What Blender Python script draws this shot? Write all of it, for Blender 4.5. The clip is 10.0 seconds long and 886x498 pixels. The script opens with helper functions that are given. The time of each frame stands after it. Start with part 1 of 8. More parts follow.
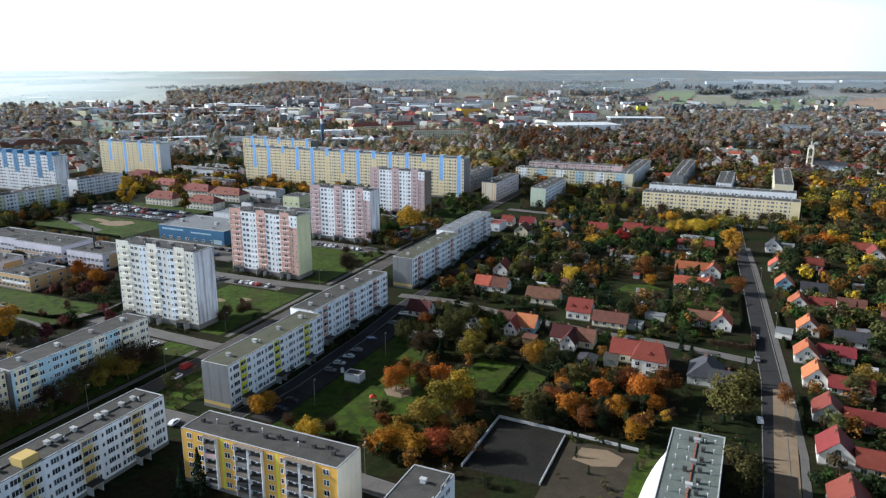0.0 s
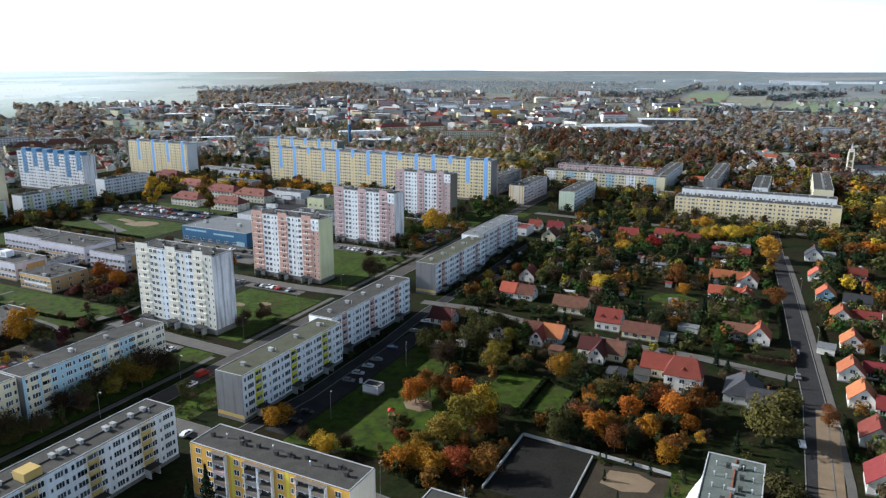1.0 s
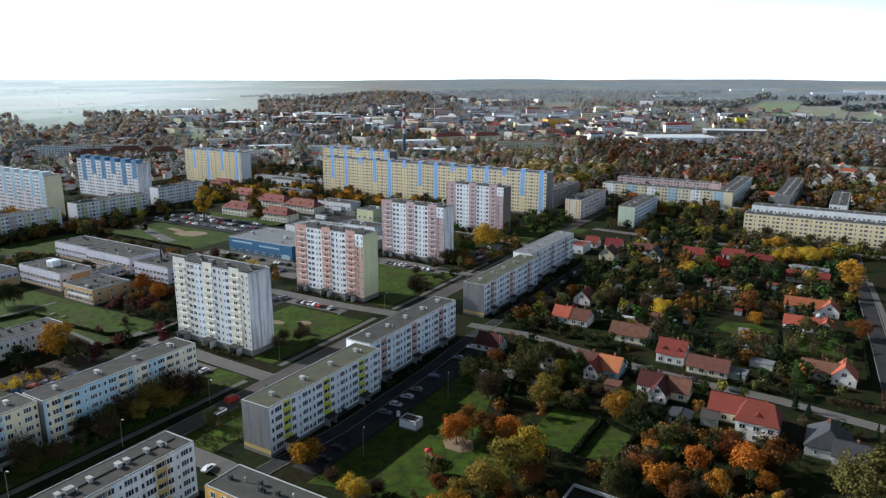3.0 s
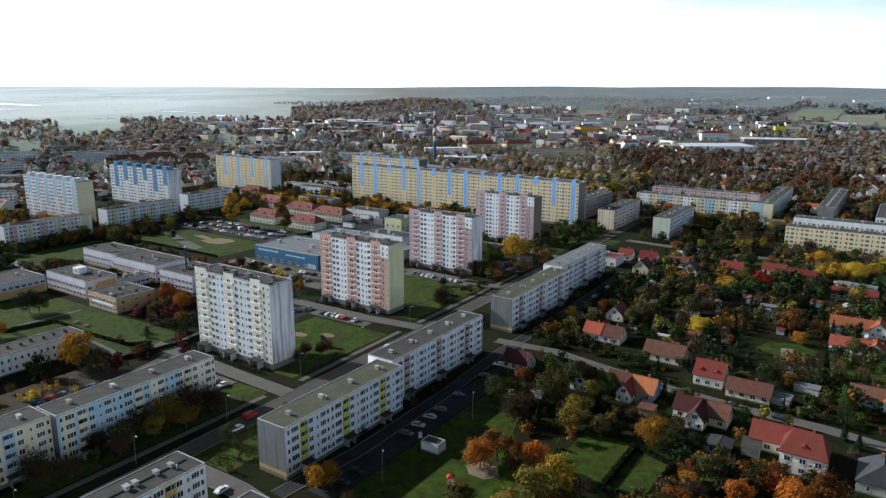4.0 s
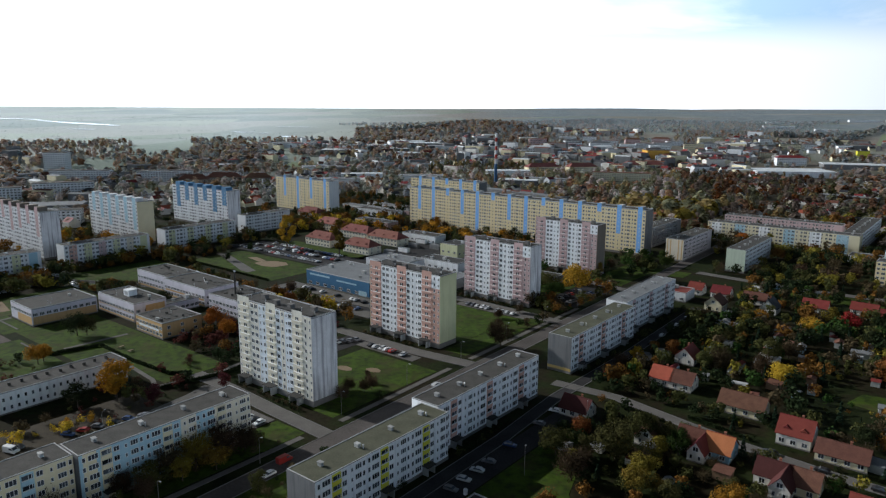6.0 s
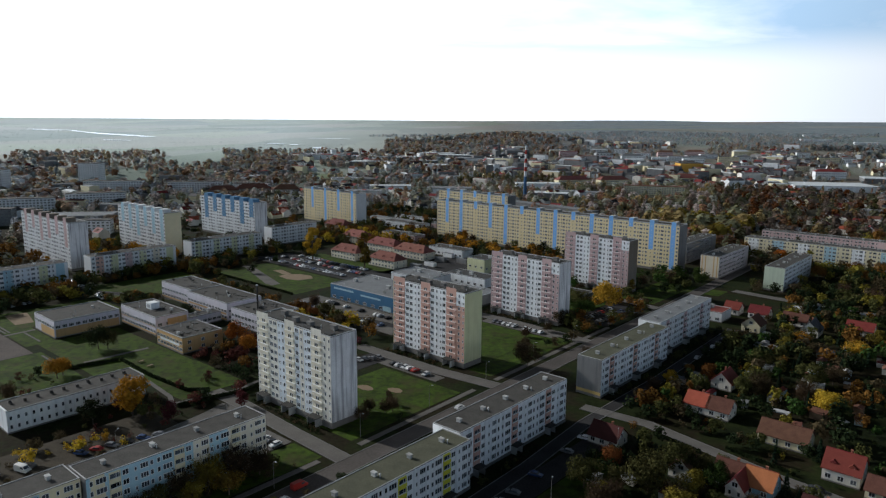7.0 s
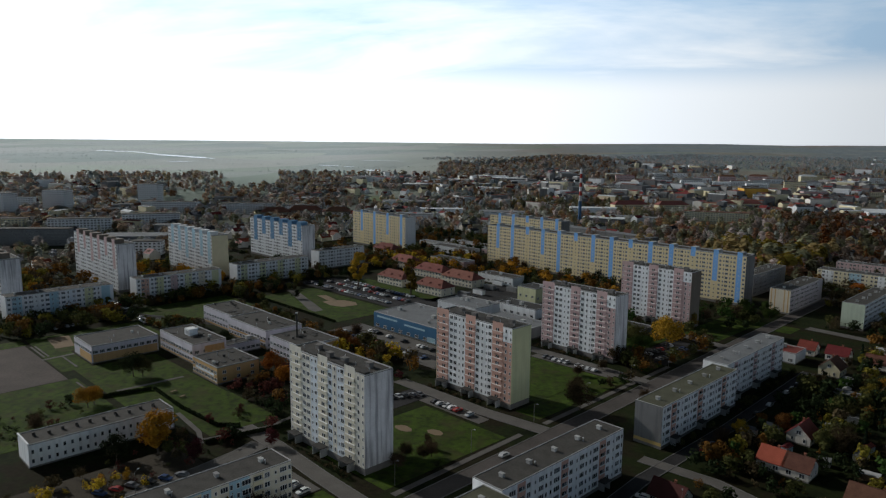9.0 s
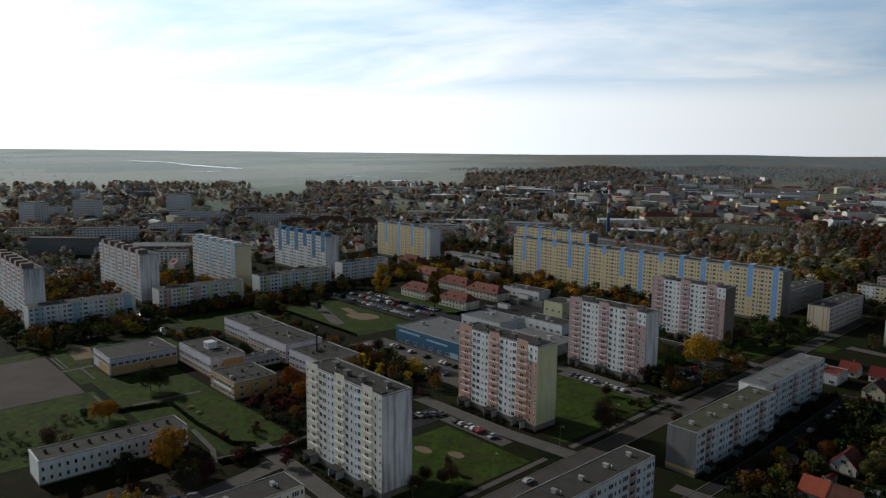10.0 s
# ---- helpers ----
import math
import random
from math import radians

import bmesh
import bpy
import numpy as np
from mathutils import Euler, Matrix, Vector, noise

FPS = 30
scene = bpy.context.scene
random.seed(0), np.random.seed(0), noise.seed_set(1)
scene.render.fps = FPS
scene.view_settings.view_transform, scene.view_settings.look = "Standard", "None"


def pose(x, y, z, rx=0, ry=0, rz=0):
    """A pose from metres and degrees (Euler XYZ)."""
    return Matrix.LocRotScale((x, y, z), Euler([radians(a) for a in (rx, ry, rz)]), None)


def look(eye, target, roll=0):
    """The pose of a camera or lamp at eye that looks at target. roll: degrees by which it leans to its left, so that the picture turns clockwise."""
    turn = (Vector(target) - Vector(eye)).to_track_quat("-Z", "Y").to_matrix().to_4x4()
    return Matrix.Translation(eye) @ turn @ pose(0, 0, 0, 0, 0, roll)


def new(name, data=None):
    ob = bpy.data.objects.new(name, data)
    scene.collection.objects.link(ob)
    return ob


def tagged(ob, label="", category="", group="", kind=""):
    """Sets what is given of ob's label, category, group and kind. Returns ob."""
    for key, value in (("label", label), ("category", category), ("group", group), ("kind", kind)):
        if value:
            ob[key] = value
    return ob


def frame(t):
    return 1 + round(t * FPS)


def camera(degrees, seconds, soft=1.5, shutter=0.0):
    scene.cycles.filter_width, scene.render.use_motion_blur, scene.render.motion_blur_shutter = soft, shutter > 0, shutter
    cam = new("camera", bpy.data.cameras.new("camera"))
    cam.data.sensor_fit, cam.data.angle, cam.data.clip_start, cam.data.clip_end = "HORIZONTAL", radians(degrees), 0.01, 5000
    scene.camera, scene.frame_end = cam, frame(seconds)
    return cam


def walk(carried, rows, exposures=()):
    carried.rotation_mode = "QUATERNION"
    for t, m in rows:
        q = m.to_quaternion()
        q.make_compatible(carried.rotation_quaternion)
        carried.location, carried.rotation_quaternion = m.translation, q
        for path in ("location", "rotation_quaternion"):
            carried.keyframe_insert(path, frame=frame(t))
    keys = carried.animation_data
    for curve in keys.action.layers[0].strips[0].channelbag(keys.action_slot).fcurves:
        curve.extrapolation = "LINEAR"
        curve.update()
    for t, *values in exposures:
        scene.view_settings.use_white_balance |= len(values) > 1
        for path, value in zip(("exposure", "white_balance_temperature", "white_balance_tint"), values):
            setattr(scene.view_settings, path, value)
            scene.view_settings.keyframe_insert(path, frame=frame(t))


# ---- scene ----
# ---- camera and its path ----
cam = camera(64.34, 10.0, soft=1.28)
PATH = [
    (0.0, 0.0, 0.0, 103.805, 0.0, -14.315, 0.166), (0.5, 0.72, 4.881, 103.652, 1.136, -14.296, 0.193),
    (1.0, 1.341, 9.886, 103.63, 2.307, -14.268, 0.221), (1.5, 1.917, 14.826, 103.69, 3.451, -14.169, 0.221),
    (2.0, 2.475, 19.739, 103.764, 4.649, -13.994, 0.221), (2.5, 2.892, 24.527, 103.766, 5.781, -13.836, 0.206),
    (4.0, 3.409, 39.102, 103.873, 9.532, -13.059, 0.259), (4.5, 3.424, 43.867, 103.93, 10.884, -12.777, 0.297),
    (5.0, 3.322, 48.695, 104.044, 12.199, -12.292, 0.341), (5.5, 3.042, 53.465, 104.114, 13.397, -11.857, 0.369),
    (7.0, 1.747, 67.759, 104.379, 17.054, -10.492, 0.494), (7.5, 1.138, 72.47, 104.389, 18.13, -10.067, 0.531),
    (8.0, 0.373, 77.204, 104.399, 19.243, -9.624, 0.593), (8.5, -0.488, 81.878, 104.403, 20.324, -9.18, 0.62),
    (9.0, -1.404, 86.527, 104.432, 21.461, -8.733, 0.63), (9.5, -2.431, 91.126, 104.424, 22.533, -8.306, 0.67),
    (10.0, -3.533, 95.797, 104.425, 23.667, -7.899, 0.676),
]
EXPOSURES = [(0.0, 0.70, 5520, 9), (2.5, 0.50, 5560, 9), (5.0, 0.08, 5650, 8), (7.0, -0.36, 5750, 8), (8.0, -0.57, 5840, 8), (10.0, -1.04, 6000, 8)]
walk(cam, [(t, pose(x, y, z, 90 + pitch, 0, yaw) @ pose(0, 0, 0, 0, 0, roll)) for t, x, y, z, yaw, pitch, roll in PATH], EXPOSURES)

# ---- sky and sun ----
SUN_AZ, SUN_EL = 166.0, 26.0   # degrees: towards the sun, from +x to +y, and above the horizon
world = bpy.data.worlds.new("sky")
scene.world = world
world.use_nodes = True


def build_sky():
    nt = world.node_tree
    nt.nodes.clear()
    n, l = nt.nodes.new, nt.links.new
    sky = n("ShaderNodeTexSky")
    sky.sky_type, sky.sun_disc = "NISHITA", False
    sky.sun_elevation, sky.sun_rotation = radians(SUN_EL), radians(90 - SUN_AZ)
    sky.air_density, sky.dust_density = 1.0, 3.0
    coord = n("ShaderNodeTexCoord")
    # thin streaky cloud: stretched noise on the sky's direction, flattened like a layer overhead
    sep = n("ShaderNodeSeparateXYZ")
    l(coord.outputs["Generated"], sep.inputs[0])
    up = n("ShaderNodeMath"); up.operation = "MAXIMUM"; up.inputs[1].default_value = 0.0
    l(sep.outputs["Z"], up.inputs[0])
    lift = n("ShaderNodeMath"); lift.operation = "ADD"; lift.inputs[1].default_value = 0.12
    l(up.outputs[0], lift.inputs[0])
    px = n("ShaderNodeMath"); px.operation = "DIVIDE"
    py = n("ShaderNodeMath"); py.operation = "DIVIDE"
    l(sep.outputs["X"], px.inputs[0]); l(lift.outputs[0], px.inputs[1])
    l(sep.outputs["Y"], py.inputs[0]); l(lift.outputs[0], py.inputs[1])
    comb = n("ShaderNodeCombineXYZ")
    l(px.outputs[0], comb.inputs[0]); l(py.outputs[0], comb.inputs[1])
    mp = n("ShaderNodeMapping")
    mp.inputs["Rotation"].default_value = (0, 0, radians(20))
    mp.inputs["Scale"].default_value = (0.45, 0.8, 1.0)
    mp.inputs["Location"].default_value = (0.35, 0.2, 0.0)
    l(comb.outputs[0], mp.inputs[0])
    cl = n("ShaderNodeTexNoise")
    cl.inputs["Scale"].default_value, cl.inputs["Detail"].default_value = 0.9, 8.0
    cl.inputs["Roughness"].default_value, cl.inputs["Distortion"].default_value = 0.58, 0.6
    l(mp.outputs[0], cl.inputs["Vector"])
    # more cloud towards the sun
    dot = n("ShaderNodeVectorMath"); dot.operation = "DOT_PRODUCT"
    dot.inputs[1].default_value = (math.cos(radians(SUN_AZ)), math.sin(radians(SUN_AZ)), 0.25)
    l(coord.outputs["Generated"], dot.inputs[0])
    bias = n("ShaderNodeMath"); bias.operation = "MULTIPLY_ADD"
    bias.inputs[1].default_value = 0.16
    l(dot.outputs["Value"], bias.inputs[0]); l(cl.outputs["Fac"], bias.inputs[2])
    ramp = n("ShaderNodeMapRange")
    ramp.inputs["From Min"].default_value, ramp.inputs["From Max"].default_value = 0.45, 0.73
    ramp.inputs["To Min"].default_value, ramp.inputs["To Max"].default_value = 0.15, 1.0
    l(bias.outputs[0], ramp.inputs["Value"])
    low = n("ShaderNodeMapRange"); low.interpolation_type = "SMOOTHSTEP"   # unbroken near the horizon
    low.inputs["From Min"].default_value, low.inputs["From Max"].default_value = 0.06, 0.13
    low.inputs["To Min"].default_value, low.inputs["To Max"].default_value = 1.0, 0.0
    l(sep.outputs["Z"], low.inputs["Value"])
    cover = n("ShaderNodeMath"); cover.operation = "MAXIMUM"
    l(ramp.outputs[0], cover.inputs[0]); l(low.outputs[0], cover.inputs[1])
    # the cloud's own brightness: white, brighter towards the sun
    glow = n("ShaderNodeMapRange")
    glow.inputs["From Min"].default_value, glow.inputs["From Max"].default_value = -0.30, 1.0
    glow.inputs["To Min"].default_value, glow.inputs["To Max"].default_value = 12.5, 60.0
    l(dot.outputs["Value"], glow.inputs["Value"])
    # thick and bright low down, thin overhead; front-lit opposite the sun
    thin = n("ShaderNodeMapRange"); thin.interpolation_type = "SMOOTHSTEP"
    thin.inputs["From Min"].default_value, thin.inputs["From Max"].default_value = 0.18, 0.50
    thin.inputs["To Min"].default_value, thin.inputs["To Max"].default_value = 1.0, 0.04
    l(sep.outputs["Z"], thin.inputs["Value"])
    away = n("ShaderNodeMapRange"); away.interpolation_type = "SMOOTHSTEP"
    away.inputs["From Min"].default_value, away.inputs["From Max"].default_value = -1.0, -0.30
    away.inputs["To Min"].default_value, away.inputs["To Max"].default_value = 2.1, 1.0
    l(dot.outputs["Value"], away.inputs["Value"])
    m1 = n("ShaderNodeMath"); m1.operation = "MULTIPLY"
    l(thin.outputs[0], m1.inputs[0]); l(away.outputs[0], m1.inputs[1])
    m2 = n("ShaderNodeMath"); m2.operation = "MULTIPLY"
    l(glow.outputs[0], m2.inputs[0]); l(m1.outputs[0], m2.inputs[1])
    tint = n("ShaderNodeVectorMath"); tint.operation = "SCALE"
    tint.inputs[0].default_value = (1.0, 0.995, 0.975)
    l(m2.outputs[0], tint.inputs["Scale"])
    mix = n("ShaderNodeMix"); mix.data_type = "RGBA"
    gap = n("ShaderNodeVectorMath"); gap.operation = "SCALE"   # veiled blue between the streaks
    gap.inputs[0].default_value = (0.50, 0.74, 0.98)
    l(m2.outputs[0], gap.inputs["Scale"])
    veil = n("ShaderNodeMix"); veil.data_type = "RGBA"; veil.inputs["Factor"].default_value = 0.75
    l(sky.outputs[0], veil.inputs["A"]); l(gap.outputs[0], veil.inputs["B"])
    l(cover.outputs[0], mix.inputs["Factor"]); l(veil.outputs["Result"], mix.inputs["A"]); l(tint.outputs[0], mix.inputs["B"])
    bg = n("ShaderNodeBackground")
    bg.inputs["Strength"].default_value = 0.048
    l(mix.outputs["Result"], bg.inputs["Color"])
    out = n("ShaderNodeOutputWorld")
    l(bg.outputs[0], out.inputs["Surface"])


build_sky()
sun = new("sun", bpy.data.lights.new("sun", "SUN"))
sun.data.energy, sun.data.angle, sun.data.color = 5.0, radians(0.6), (1.0, 0.92, 0.80)
sun.matrix_world = look((0, 0, 0), (-math.cos(radians(SUN_AZ)) * math.cos(radians(SUN_EL)),
                                    -math.sin(radians(SUN_AZ)) * math.cos(radians(SUN_EL)), -math.sin(radians(SUN_EL))))
sun.location = (-300, 200, 400)


# ---- materials ----
def mat(name, rgb, rough=0.85, vary=0.18, scale=0.6, fine=9.0, metal=0.0, bump=0.0, spec=0.12, per_object=0.0, hue=0.0, stain=0.0, sheen=0.0):
    """A surface: base colour broken at two scales, and from object to object."""
    m = bpy.data.materials.new(name)
    m.use_nodes = True
    nt = m.node_tree
    n, l = nt.nodes.new, nt.links.new
    b = nt.nodes["Principled BSDF"]
    b.inputs["Roughness"].default_value, b.inputs["Metallic"].default_value = rough, metal
    b.inputs["Specular IOR Level"].default_value = spec
    if sheen:
        b.inputs["Sheen Weight"].default_value, b.inputs["Sheen Roughness"].default_value = sheen, 0.5
    geo = n("ShaderNodeNewGeometry")
    big = n("ShaderNodeTexNoise"); big.inputs["Scale"].default_value = scale; big.inputs["Detail"].default_value = 5
    small = n("ShaderNodeTexNoise"); small.inputs["Scale"].default_value = fine; small.inputs["Detail"].default_value = 4
    l(geo.outputs["Position"], big.inputs["Vector"]); l(geo.outputs["Position"], small.inputs["Vector"])
    add = n("ShaderNodeMath"); add.operation = "ADD"
    l(big.outputs["Fac"], add.inputs[0]); l(small.outputs["Fac"], add.inputs[1])
    val = n("ShaderNodeMapRange")
    val.inputs["From Min"].default_value, val.inputs["From Max"].default_value = 0.6, 1.4
    val.inputs["To Min"].default_value, val.inputs["To Max"].default_value = 1 - vary, 1 + vary
    l(add.outputs[0], val.inputs["Value"])
    hsv = n("ShaderNodeHueSaturation")
    hsv.inputs["Color"].default_value = (*rgb, 1)
    value = val.outputs[0]
    if per_object or hue:
        info = n("ShaderNodeObjectInfo")
        if per_object:
            vo = n("ShaderNodeMapRange")
            vo.inputs["To Min"].default_value, vo.inputs["To Max"].default_value = 1 - per_object, 1 + per_object
            l(info.outputs["Random"], vo.inputs["Value"])
            mul = n("ShaderNodeMath"); mul.operation = "MULTIPLY"
            l(vo.outputs[0], mul.inputs[0]); l(value, mul.inputs[1])
            value = mul.outputs[0]
        if hue:
            ho = n("ShaderNodeMath"); ho.operation = "MULTIPLY"; ho.inputs[1].default_value = 7.31
            l(info.outputs["Random"], ho.inputs[0])
            fr = n("ShaderNodeMath"); fr.operation = "FRACT"
            l(ho.outputs[0], fr.inputs[0])
            hr = n("ShaderNodeMapRange")
            hr.inputs["To Min"].default_value, hr.inputs["To Max"].default_value = 0.5 - hue, 0.5 + hue
            l(fr.outputs[0], hr.inputs["Value"]); l(hr.outputs[0], hsv.inputs["Hue"])
    l(value, hsv.inputs["Value"])
    color = hsv.outputs["Color"]
    if stain:
        # dark runs of weather down the wall
        sp = n("ShaderNodeMapping"); sp.inputs["Scale"].default_value = (0.9, 0.9, 0.05)
        l(geo.outputs["Position"], sp.inputs[0])
        st = n("ShaderNodeTexNoise"); st.inputs["Scale"].default_value = 0.9; st.inputs["Detail"].default_value = 6
        l(sp.outputs[0], st.inputs["Vector"])
        sr = n("ShaderNodeMapRange")
        sr.inputs["From Min"].default_value, sr.inputs["From Max"].default_value = 0.46, 0.66
        sr.inputs["To Min"].default_value, sr.inputs["To Max"].default_value = 0.0, stain
        l(st.outputs["Fac"], sr.inputs["Value"])
        mx = n("ShaderNodeMix"); mx.data_type = "RGBA"
        mx.inputs["B"].default_value = (rgb[0] * 0.3, rgb[1] * 0.3, rgb[2] * 0.32, 1)
        l(sr.outputs[0], mx.inputs["Factor"]); l(color, mx.inputs["A"])
        color = mx.outputs["Result"]
    l(color, b.inputs["Base Color"])
    if bump:
        bp = n("ShaderNodeBump"); bp.inputs["Strength"].default_value, bp.inputs["Distance"].default_value = bump, 0.05
        l(small.outputs["Fac"], bp.inputs["Height"]); l(bp.outputs[0], b.inputs["Normal"])
    return m


def glass_mat(name, rgb, rough=0.08):
    return mat(name, rgb, rough, vary=0.5, scale=0.35, fine=1.1, spec=0.6, per_object=0.7)


def grass_mat():
    """Lawn: green with darker moss, straw-coloured worn patches and a litter of fallen leaves."""
    m = mat("lawn", (0.043, 0.072, 0.006), 0.95, 0.6, 0.10, 1.2, spec=0.1)
    nt = m.node_tree
    n, l = nt.nodes.new, nt.links.new
    b = nt.nodes["Principled BSDF"]
    geo = n("ShaderNodeNewGeometry")
    color = b.inputs["Base Color"].links[0].from_socket
    for scale, detail, rough, lo, hi, rgb in ((0.30, 6, 0.7, 0.46, 0.62, (0.017, 0.027, 0.007)), (0.085, 8, 0.65, 0.51, 0.69, (0.052, 0.046, 0.018)), (1.7, 3, 0.6, 0.62, 0.74, (0.060, 0.036, 0.014))):
        worn = n("ShaderNodeTexNoise")
        worn.inputs["Scale"].default_value, worn.inputs["Detail"].default_value, worn.inputs["Roughness"].default_value = scale, detail, rough
        l(geo.outputs["Position"], worn.inputs["Vector"])
        rg = n("ShaderNodeMapRange")
        rg.inputs["From Min"].default_value, rg.inputs["From Max"].default_value = lo, hi
        rg.inputs["To Max"].default_value = 0.85
        l(worn.outputs["Fac"], rg.inputs["Value"])
        mx = n("ShaderNodeMix"); mx.data_type = "RGBA"
        mx.inputs["B"].default_value = (*rgb, 1)
        l(rg.outputs[0], mx.inputs["Factor"]); l(color, mx.inputs["A"])
        color = mx.outputs["Result"]
    l(color, b.inputs["Base Color"])
    return m


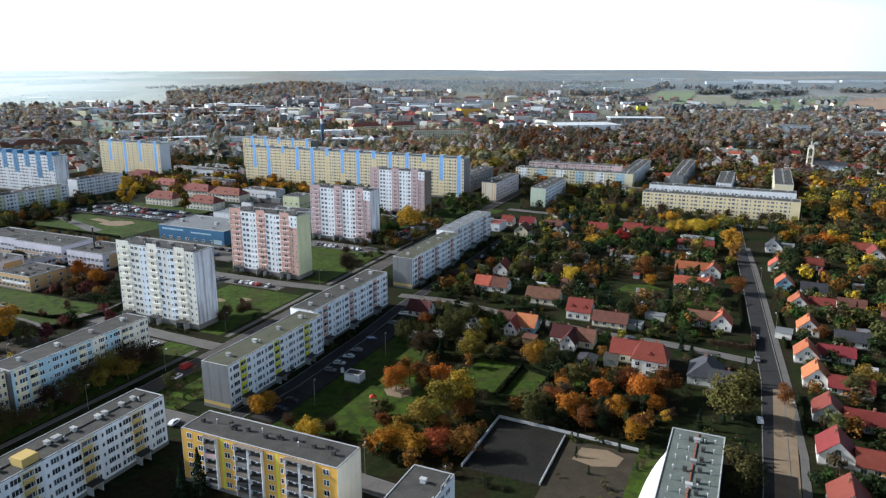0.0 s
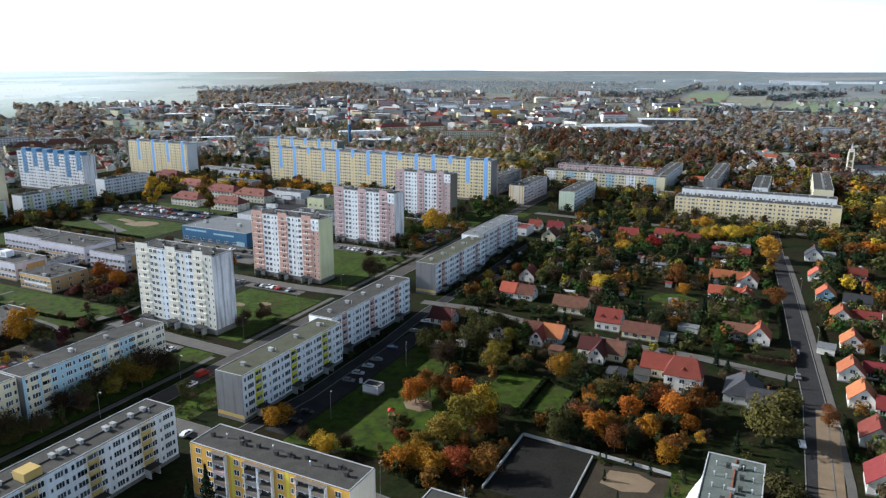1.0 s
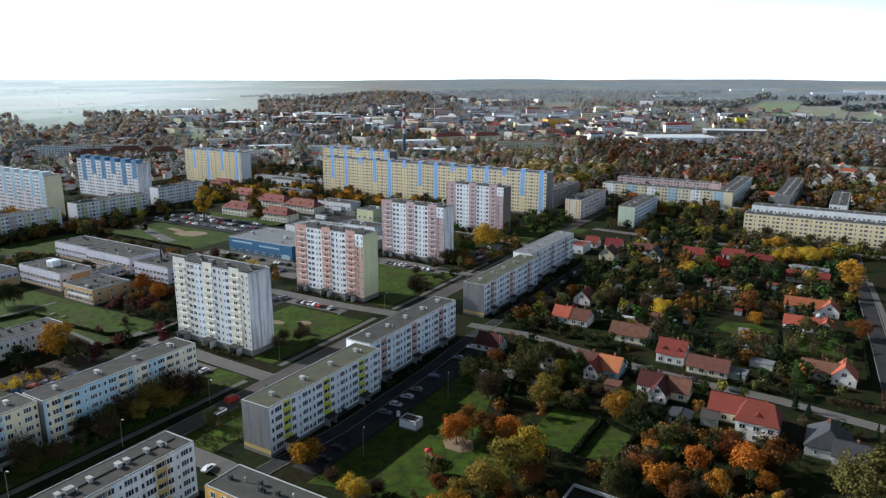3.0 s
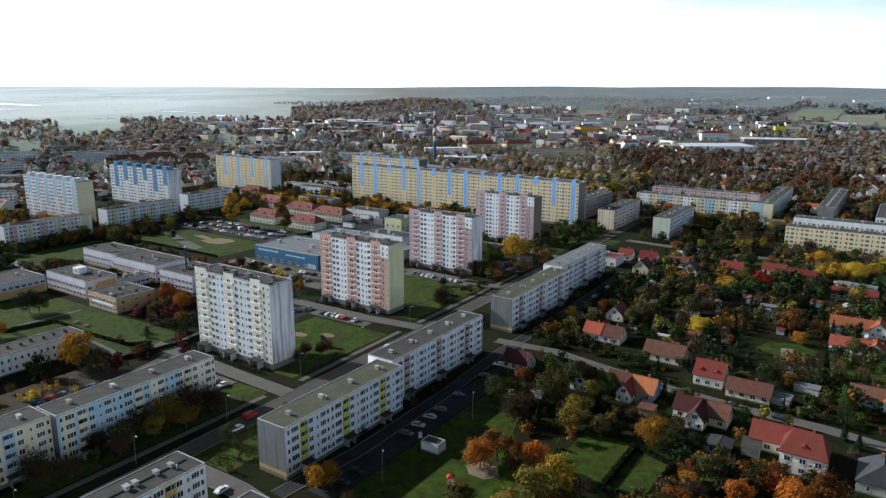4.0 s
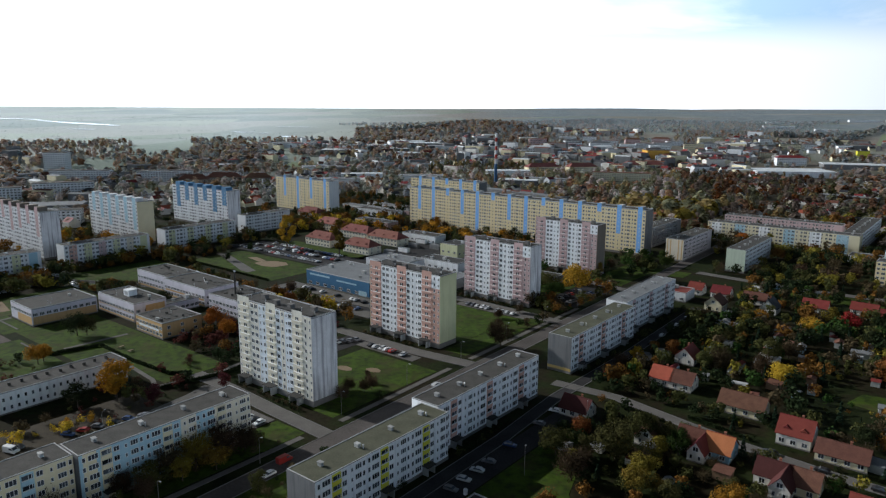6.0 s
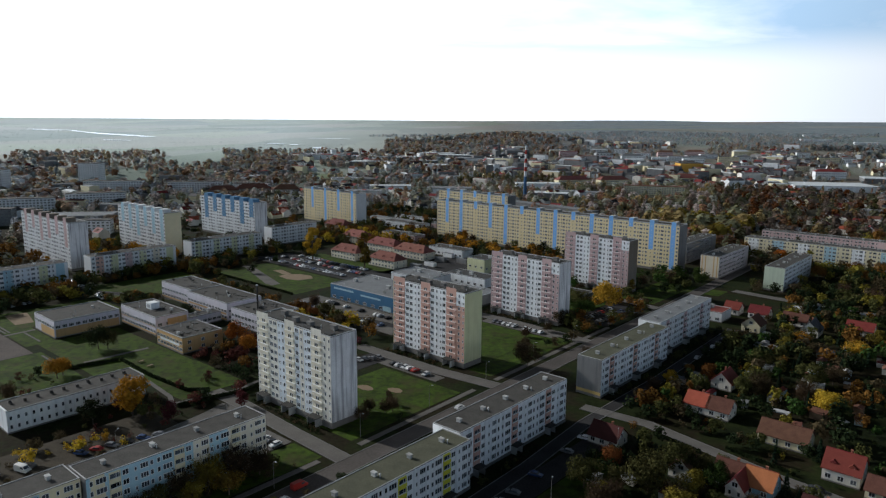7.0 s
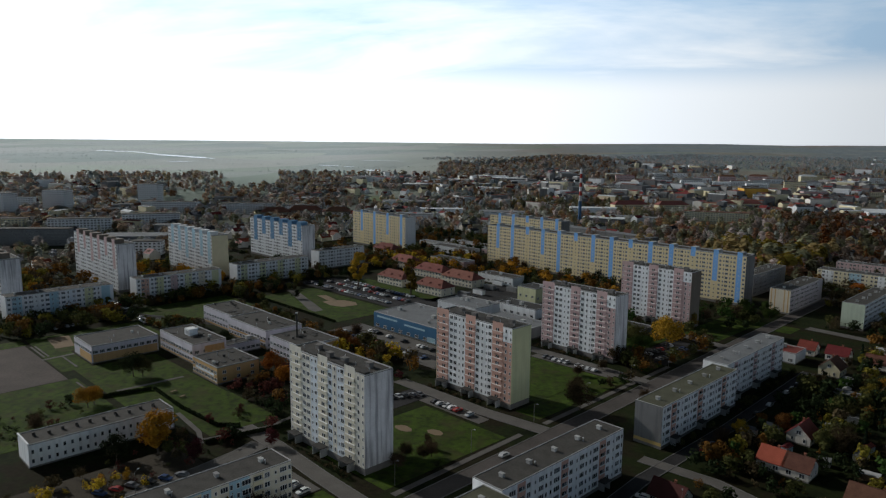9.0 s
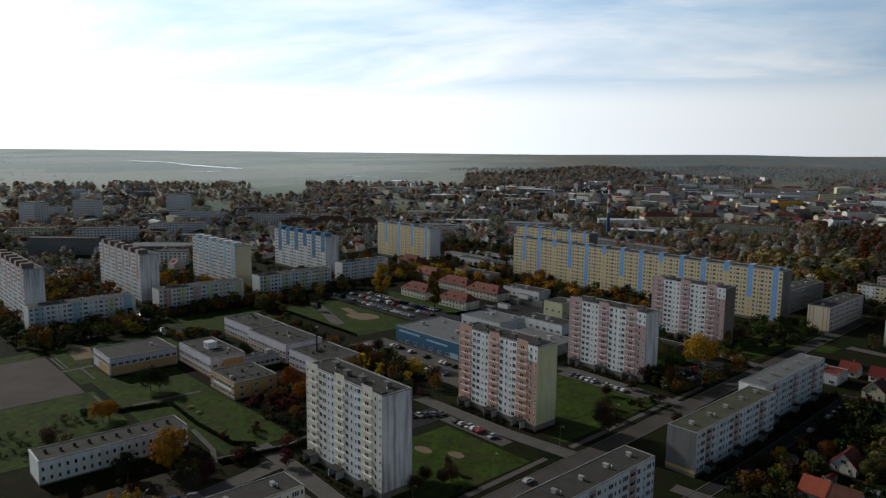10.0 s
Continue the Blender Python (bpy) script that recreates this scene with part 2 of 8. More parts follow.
M = {
    "white": mat("white_render", (0.80, 0.81, 0.82), 0.9, 0.07, 0.25, 3.0, stain=0.25),
    "white2": mat("pale_grey_render", (0.68, 0.69, 0.70), 0.9, 0.08, 0.2, 3.0, stain=0.2),
    "cream": mat("cream_render", (0.62, 0.56, 0.38), 0.9, 0.08, 0.25, 3.0),
    "offwhite": mat("off_white_render", (0.67, 0.64, 0.56), 0.9, 0.07, 0.25, 3.0, stain=0.25),
    "ivory": mat("ivory_render", (0.66, 0.61, 0.49), 0.9, 0.08, 0.25, 3.0, stain=0.1),
    "cool": mat("cool_white_render", (0.64, 0.68, 0.72), 0.9, 0.07, 0.25, 3.0, stain=0.15),
    "sand_yellow": mat("sand_yellow_render", (0.69, 0.575, 0.345), 0.9, 0.08, 0.2, 3.0),
    "yellow": mat("yellow_render", (0.64, 0.37, 0.075), 0.9, 0.09, 0.2, 3.0, stain=0.12),
    "lemon": mat("lemon_render", (0.62, 0.58, 0.06), 0.9, 0.07, 0.2, 3.0),
    "pale_lemon": mat("pale_lemon_render", (0.58, 0.58, 0.36), 0.9, 0.08, 0.25, 3.0, stain=0.15),
    "pink": mat("salmon_render", (0.56, 0.35, 0.285), 0.9, 0.08, 0.25, 3.0, stain=0.12),
    "rose": mat("dusty_rose_render", (0.50, 0.36, 0.35), 0.9, 0.08, 0.25, 3.0, stain=0.12),
    "blue": mat("sky_blue_render", (0.22, 0.43, 0.78), 0.9, 0.08, 0.2, 3.0),
    "shop_blue": mat("blue_sheet_cladding", (0.055, 0.135, 0.24), 0.6, 0.12, 0.3, 3.0),
    "deep_blue": mat("deep_blue_render", (0.11, 0.22, 0.36), 0.85, 0.1, 0.2, 3.0),
    "pale_blue": mat("pale_blue_render", (0.35, 0.50, 0.58), 0.9, 0.08, 0.2, 3.0, stain=0.1),
    "tan": mat("tan_render", (0.52, 0.34, 0.16), 0.9, 0.08, 0.25, 3.0, stain=0.15),
    "ochre": mat("ochre_render", (0.50, 0.36, 0.13), 0.9, 0.08, 0.25, 3.0),
    "grey": mat("grey_concrete", (0.185, 0.185, 0.185), 0.9, 0.12, 0.3, 4.0, stain=0.35),
    "brown": mat("brown_concrete", (0.20, 0.17, 0.14), 0.9, 0.12, 0.3, 4.0, stain=0.2),
    "sand_end": mat("pale_sand_render", (0.64, 0.58, 0.46), 0.9, 0.08, 0.25, 3.0, stain=0.2),
    "streaked": mat("streaked_concrete", (0.62, 0.62, 0.64), 0.9, 0.18, 0.25, 3.0, stain=0.8),
    "pale_green": mat("pale_green_render", (0.50, 0.56, 0.44), 0.9, 0.08, 0.25, 3.0, stain=0.15),
    "lilac_grey": mat("lilac_grey_render", (0.40, 0.37, 0.38), 0.9, 0.08, 0.25, 3.0, stain=0.15),
    "lilac_white": mat("lilac_white_render", (0.60, 0.57, 0.62), 0.9, 0.08, 0.25, 3.0, stain=0.15),
    "plinth": mat("plinth_concrete", (0.18, 0.17, 0.16), 0.9, 0.2, 0.6, 5.0),
    "roof": mat("bitumen_roof", (0.066, 0.062, 0.056), 0.85, 0.35, 0.35, 2.5, stain=0.0),
    "roof_green": mat("mossy_bitumen_roof", (0.090, 0.090, 0.062), 0.85, 0.3, 0.3, 2.5),
    "roof_light": mat("pale_sheet_roof", (0.17, 0.175, 0.18), 0.7, 0.2, 0.25, 2.0),
    "roof_moss": mat("pale_mossy_sheet_roof", (0.125, 0.142, 0.128), 0.8, 0.3, 0.25, 1.5),
    "parapet": mat("parapet_flashing", (0.40, 0.40, 0.40), 0.6, 0.12, 0.5, 4.0),
    "vent": mat("vent_housing", (0.36, 0.36, 0.35), 0.7, 0.2, 1.0, 6.0, per_object=0.3),
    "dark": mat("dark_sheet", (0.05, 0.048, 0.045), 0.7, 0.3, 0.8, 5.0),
    "glass": glass_mat("window_glass", (0.05, 0.057, 0.068)),
    "frame": mat("window_frame", (0.68, 0.68, 0.67), 0.6, 0.08, 2.0, 9.0),
    "asphalt": mat("asphalt", (0.033, 0.032, 0.033), 0.92, 0.55, 0.12, 1.8),
    "worn_asphalt": mat("worn_avenue_asphalt", (0.082, 0.073, 0.068), 0.92, 0.35, 0.10, 1.4),
    "pave": mat("concrete_paving", (0.122, 0.114, 0.106), 0.92, 0.25, 0.2, 2.5),
    "grass": grass_mat(),
    "soil": mat("bare_soil", (0.042, 0.034, 0.022), 0.95, 0.5, 0.2, 2.0, spec=0.2),
    "sand": mat("sand", (0.21, 0.155, 0.10), 0.95, 0.2, 0.3, 3.0, spec=0.2),
    "kerb": mat("kerb_stone", (0.17, 0.165, 0.16), 0.9, 0.15, 0.8, 5.0),
    "pitch": mat("pale_cinder_pitch", (0.085, 0.070, 0.062), 0.95, 0.35, 0.08, 1.0, spec=0.2),
    "court": mat("clinker_court", (0.015, 0.0135, 0.011), 0.95, 0.6, 0.1, 1.2, spec=0.2),
    "tile_orange": mat("orange_roof_tile", (0.31, 0.098, 0.048), 0.8, 0.2, 0.5, 5.0, per_object=0.25, hue=0.015),
    "tile_maroon": mat("maroon_roof_tile", (0.075, 0.026, 0.024), 0.8, 0.2, 0.5, 5.0, per_object=0.2),
    "tile_red": mat("red_roof_tile", (0.155, 0.034, 0.028), 0.7, 0.2, 0.5, 5.0, per_object=0.25, hue=0.012),
    "tile_faded": mat("faded_terracotta_tile", (0.200, 0.082, 0.066), 0.85, 0.3, 0.5, 4.0, per_object=0.2, hue=0.01),
    "tile_brown": mat("weathered_roof_tile", (0.120, 0.058, 0.040), 0.85, 0.3, 0.5, 4.0, per_object=0.25, hue=0.012),
    "tile_dark": mat("dark_roof_tile", (0.045, 0.045, 0.05), 0.7, 0.3, 0.5, 4.0, per_object=0.25),
    "house_white": mat("house_render", (0.66, 0.63, 0.57), 0.9, 0.1, 0.4, 4.0, per_object=0.12, hue=0.01, stain=0.15),
    "house_blue": mat("blue_house_render", (0.22, 0.36, 0.46), 0.9, 0.1, 0.4, 4.0),
    "house_grey": mat("grey_house_render", (0.36, 0.37, 0.34), 0.9, 0.1, 0.4, 4.0, stain=0.2),
    "brick": mat("brick_chimney", (0.26, 0.11, 0.07), 0.9, 0.25, 2.0, 9.0),
    "metal": mat("galvanised_metal", (0.42, 0.43, 0.44), 0.5, 0.15, 1.0, 6.0, metal=0.6),
    "wood": mat("weathered_wood", (0.20, 0.13, 0.08), 0.85, 0.3, 1.0, 6.0),
    "hedge": mat("hedge_leaf", (0.030, 0.042, 0.016), 0.9, 0.4, 0.8, 5.0, spec=0.2),
    "bark": mat("bark", (0.085, 0.065, 0.05), 0.95, 0.3, 1.0, 6.0, spec=0.2),
    "tyre": mat("tyre_rubber", (0.02, 0.02, 0.02), 0.85, 0.2, 2.0, 9.0),
    "water": mat("river_water", (0.25, 0.30, 0.33), 0.15, 0.1, 0.01, 0.1),
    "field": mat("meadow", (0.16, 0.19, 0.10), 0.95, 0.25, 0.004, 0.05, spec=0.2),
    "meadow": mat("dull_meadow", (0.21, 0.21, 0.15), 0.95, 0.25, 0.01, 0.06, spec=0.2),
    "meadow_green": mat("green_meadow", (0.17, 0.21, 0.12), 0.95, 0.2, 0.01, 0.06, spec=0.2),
    "white_sheet": mat("white_sheet_roof", (0.55, 0.57, 0.58), 0.6, 0.15, 0.05, 0.6),
    "plough": mat("ploughed_field", (0.28, 0.20, 0.14), 0.95, 0.2, 0.006, 0.06, spec=0.2),
}

# ---- shared builders ----
TH = radians(-24.0)   # the town's streets run along this turn
CA, SA = math.cos(TH), math.sin(TH)
rng = random.Random(7)


def town(a, b):
    """From street coordinates (a across, b along the avenue) to the world."""
    return a * CA - b * SA, a * SA + b * CA


def mesh_of(name, verts, faces, mats, index=None, smooth=False):
    me = bpy.data.meshes.new(name)
    me.from_pydata(verts, [], faces)
    for m in mats:
        me.materials.append(m)
    if index is not None:
        me.polygons.foreach_set("material_index", index)
    if smooth:
        me.polygons.foreach_set("use_smooth", [True] * len(me.polygons))
    me.update()
    return me


class Solid:
    """Collects faces of one mesh; material slots by index."""

    def __init__(self):
        self.v, self.f, self.i = [], [], []

    def poly(self, pts, slot=0):
        k = len(self.v)
        self.v += [tuple(p) for p in pts]
        self.f.append(tuple(range(k, k + len(pts))))
        self.i.append(slot)
        return self

    def box(self, x0, y0, z0, x1, y1, z1, slot=0, bevel=0.0):
        k = len(self.v)
        if bevel:
            c = bevel
            lo = [(x0, y0), (x1, y0), (x1, y1), (x0, y1)]
            hi = [(x0 + c, y0 + c), (x1 - c, y0 + c), (x1 - c, y1 - c), (x0 + c, y1 - c)]
            self.v += [(x, y, z0) for x, y in lo] + [(x, y, z1 - c) for x, y in lo] + [(x, y, z1) for x, y in hi]
            fs = [(3, 2, 1, 0)]
            for r in (0, 4):
                fs += [(r + j, r + (j + 1) % 4, r + 4 + (j + 1) % 4, r + 4 + j) for j in range(4)]
            fs.append((8, 9, 10, 11))
        else:
            self.v += [(x0, y0, z0), (x1, y0, z0), (x1, y1, z0), (x0, y1, z0), (x0, y0, z1), (x1, y0, z1), (x1, y1, z1), (x0, y1, z1)]
            fs = [(3, 2, 1, 0), (4, 5, 6, 7), (0, 1, 5, 4), (1, 2, 6, 5), (2, 3, 7, 6), (3, 0, 4, 7)]
        self.f += [tuple(k + j for j in f) for f in fs]
        self.i += [slot] * len(fs)
        return self

    def prism(self, pts, z0, z1, slot=0):
        """An upright prism over a counter-clockwise outline."""
        k, n = len(self.v), len(pts)
        self.v += [(x, y, z0) for x, y in pts] + [(x, y, z1) for x, y in pts]
        self.f += [tuple(range(k + n, k + 2 * n)), tuple(range(k + n - 1, k - 1, -1))]
        self.f += [(k + j, k + (j + 1) % n, k + n + (j + 1) % n, k + n + j) for j in range(n)]
        self.i += [slot] * (n + 2)
        return self

    def tube(self, p, q, r0, r1, sides=8, slot=0, caps=True):
        p, q = Vector(p), Vector(q)
        d = (q - p).normalized()
        s = d.orthogonal().normalized()
        t = d.cross(s)
        k = len(self.v)
        for c, r in ((p, r0), (q, r1)):
            for j in range(sides):
                w = 2 * math.pi * j / sides
                self.v.append(tuple(c + s * (r * math.cos(w)) + t * (r * math.sin(w))))
        self.f += [(k + j, k + (j + 1) % sides, k + sides + (j + 1) % sides, k + sides + j) for j in range(sides)]
        self.i += [slot] * sides
        if caps:
            self.f += [tuple(range(k + sides - 1, k - 1, -1)), tuple(range(k + sides, k + 2 * sides))]
            self.i += [slot] * 2
        return self

    def mesh(self, name, *mats):
        return mesh_of(name, self.v, self.f, mats, self.i)


def thing(name, x, y, z=0.0, turn=0.0, label="", category="", group="", kind=""):
    ob = new(name)
    ob.empty_display_size = 0.5
    ob.matrix_basis = Matrix.Translation((x, y, z)) @ Matrix.Rotation(turn, 4, "Z")
    return tagged(ob, label, category, group, kind)


def part(name, me, parent, label="", at=None):
    ob = new(name, me)
    ob.parent = parent
    if at is not None:
        ob.matrix_basis = at
    return tagged(ob, label)


def set_piece(name, me, label="", category=""):
    return tagged(new(name, me), label, category, kind="structure")


# ---- ground: one sheet to the horizon, rising far off into the plain's haze and the hills ----
def ground_height(x, y):
    d = math.hypot(x, y)
    if d < 1300:
        return 0.0
    k = min((d - 1300) / 3500, 1.0)
    far = 1300 * (18000 / 1300) ** (k ** 0.8)      # how far the level plain would lie that shows at this angle
    z = 104 - d * 104 / far
    az = math.degrees(math.atan2(x, y))            # 0 ahead, to the right positive
    hill = max(0.0, min(1.0, (az + 14) / 10)) * max(0.0, min(1.0, (d - 2300) / 1500))
    z += hill * (26 + 16 * noise.noise((x / 1100, y / 1100, 3.1)) + 6 * noise.noise((x / 420, y / 420, 7.7)))
    # the wooded rise behind the mast
    rise = math.exp(-((az + 11) / 5.0) ** 2 - ((d - 2150) / 330) ** 2)
    edge = max(0.0, min(1.0, (d - 3900) / 900))      # the plain's last miles stand a little higher
    return max(0.0, z) + 26 * rise + 14 * edge * edge * (3 - 2 * edge) * (1 - min(1.0, max(0.0, (az + 14) / 10)))


def build_ground():
    rings = [0, 60, 150, 300, 500, 800, 1100, 1300] + [1300 + 70 * i for i in range(1, 51)]
    steps = 240
    v, f = [(0, 0, 0)], []
    for r in rings[1:]:
        for j in range(steps):
            w = 2 * math.pi * j / steps
            x, y = r * math.sin(w), r * math.cos(w)
            v.append((x, y, ground_height(x, y) - 0.02))
    for j in range(steps):
        f.append((0, 1 + (j + 1) % steps, 1 + j))
    for i in range(len(rings) - 2):
        k = 1 + i * steps
        for j in range(steps):
            f.append((k + j, k + (j + 1) % steps, k + steps + (j + 1) % steps, k + steps + j))
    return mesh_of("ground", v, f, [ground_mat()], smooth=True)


def ground_mat():
    """Rough grass and bare garden ground near by; far off a patchwork of meadow, stubble, wood and plough, with haze
    painted into its colours.
    """
    m = bpy.data.materials.new("open_ground")
    m.use_nodes = True
    nt = m.node_tree
    n, l = nt.nodes.new, nt.links.new
    b = nt.nodes["Principled BSDF"]
    b.inputs["Roughness"].default_value, b.inputs["Specular IOR Level"].default_value = 0.95, 0.06
    geo = n("ShaderNodeNewGeometry")

    def tex(scale, detail=6, rough=0.6):
        t = n("ShaderNodeTexNoise")
        t.inputs["Scale"].default_value, t.inputs["Detail"].default_value, t.inputs["Roughness"].default_value = scale, detail, rough
        l(geo.outputs["Position"], t.inputs["Vector"])
        return t.outputs["Fac"]

    def ramp(fac, stops):
        r = n("ShaderNodeValToRGB")
        e = r.color_ramp.elements
        while len(e) < len(stops):
            e.new(0.5)
        for k, (p, c) in enumerate(stops):
            e[k].position, e[k].color = p, (*c, 1)
        l(fac, r.inputs["Fac"])
        return r.outputs["Color"]

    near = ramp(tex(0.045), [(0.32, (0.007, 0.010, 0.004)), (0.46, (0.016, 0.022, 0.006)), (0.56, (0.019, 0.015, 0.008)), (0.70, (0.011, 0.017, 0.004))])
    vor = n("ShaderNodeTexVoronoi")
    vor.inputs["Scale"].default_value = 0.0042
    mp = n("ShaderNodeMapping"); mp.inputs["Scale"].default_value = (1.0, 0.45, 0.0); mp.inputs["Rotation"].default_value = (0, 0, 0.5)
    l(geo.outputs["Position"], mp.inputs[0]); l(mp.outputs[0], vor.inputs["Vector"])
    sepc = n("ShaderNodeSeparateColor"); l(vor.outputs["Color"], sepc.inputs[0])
    # haze painted into the plain: fields far paler and bluer than near grass
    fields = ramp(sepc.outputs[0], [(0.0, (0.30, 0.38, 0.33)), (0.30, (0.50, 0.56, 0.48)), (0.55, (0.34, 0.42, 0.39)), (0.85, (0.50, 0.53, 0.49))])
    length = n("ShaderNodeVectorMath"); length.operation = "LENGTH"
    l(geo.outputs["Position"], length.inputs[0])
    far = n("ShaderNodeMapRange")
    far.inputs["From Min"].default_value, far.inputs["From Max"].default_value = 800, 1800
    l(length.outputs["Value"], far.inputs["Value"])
    # the hills ahead and to the right are wooded, broken by pale clearings; forest colours blued and lightened as haze
    xyz = n("ShaderNodeSeparateXYZ"); l(geo.outputs["Position"], xyz.inputs[0])
    ratio = n("ShaderNodeMath"); ratio.operation = "DIVIDE"
    l(xyz.outputs["X"], ratio.inputs[0]); l(xyz.outputs["Y"], ratio.inputs[1])
    bear = n("ShaderNodeMapRange"); bear.inputs["From Min"].default_value, bear.inputs["From Max"].default_value = -0.26, -0.12
    l(ratio.outputs[0], bear.inputs["Value"])
    # land beyond the town, its colours lightened for haze as well
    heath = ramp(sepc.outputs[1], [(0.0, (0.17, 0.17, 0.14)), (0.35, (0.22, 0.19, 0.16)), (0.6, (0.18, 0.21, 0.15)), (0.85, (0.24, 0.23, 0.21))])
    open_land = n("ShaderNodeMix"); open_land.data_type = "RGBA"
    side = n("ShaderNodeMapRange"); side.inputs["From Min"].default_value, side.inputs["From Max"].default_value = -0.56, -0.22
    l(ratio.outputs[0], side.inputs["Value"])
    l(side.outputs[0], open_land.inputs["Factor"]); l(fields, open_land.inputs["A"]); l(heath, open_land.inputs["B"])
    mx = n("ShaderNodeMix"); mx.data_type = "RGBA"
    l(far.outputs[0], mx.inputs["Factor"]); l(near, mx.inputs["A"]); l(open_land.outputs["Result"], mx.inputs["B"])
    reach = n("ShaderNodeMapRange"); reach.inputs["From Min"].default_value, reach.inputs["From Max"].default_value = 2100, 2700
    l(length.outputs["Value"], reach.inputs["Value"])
    stretch = n("ShaderNodeMapping"); stretch.inputs["Scale"].default_value = (0.0012, 0.0030, 0.0)
    l(geo.outputs["Position"], stretch.inputs[0])
    clearing = n("ShaderNodeTexNoise"); clearing.inputs["Scale"].default_value, clearing.inputs["Detail"].default_value = 1.0, 5
    l(stretch.outputs[0], clearing.inputs["Vector"])
    cover = n("ShaderNodeMapRange"); cover.inputs["From Min"].default_value, cover.inputs["From Max"].default_value = 0.60, 0.52
    l(clearing.outputs["Fac"], cover.inputs["Value"])
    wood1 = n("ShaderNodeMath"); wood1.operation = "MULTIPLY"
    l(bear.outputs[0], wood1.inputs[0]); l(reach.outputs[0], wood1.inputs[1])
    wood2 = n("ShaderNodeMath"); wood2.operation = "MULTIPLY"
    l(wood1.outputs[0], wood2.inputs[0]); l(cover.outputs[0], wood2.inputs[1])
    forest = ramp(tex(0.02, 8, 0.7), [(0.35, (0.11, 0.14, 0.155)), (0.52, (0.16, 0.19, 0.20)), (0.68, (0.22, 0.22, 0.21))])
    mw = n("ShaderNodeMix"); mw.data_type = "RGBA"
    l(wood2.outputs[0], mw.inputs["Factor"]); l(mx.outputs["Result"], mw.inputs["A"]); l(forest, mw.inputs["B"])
    mx = mw
    fine = n("ShaderNodeMapRange")
    fine.inputs["From Min"].default_value, fine.inputs["From Max"].default_value = 0.3, 0.7
    fine.inputs["To Min"].default_value, fine.inputs["To Max"].default_value = 0.65, 1.35
    l(tex(0.6, 5), fine.inputs["Value"])
    hs = n("ShaderNodeHueSaturation")
    l(mx.outputs["Result"], hs.inputs["Color"]); l(fine.outputs[0], hs.inputs["Value"])
    l(hs.outputs[0], b.inputs["Base Color"])
    # sheen grows with distance over the open fields, whitening them in place of haze
    haze_sheen = n("ShaderNodeMapRange")
    haze_sheen.inputs["From Min"].default_value, haze_sheen.inputs["From Max"].default_value, haze_sheen.inputs["To Max"].default_value = 1300, 2800, 0.30
    l(length.outputs["Value"], haze_sheen.inputs["Value"])
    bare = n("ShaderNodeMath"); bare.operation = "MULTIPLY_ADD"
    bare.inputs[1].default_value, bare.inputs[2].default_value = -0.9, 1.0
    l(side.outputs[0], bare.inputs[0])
    haze_sheen2 = n("ShaderNodeMath"); haze_sheen2.operation = "MULTIPLY"
    l(haze_sheen.outputs[0], haze_sheen2.inputs[0]); l(bare.outputs[0], haze_sheen2.inputs[1])
    l(haze_sheen2.outputs[0], b.inputs["Sheen Weight"])
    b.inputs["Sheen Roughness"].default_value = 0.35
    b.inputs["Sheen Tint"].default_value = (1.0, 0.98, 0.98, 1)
    return m


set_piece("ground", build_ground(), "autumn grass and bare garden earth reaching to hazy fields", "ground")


def sheet(name, pts, z, m, label="", category="ground", thick=0.0):
    """A flat piece of the ground over an outline in street coordinates."""
    w = [town(*p) for p in pts]
    area = sum(w[i][0] * w[(i + 1) % len(w)][1] - w[(i + 1) % len(w)][0] * w[i][1] for i in range(len(w)))
    if area < 0:
        w.reverse()
    s = Solid()
    s.prism(w, z - 0.3 if not thick else z - thick, z)
    return set_piece(name, s.mesh(name, m), label, category)


def strip(name, pts, width, z, m, label="", category="road", kerb=0.0):
    """A road or path of that width along a line in street coordinates; with kerbs, when asked."""
    w = [Vector((*town(*p), 0)) for p in pts]
    left, right = [], []
    for i, p in enumerate(w):
        d = (w[min(i + 1, len(w) - 1)] - w[max(i - 1, 0)]).normalized()
        nrm = Vector((-d.y, d.x, 0))
        left.append(p + nrm * width / 2)
        right.append(p - nrm * width / 2)
    s = Solid()
    for i in range(len(w) - 1):
        a, b, c, d = right[i], right[i + 1], left[i + 1], left[i]
        s.prism([(q.x, q.y) for q in (a, b, c, d)], z - 0.3, z)
    ob = set_piece(name, s.mesh(name, m), label, category)
    if kerb:
        k = Solid()
        for line in (left, right):
            for i in range(len(w) - 1):
                p, q = line[i], line[i + 1]
                d = (q - p).normalized()
                nrm = Vector((-d.y, d.x, 0)) * 0.13
                k.prism([(e.x, e.y) for e in (p - nrm, q - nrm, q + nrm, p + nrm)], -0.3, z + kerb)
        set_piece("kerb", k.mesh("kerb", M["kerb"]), "pale concrete kerb along the road", "kerb")
    return ob


KEEP_OUT = []   # rectangles in street coordinates where nothing grows: (a0, b0, a1, b1)


def clear(a0, b0, a1, b1, pad=1.0):
    KEEP_OUT.append((min(a0, a1) - pad, min(b0, b1) - pad, max(a0, a1) + pad, max(b0, b1) + pad))


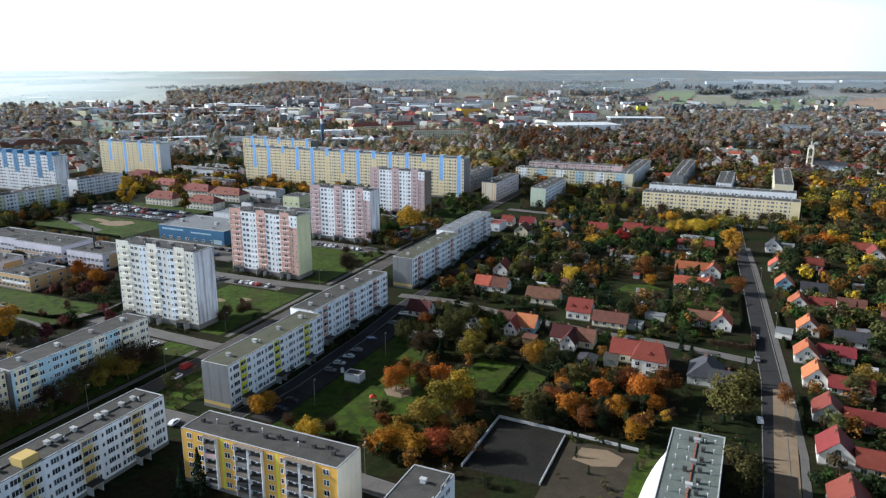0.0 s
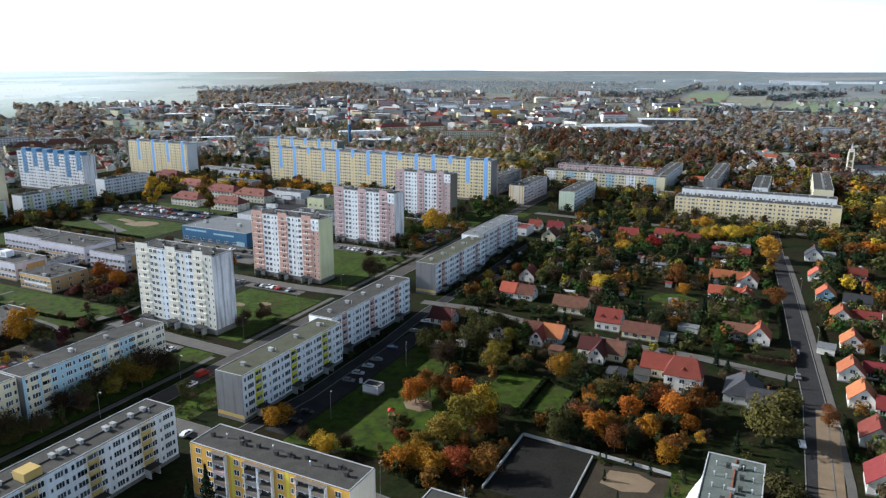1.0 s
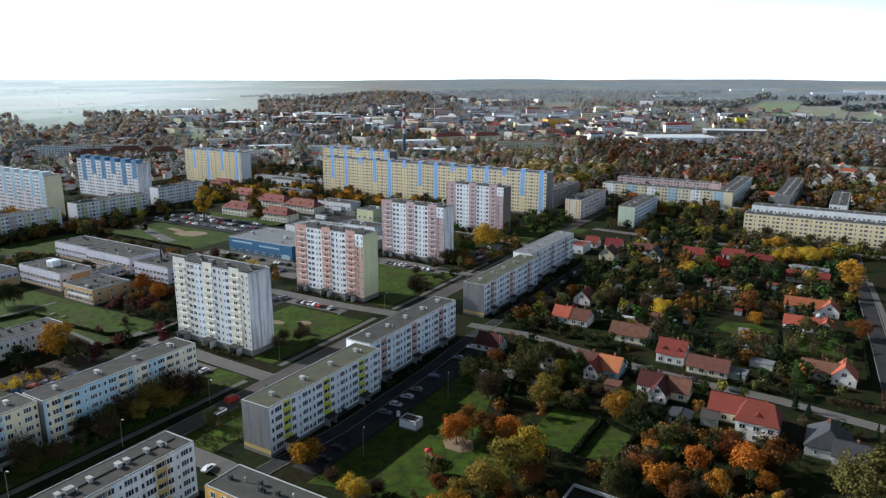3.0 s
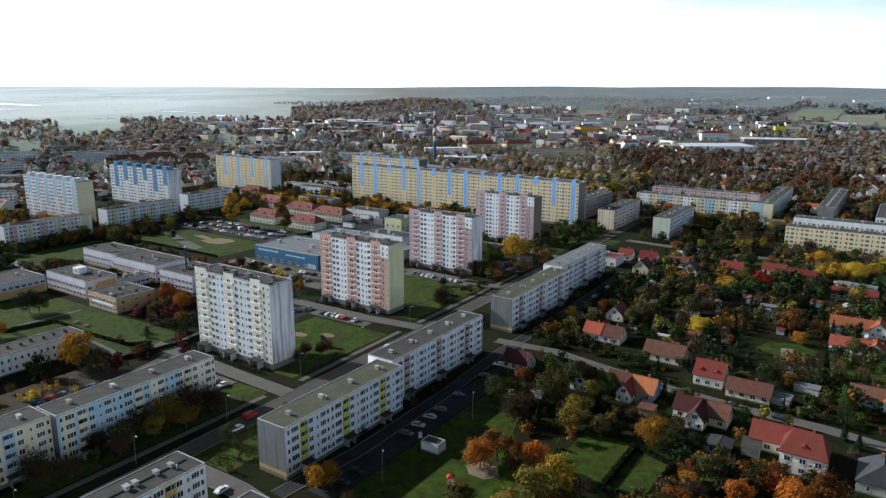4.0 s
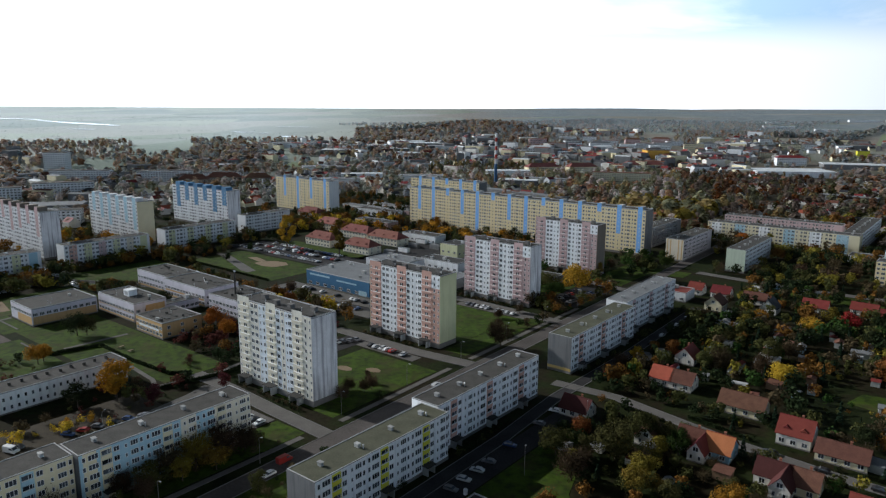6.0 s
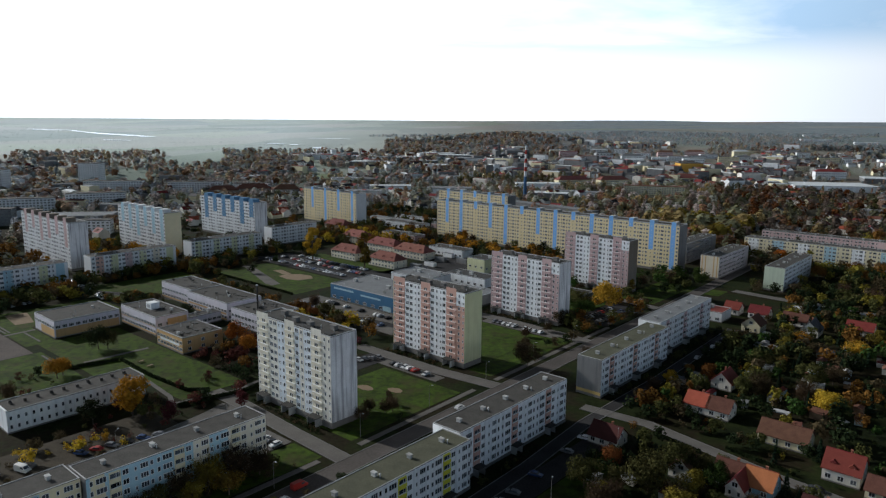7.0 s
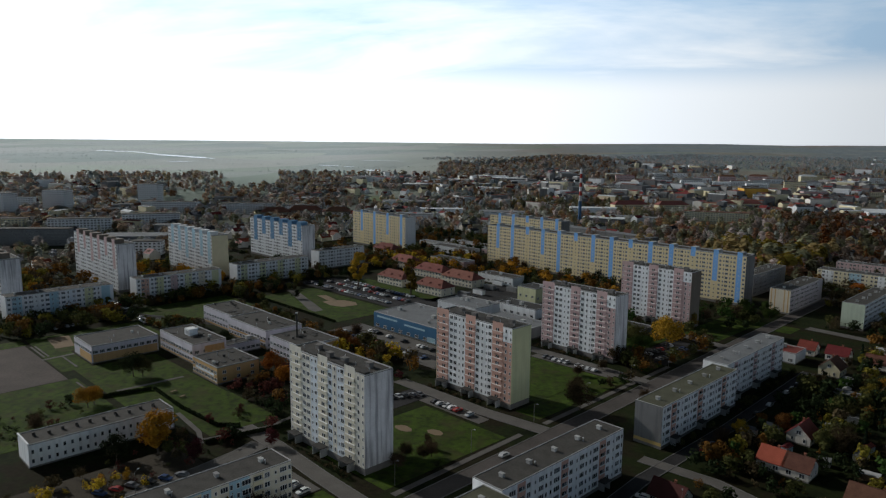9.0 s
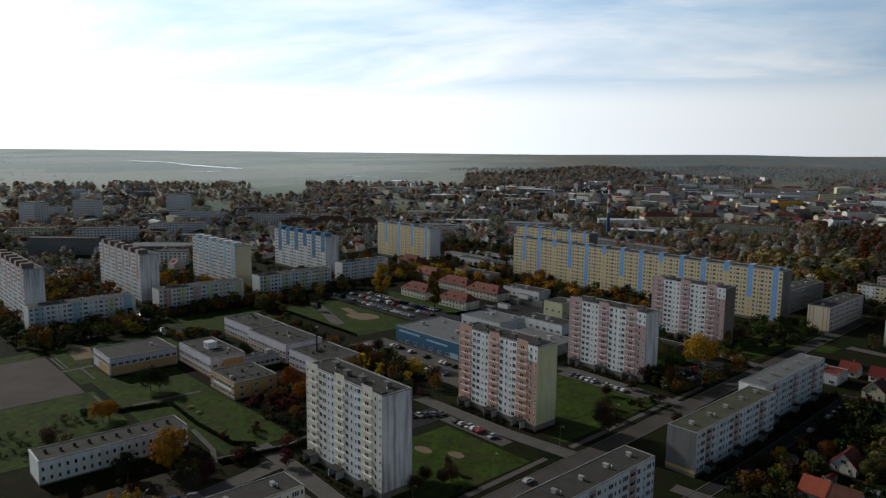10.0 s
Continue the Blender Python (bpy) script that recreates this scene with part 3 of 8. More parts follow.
# ---- windows and facades ----
def relief(xs, zs, depth, mats, name):
    """One connected skin over a grid of cells, each at its own depth and with its own material slot, closed down to the wall."""
    v, f, idx, seen = [], [], [], {}

    def at(x, y, z):
        key = (round(x, 3), round(y, 3), round(z, 3))
        if key not in seen:
            seen[key] = len(v)
            v.append(key)
        return seen[key]

    nx, nz = len(xs) - 1, len(zs) - 1

    def dep(i, j):
        return depth(i, j)[0] if 0 <= i < nx and 0 <= j < nz else 0.02

    for i in range(nx):
        for j in range(nz):
            y, slot = depth(i, j)
            x0, x1, z0, z1 = xs[i], xs[i + 1], zs[j], zs[j + 1]
            f.append((at(x0, y, z0), at(x1, y, z0), at(x1, y, z1), at(x0, y, z1))); idx.append(slot)
            for di, dj, p, q in ((-1, 0, (x0, z1), (x0, z0)), (1, 0, (x1, z0), (x1, z1)), (0, -1, (x0, z0), (x1, z0)), (0, 1, (x1, z1), (x0, z1))):
                o = dep(i + di, j + dj)
                if o > y + 1e-6:
                    f.append((at(p[0], y, p[1]), at(p[0], o, p[1]), at(q[0], o, q[1]), at(q[0], y, q[1]))); idx.append(slot)
    return mesh_of(name, v, f, mats, idx)


def window_mesh(w, h, leaves=2):
    """A window seen from outside: white frame standing proud, dark panes set back, a sill."""
    t = 0.09
    xs = [-w / 2, -w / 2 + t]
    for k in range(1, leaves):
        x = -w / 2 + w * k / leaves
        xs += [x - 0.05, x + 0.05]
    xs += [w / 2 - t, w / 2]
    zs = [-0.06, 0.06, h - t, h]

    def depth(i, j):
        if j == 0:
            return -0.15, 0
        return (-0.03, 1) if i % 2 and j == 1 else (-0.08, 0)

    return relief(xs, zs, depth, [M["frame"], M["glass"]], "window")


def loggia_mesh(w, h, m_name):
    """A loggia: solid parapet standing forward, dark recess above it with a pale door frame."""
    xs = [-w / 2 - 0.12, -w / 2, w * 0.1, w * 0.1 + 0.1, w * 0.38, w * 0.38 + 0.1, w / 2, w / 2 + 0.12]
    zs = [-0.1, 1.0, 1.08, h, h + 0.12]

    def depth(i, j):
        if j == 0:
            return -0.34, 0
        if j == 1:
            return -0.38, 2
        if i in (0, 6) or j == 3:
            return -0.20, 0
        return (-0.07, 2) if i in (2, 4) else (-0.035, 1)

    return relief(xs, zs, depth, [M[m_name], M["glass"], M["frame"]], "loggia")


def tower_loggia_mesh(w, h, m_name):
    """A tower's loggia: a long parapet standing forward, coloured wall above with one dark opening."""
    xs = [-w / 2, -w * 0.16, -w * 0.02, w * 0.02, w * 0.16, w / 2 - 0.2, w / 2]
    zs = [0.0, 0.95, 1.02, 1.1, h]

    def depth(i, j):
        if j == 0:
            return -0.42, 0
        if j == 1:
            return -0.46, 2
        if j == 2 or i in (0, 4, 5):
            return -0.06, 0
        return (-0.07, 2) if i == 2 else (-0.035, 1)

    return relief(xs, zs, depth, [M[m_name], M["glass"], M["frame"]], "loggia")


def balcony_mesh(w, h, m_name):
    """A deep balcony bay: pale side fins and slab edge, a parapet, the shade behind painted as a dark back."""
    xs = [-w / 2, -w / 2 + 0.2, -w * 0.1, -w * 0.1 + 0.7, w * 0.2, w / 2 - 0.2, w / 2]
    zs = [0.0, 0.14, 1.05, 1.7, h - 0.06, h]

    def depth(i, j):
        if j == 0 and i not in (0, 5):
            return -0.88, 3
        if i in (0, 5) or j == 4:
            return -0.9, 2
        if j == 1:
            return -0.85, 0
        # back of the bay coloured dark to stand for its shade
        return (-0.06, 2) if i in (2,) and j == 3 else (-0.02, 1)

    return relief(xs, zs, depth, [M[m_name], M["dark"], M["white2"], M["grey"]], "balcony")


WIN = {"s": window_mesh(0.7, 1.1, 1), "n": window_mesh(0.9, 1.4, 1), "w": window_mesh(1.65, 1.5, 2),
       "x": window_mesh(2.2, 1.5, 3), "t": window_mesh(2.7, 1.55, 3)}


def plain_window(w, h, leaves):
    """The same window, drawn simply for buildings far off."""
    t = 0.09
    v = [(-w / 2, -.06, 0), (w / 2, -.06, 0), (w / 2, -.06, h), (-w / 2, -.06, h), (-w / 2 + t, -.06, t), (w / 2 - t, -.06, t), (w / 2 - t, -.06, h - t), (-w / 2 + t, -.06, h - t),
         (-w / 2 + t, -.01, t), (w / 2 - t, -.01, t), (w / 2 - t, -.01, h - t), (-w / 2 + t, -.01, h - t)]
    f, idx = [(0, 1, 5, 4), (1, 2, 6, 5), (2, 3, 7, 6), (3, 0, 4, 7), (8, 9, 10, 11)], [0, 0, 0, 0, 1]
    for k in range(1, leaves):
        x = -w / 2 + w * k / leaves
        q = len(v)
        v += [(x - .05, -.05, t), (x + .05, -.05, t), (x + .05, -.05, h - t), (x - .05, -.05, h - t)]
        f.append((q, q + 1, q + 2, q + 3)); idx.append(0)
    return mesh_of("window", v, f, [M["frame"], M["glass"]], idx)


FAR_WIN = {"s": plain_window(0.7, 1.1, 1), "n": plain_window(0.9, 1.4, 1), "w": plain_window(1.5, 1.45, 2), "x": plain_window(2.1, 1.45, 2), "t": plain_window(2.6, 1.5, 3)}
LOG = {}
FACE = {"S": lambda L, W, u, z: Matrix.Translation((u, 0, z)),
        "E": lambda L, W, u, z: Matrix.Translation((L, u, z)) @ Matrix.Rotation(math.pi / 2, 4, "Z"),
        "N": lambda L, W, u, z: Matrix.Translation((L - u, W, z)) @ Matrix.Rotation(math.pi, 4, "Z"),
        "W": lambda L, W, u, z: Matrix.Translation((0, W - u, z)) @ Matrix.Rotation(-math.pi / 2, 4, "Z")}


def openings(bld, L, W, side, floors, z0, fh, pattern, joined=False, skip=0.0):
    """Windows (and loggias, 'L:material') in columns on one side; joined into one mesh on buildings far off."""
    pool = {}
    for u, kind in pattern:
        for k in range(floors):
            if skip and rng.random() < skip:
                continue
            m = FACE[side](L, W, u, z0 + k * fh)
            if ":" in kind:
                key = "B:" + rng.choice(("brown", "dark", "grey", "brown", "dark", "rose")) if kind == "B:mix" else kind
                if key not in LOG:
                    LOG[key] = {"L": lambda c: loggia_mesh(2.6, 2.3, c), "T": lambda c: tower_loggia_mesh(5.2, 2.2, c), "B": lambda c: balcony_mesh(4.0, 2.75, c)}[key[0]](key[2:])
                me, name = LOG[key], "balcony" if key[0] == "B" else "loggia"
                m = m @ Matrix.Translation((0, 0, -0.85))
            else:
                me, name = (FAR_WIN if joined else WIN)[kind], "window"
            if joined:
                pool.setdefault(name, []).append((me, m))
            else:
                part(name, me, bld, at=m)
    for name, items in pool.items():
        v, f, idx, mats = [], [], [], []
        for me, m in items:
            k = len(v)
            v += [tuple(m @ q.co) for q in me.vertices]
            for p in me.polygons:
                mt = me.materials[p.material_index]
                if mt not in mats:
                    mats.append(mt)
                f.append(tuple(k + j for j in p.vertices))
                idx.append(mats.index(mt))
        tagged(part(name, mesh_of(name, v, f, mats, idx), bld), kind="stuff")


def stripe(bld, L, W, side, u0, u1, z0, z1, m_name, proud=0.010, name="wall_panel"):
    s = Solid().box(0, -proud, 0, u1 - u0, 0.0, z1 - z0)
    part(name, s.mesh(name, M[m_name]), bld, at=FACE[side](L, W, u0, z0))


def walls(bld, L, W, h, m_front, m_end=None, m_roof="roof", parapet=0.5, plinth=1.0, overhang=0.0):
    """Body, ends in their own colour, plinth, recessed flat roof and a parapet all round."""
    s = Solid().box(0, 0, -0.3, L, W, h)
    part("wall", s.mesh("wall", M[m_front]), bld)
    if m_end:
        for nm, x0, x1 in (("end_wall", L, L + 0.12), ("end_wall", -0.12, 0)):
            part(nm, Solid().box(x0, -0.05, plinth, x1, W + 0.05, h).mesh(nm, M[m_end]), bld)
    part("plinth", Solid().box(-0.1, -0.1, -0.3, L + 0.1, W + 0.1, plinth).mesh("plinth", M["plinth"]), bld)
    o = overhang
    part("roof", Solid().box(-o, -o, h, L + o, W + o, h + 0.12).mesh("roof", M[m_roof]), bld)
    if parapet:
        p, t = Solid(), 0.3
        z0, z1 = h + 0.12, h + 0.12 + parapet
        p.box(-o, -o, z0, L + o, t - o, z1, bevel=0.05).box(-o, W - t + o, z0, L + o, W + o, z1, bevel=0.05)
        p.box(-o, t - o, z0, t - o, W - t + o, z1, bevel=0.05).box(L - t + o, t - o, z0, L + o, W - t + o, z1, bevel=0.05)
        part("parapet", p.mesh("parapet", M["parapet"]), bld)


VENT = Solid().box(-0.7, -0.45, 0, 0.7, 0.45, 1.0, bevel=0.06).box(-0.85, -0.6, 1.0, 0.85, 0.6, 1.15, bevel=0.03).mesh("roof_vent", M["vent"])
PIPE = Solid().tube((0, 0, 0), (0, 0, 1.1), 0.15, 0.15).tube((0, 0, 1.1), (0, 0, 1.3), 0.3, 0.12).mesh("vent_pipe", M["metal"])
HATCH = Solid().box(-1.1, -0.9, 0, 1.1, 0.9, 1.6, bevel=0.06).box(-1.25, -1.05, 1.6, 1.25, 1.05, 1.75).mesh("roof_hatch", M["vent"])


CHIMNEY = Solid().box(-0.45, -0.4, 0, 0.45, 0.4, 1.0, bevel=0.04).box(-0.55, -0.5, 1.0, 0.55, 0.5, 1.12).mesh("roof_chimney", M["dark"])
CHIMNEY_PAIR = Solid().box(-0.9, -0.4, 0, -0.1, 0.4, 1.1, bevel=0.04).box(0.15, -0.35, 0, 0.9, 0.35, 0.8, bevel=0.04).box(-1.0, -0.5, 1.1, 0.0, 0.5, 1.22).mesh("roof_chimney", M["dark"])
HATCH_DARK = Solid().box(-1.1, -0.9, 0, 1.1, 0.9, 1.6, bevel=0.06).box(-1.25, -1.05, 1.6, 1.25, 1.05, 1.75).mesh("roof_hatch", M["plinth"])


def roof_things(bld, spots, h):
    for x, y, me in spots:
        part(me.name.split(".")[0], me, bld, at=Matrix.Translation((x, y, h + 0.12)))


def porch(bld, L, W, side, u, w=3.2, d=2.2, h=2.7, m_name="vent"):
    s = Solid().box(-w / 2, -d, 0, -w / 2 + 0.25, 0, h).box(w / 2 - 0.25, -d, 0, w / 2, 0, h)
    s.box(-w / 2 - 0.3, -d - 0.3, h, w / 2 + 0.3, 0, h + 0.25, 1).box(-0.7, -0.05, 0, 0.7, 0, 2.2, 2)
    part("entrance_porch", s.mesh("entrance_porch", M[m_name], M["dark"], M["glass"]), bld, at=FACE[side](L, W, u, 0.0))


# ---- the tower blocks: eleven storeys, loggia columns between window columns ----
def tower(a, b, L, W, front, column, end, label, rail=None, cool=False, group="tower blocks in a row"):
    x, y = town(a, b)
    h, fh, z0 = 32.4, 2.75, 3.0
    t = thing("tower_block", x, y, turn=TH, label=label, category="apartment building", group=group)
    walls(t, L, W, h, front, end, "roof", 0.35, 2.2)
    clear(a, b, a + L, b + W, 3.0)
    k = L / 41.0
    for u0, u1, top in ((0, 7.0, 1.6), (16.6, 22.0, 1.7), (31.0, 36.4, 1.7), (36.4, 41.0, -5.6)):
        stripe(t, L, W, "S", u0 * k, u1 * k, 2.2, h + top, column, 0.010)
    stripe(t, L, W, "S", 36.4 * k, 41.0 * k, h - 5.6, h + 0.2, front, 0.016)
    if cool:
        for u0, u1 in ((12.3, 16.5), (22.1, 24.6), (26.9, 30.9)):
            stripe(t, L, W, "S", u0 * k, u1 * k, 2.2, h, "cool", 0.010)
    openings(t, L, W, "S", 11, z0 - 0.2, fh, [(u * k, "T:" + (rail or column)) for u in (4.2, 19.3, 33.7)])
    openings(t, L, W, "S", 11, z0, fh, [(8.6 * k, "w"), (10.9 * k, "w"), (13.3 * k, "s"), (15.4 * k, "n"), (23.3 * k, "w"), (25.8 * k, "n"), (28.0 * k, "s"), (29.8 * k, "w"), (38.0 * k, "n"), (40.2 * k, "s"), (0.8 * k, "s")])
    openings(t, L, W, "N", 11, z0, fh, [(u * k, "w") for u in (3, 7, 11, 15, 19, 23, 27, 31, 35, 38.5)], joined=True)
    for u in (4.6, 19.3, 33.7):
        porch(t, L, W, "S", u * k, 4.6, 3.0, 3.0)
    spots = [(u * k, W * v, HATCH_DARK if j % 2 else PIPE) for j, (u, v) in enumerate([(4, .3), (8.5, .55), (12.5, .3), (18, .35), (22.5, .6), (26, .35), (31, .4), (35, .6), (38.5, .35)])]
    roof_things(t, spots, h)
    for u0, u1 in ((8.0, 15.0), (23.0, 30.0), (37.0, 40.4)):
        part("roof_shaft", Solid().box(u0 * k, 0.6, h + 0.12, u1 * k, 2.6, h + 0.9, bevel=0.1).mesh("roof_shaft", M["dark"]), t)
    return t


tower(-243.5, 207.5, 42.0, 11.5, "offwhite", "offwhite", "streaked", "white and cream tower block with rain-streaked bare end wall", "ivory", True)
cream_tower = bpy.data.objects["tower_block"]
stripe(cream_tower, 42.0, 11.5, "E", 0.4, 11.1, 2.2, 4.6, "ochre", 0.012)
tower(-248.0, 283.5, 42.0, 11.5, "white", "pink", "pale_lemon", "salmon and white tower block with pale lemon end wall")
tower(-253.5, 364.5, 43.0, 11.0, "white", "rose", "streaked", "dusty rose and white tower block with grey end wall")
tower(-260.0, 451.0, 44.5, 11.5, "white", "rose", "brown", "rose and white tower block with brown end wall")


# ---- five-storey blocks along the avenue ----
def slab(a, b, L, W, side, floors, front, label, end=None, roof="roof", h=15.0, accents=(), cols=(), base=None, rot=0.0, group="five-storey blocks", parapet=0.16, joined=False, porches=(), vents=True, skip=0.0, category="apartment building", name="apartment_block", fh=2.75):
    x, y = town(a, b)
    t = thing(name, x, y, turn=TH + radians(rot), label=label, category=category, group=group)
    walls(t, L, W, h, front, end, roof, parapet, 1.0)
    clear(a, b, a + L, b + W, 2.5)
    for u0, u1, z0, z1, m in accents:
        stripe(t, L, W, side, u0, u1, z0, z1, m)
    openings(t, L, W, side, floors, 1.75, fh, cols, joined=joined, skip=skip)
    for u in porches:
        porch(t, L, W, side, u)
    if vents:
        long_x = L > W
        n = max(2, int((L if long_x else W) / 11))
        for j in range(n):
            u = (j + 0.5) / n
            px, py = (L * u, W * 0.5) if long_x else (L * 0.5, W * u)
            roof_things(t, [(px, py, VENT)] + ([(px + 1.9, py + 0.3, PIPE)] if j % 2 else []), h)
    return t


def bay_cols(length, bay, kinds, off=0.0):
    n = int(length / bay)
    return [(j * bay + u + off, kd) for j in range(n) for u, kd in kinds]


def bay_strips(length, bay, u0, u1, z0, z1, m):
    return [(j * bay + u0, j * bay + u1, z0, z1, m) for j in range(int(length / bay))]


BAY = [(1.0, "s"), (3.0, "t"), (6.4, "w"), (9.2, "n"), (11.6, "s")]


def avenue_block(a, b, length, front, accent, label, end="grey", roof="roof", h=15.0, bay=17.3, rot=0.0, zones=(), duct=False, count=0, shift=0.0, top=0.3):
    n = count or max(1, round(length / bay))
    bay = bay if count else length / n
    kinds = [(1.2, "n"), (3.6, "t"), (7.0, "L:" + accent), (9.7, "w"), (12.3, "s"), (14.6, "x"), (16.6, "n")]
    cols = [(shift + j * bay + u * bay / 17.3, k) for j in range(n) for u, k in kinds]
    if shift:
        cols += [(1.4, "w"), (4.4, "t")]
    acc = [(u0, u1, 1.0, h, m) for u0, u1, m in zones]
    acc += [(shift + j * bay + 5.5 * bay / 17.3, shift + j * bay + 8.5 * bay / 17.3, 3.4, h - top, accent) for j in range(n)]
    t = slab(a, b, 10.5, length, "E", 5, front, label, None, roof, h, acc, cols, rot=rot, porches=[shift + j * bay + 7.0 * bay / 17.3 for j in range(n)])
    if end:
        stripe(t, 10.5, length, "S", -0.02, 10.52, 2.2, h, end, 0.08, "end_wall")
        stripe(t, 10.5, length, "S", 0.0, 10.5, 1.0, 2.2, "ochre", 0.09, "end_wall")
    if duct:
        part("roof_duct", Solid().box(4.9, 1.5, h + 0.12, 5.3, length - 1.5, h + 0.4).mesh("roof_duct", M["dark"]), t)
    return t


avenue_block(-152.5, 156.5, 52.0, "white", "lemon", "white five-storey block with lemon loggia columns and grey end", roof="roof_green")
avenue_block(-156.5, 208.6, 58.0, "white", "pink", "white five-storey block with salmon loggia columns", h=15.6, end=None)
avenue_block(-157.5, 293.5, 60.0, "white", "pink", "pale five-storey block with salmon loggia columns and mossy roof", roof="roof_green")
avenue_block(-161.5, 353.7, 60.0, "white2", "rose", "pale grey five-storey block with a light sheet roof", roof="roof_light", h=15.8, end=None)
avenue_block(-209.5, 126.5, 53.0, "pale_blue", "cream", "pale blue and cream five-storey block behind trees", zones=[(1.0, 4.6, "cream"), (29.0, 34.0, "ivory"), (40.0, 53.0, "ivory")])
avenue_block(-211.5, 70.0, 56.0, "cream", "pale_blue", "cream and pale blue five-storey block")
near_block = avenue_block(-155.5, 64.0, 69.5, "white", "ochre", "white five-storey block with cream bays and ochre loggia columns", bay=15.6, count=4, shift=6.5, top=2.9, duct=True,
                          zones=[(6.5 + 15.6 * j + 3.9, 6.5 + 15.6 * j + 8.9, "ivory") for j in range(4)])
part("roof_box", Solid().box(5.6, 28.0, 15.12, 9.6, 32.2, 17.2, bevel=0.08).mesh("roof_box", M["ochre"]), near_block, "ochre rendered lift head on the roof")
roof_things(near_block, [(5.2, 8.0 + 7.4 * k, VENT) for k in range(8)] + [(5.2, 10.0 + 14.8 * k, VENT) for k in range(4)], 15.0)
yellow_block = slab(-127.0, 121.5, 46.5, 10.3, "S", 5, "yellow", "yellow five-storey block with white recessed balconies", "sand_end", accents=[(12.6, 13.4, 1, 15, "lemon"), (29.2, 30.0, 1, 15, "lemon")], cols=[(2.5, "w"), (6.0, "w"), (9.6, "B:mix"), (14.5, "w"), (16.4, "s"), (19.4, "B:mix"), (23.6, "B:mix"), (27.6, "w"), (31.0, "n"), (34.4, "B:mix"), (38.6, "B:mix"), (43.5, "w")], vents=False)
for u0, u1 in ((7.4, 11.8), (17.2, 25.8), (32.2, 40.8)):   # canopies over the top balconies
    part("balcony_canopy", Solid().box(u0, -1.3, 14.72, u1, 0.0, 14.86, bevel=0.02).mesh("balcony_canopy", M["brown"]), yellow_block)
for k in range(13):   # small dark chimneys down the middle of the roof
    roof_things(yellow_block, [(3.0 + 3.3 * k + (k % 3) * 0.5, 5.6 + 0.9 * ((k * 7) % 3 - 1), (CHIMNEY, PIPE, CHIMNEY, CHIMNEY_PAIR)[k % 4])], 15.0)
slab(-67.0, 98.0, 10.5, 36.0, "E", 5, "white2", "grey-roofed pale block at the school yard", h=12.6, cols=bay_cols(36, 9, [(2, "w"), (5, "x")]))
low_school = slab(-13.5, 140.0, 13.5, 45.0, "W", 3, "grey", "low flat-roofed hall with many roof vents", roof="roof_moss", h=9.0, cols=bay_cols(45, 6, [(3, "x")]), parapet=0.2, name="hall", category="hall", group="")
roof_things(low_school, [(x, 3.0 + 5.2 * k + (0.8 if x > 6 else 0), me) for k in range(8) for x, me in ((2.5, PIPE), (5.2, CHIMNEY if k % 3 == 1 else PIPE), (8.6, CHIMNEY), (11.2, PIPE))], 9.0)
part("roof_duct", Solid().box(6.5, 1.0, 9.12, 6.9, 44.0, 9.4).mesh("roof_duct", M["brick"]), low_school)

# ---- the long yellow slab and the slabs beyond ----
def long_slab(a, b, L, W, front, accent, label, n, end="grey", pattern=3, h=32.6, name="slab_block", roof_boxes="blue", blues=((0, .6), (1, 1.0), (2, .12)), sw=3.4, sh=2.6, cap="vent"):
    x, y = town(a, b)
    t = thing(name, x, y, turn=TH, label=label, category="apartment building", group="eleven-storey slabs")
    walls(t, L, W, h, front, end, "roof", 0.6, 1.6)
    clear(a, b, a + L, b + W, 3.0)
    step = L / n
    for j in range(n):
        frac = blues[j % len(blues)][1]
        u = j * step + step * (0.62 if sw < 4 else 0.45)
        stripe(t, L, W, "S", u, u + sw, 2.0 + (h - 2.0) * (1 - frac), h + sh, accent, 0.012, "lift_shaft_panel")
        part("lift_housing", Solid().box(u, 0.0, h + 0.12, u + sw, 6.5, h + sh, bevel=0.05).mesh("lift_housing", M[cap]), t)
    cols = [(j * step + q * step, k) for j in range(n) for q, k in ((.08, "n"), (.22, "x"), (.38, "n"), (.52, "w"), (.93, "w"))]
    openings(t, L, W, "S", 11, 3.0, 2.72, cols, joined=True)
    openings(t, L, W, "S", 11, 3.0, 2.72, [(j * step + step * .62 + 1.7, "s") for j in range(n)], joined=True)
    openings(t, L, W, "N", 11, 3.0, 2.72, [(j * step + q * step, "w") for j in range(n) for q in (.2, .5, .8)], joined=True)
    return t


long_slab(-441.0, 531.0, 223.0, 13.0, "sand_yellow", "blue", "very long sand-yellow slab block with sky-blue lift strips", 14)
long_slab(-500.0, 600.0, 86.0, 13.0, "sand_yellow", "blue", "sand-yellow slab block behind the long one", 5)
long_slab(-610.0, 514.0, 80.0, 13.0, "sand_yellow", "blue", "sand-yellow slab block with sky-blue strips", 4, end="white2", blues=((0, .6), (1, 1.0)))
long_slab(-619.0, 403.0, 85.0, 12.5, "white2", "deep_blue", "pale slab block with deep blue stepped stripes", 6, end="streaked", blues=((0, .62), (1, .40), (2, .50), (3, .34)), sw=6.2, sh=3.4, cap="deep_blue")
long_slab(-602.0, 319.0, 76.0, 13.0, "white2", "pale_blue", "pale slab block with blue and lemon stripes", 6, end="cream", blues=((0, .4), (1, .55), (2, .7)), sw=5.0, sh=3.0, cap="white2")
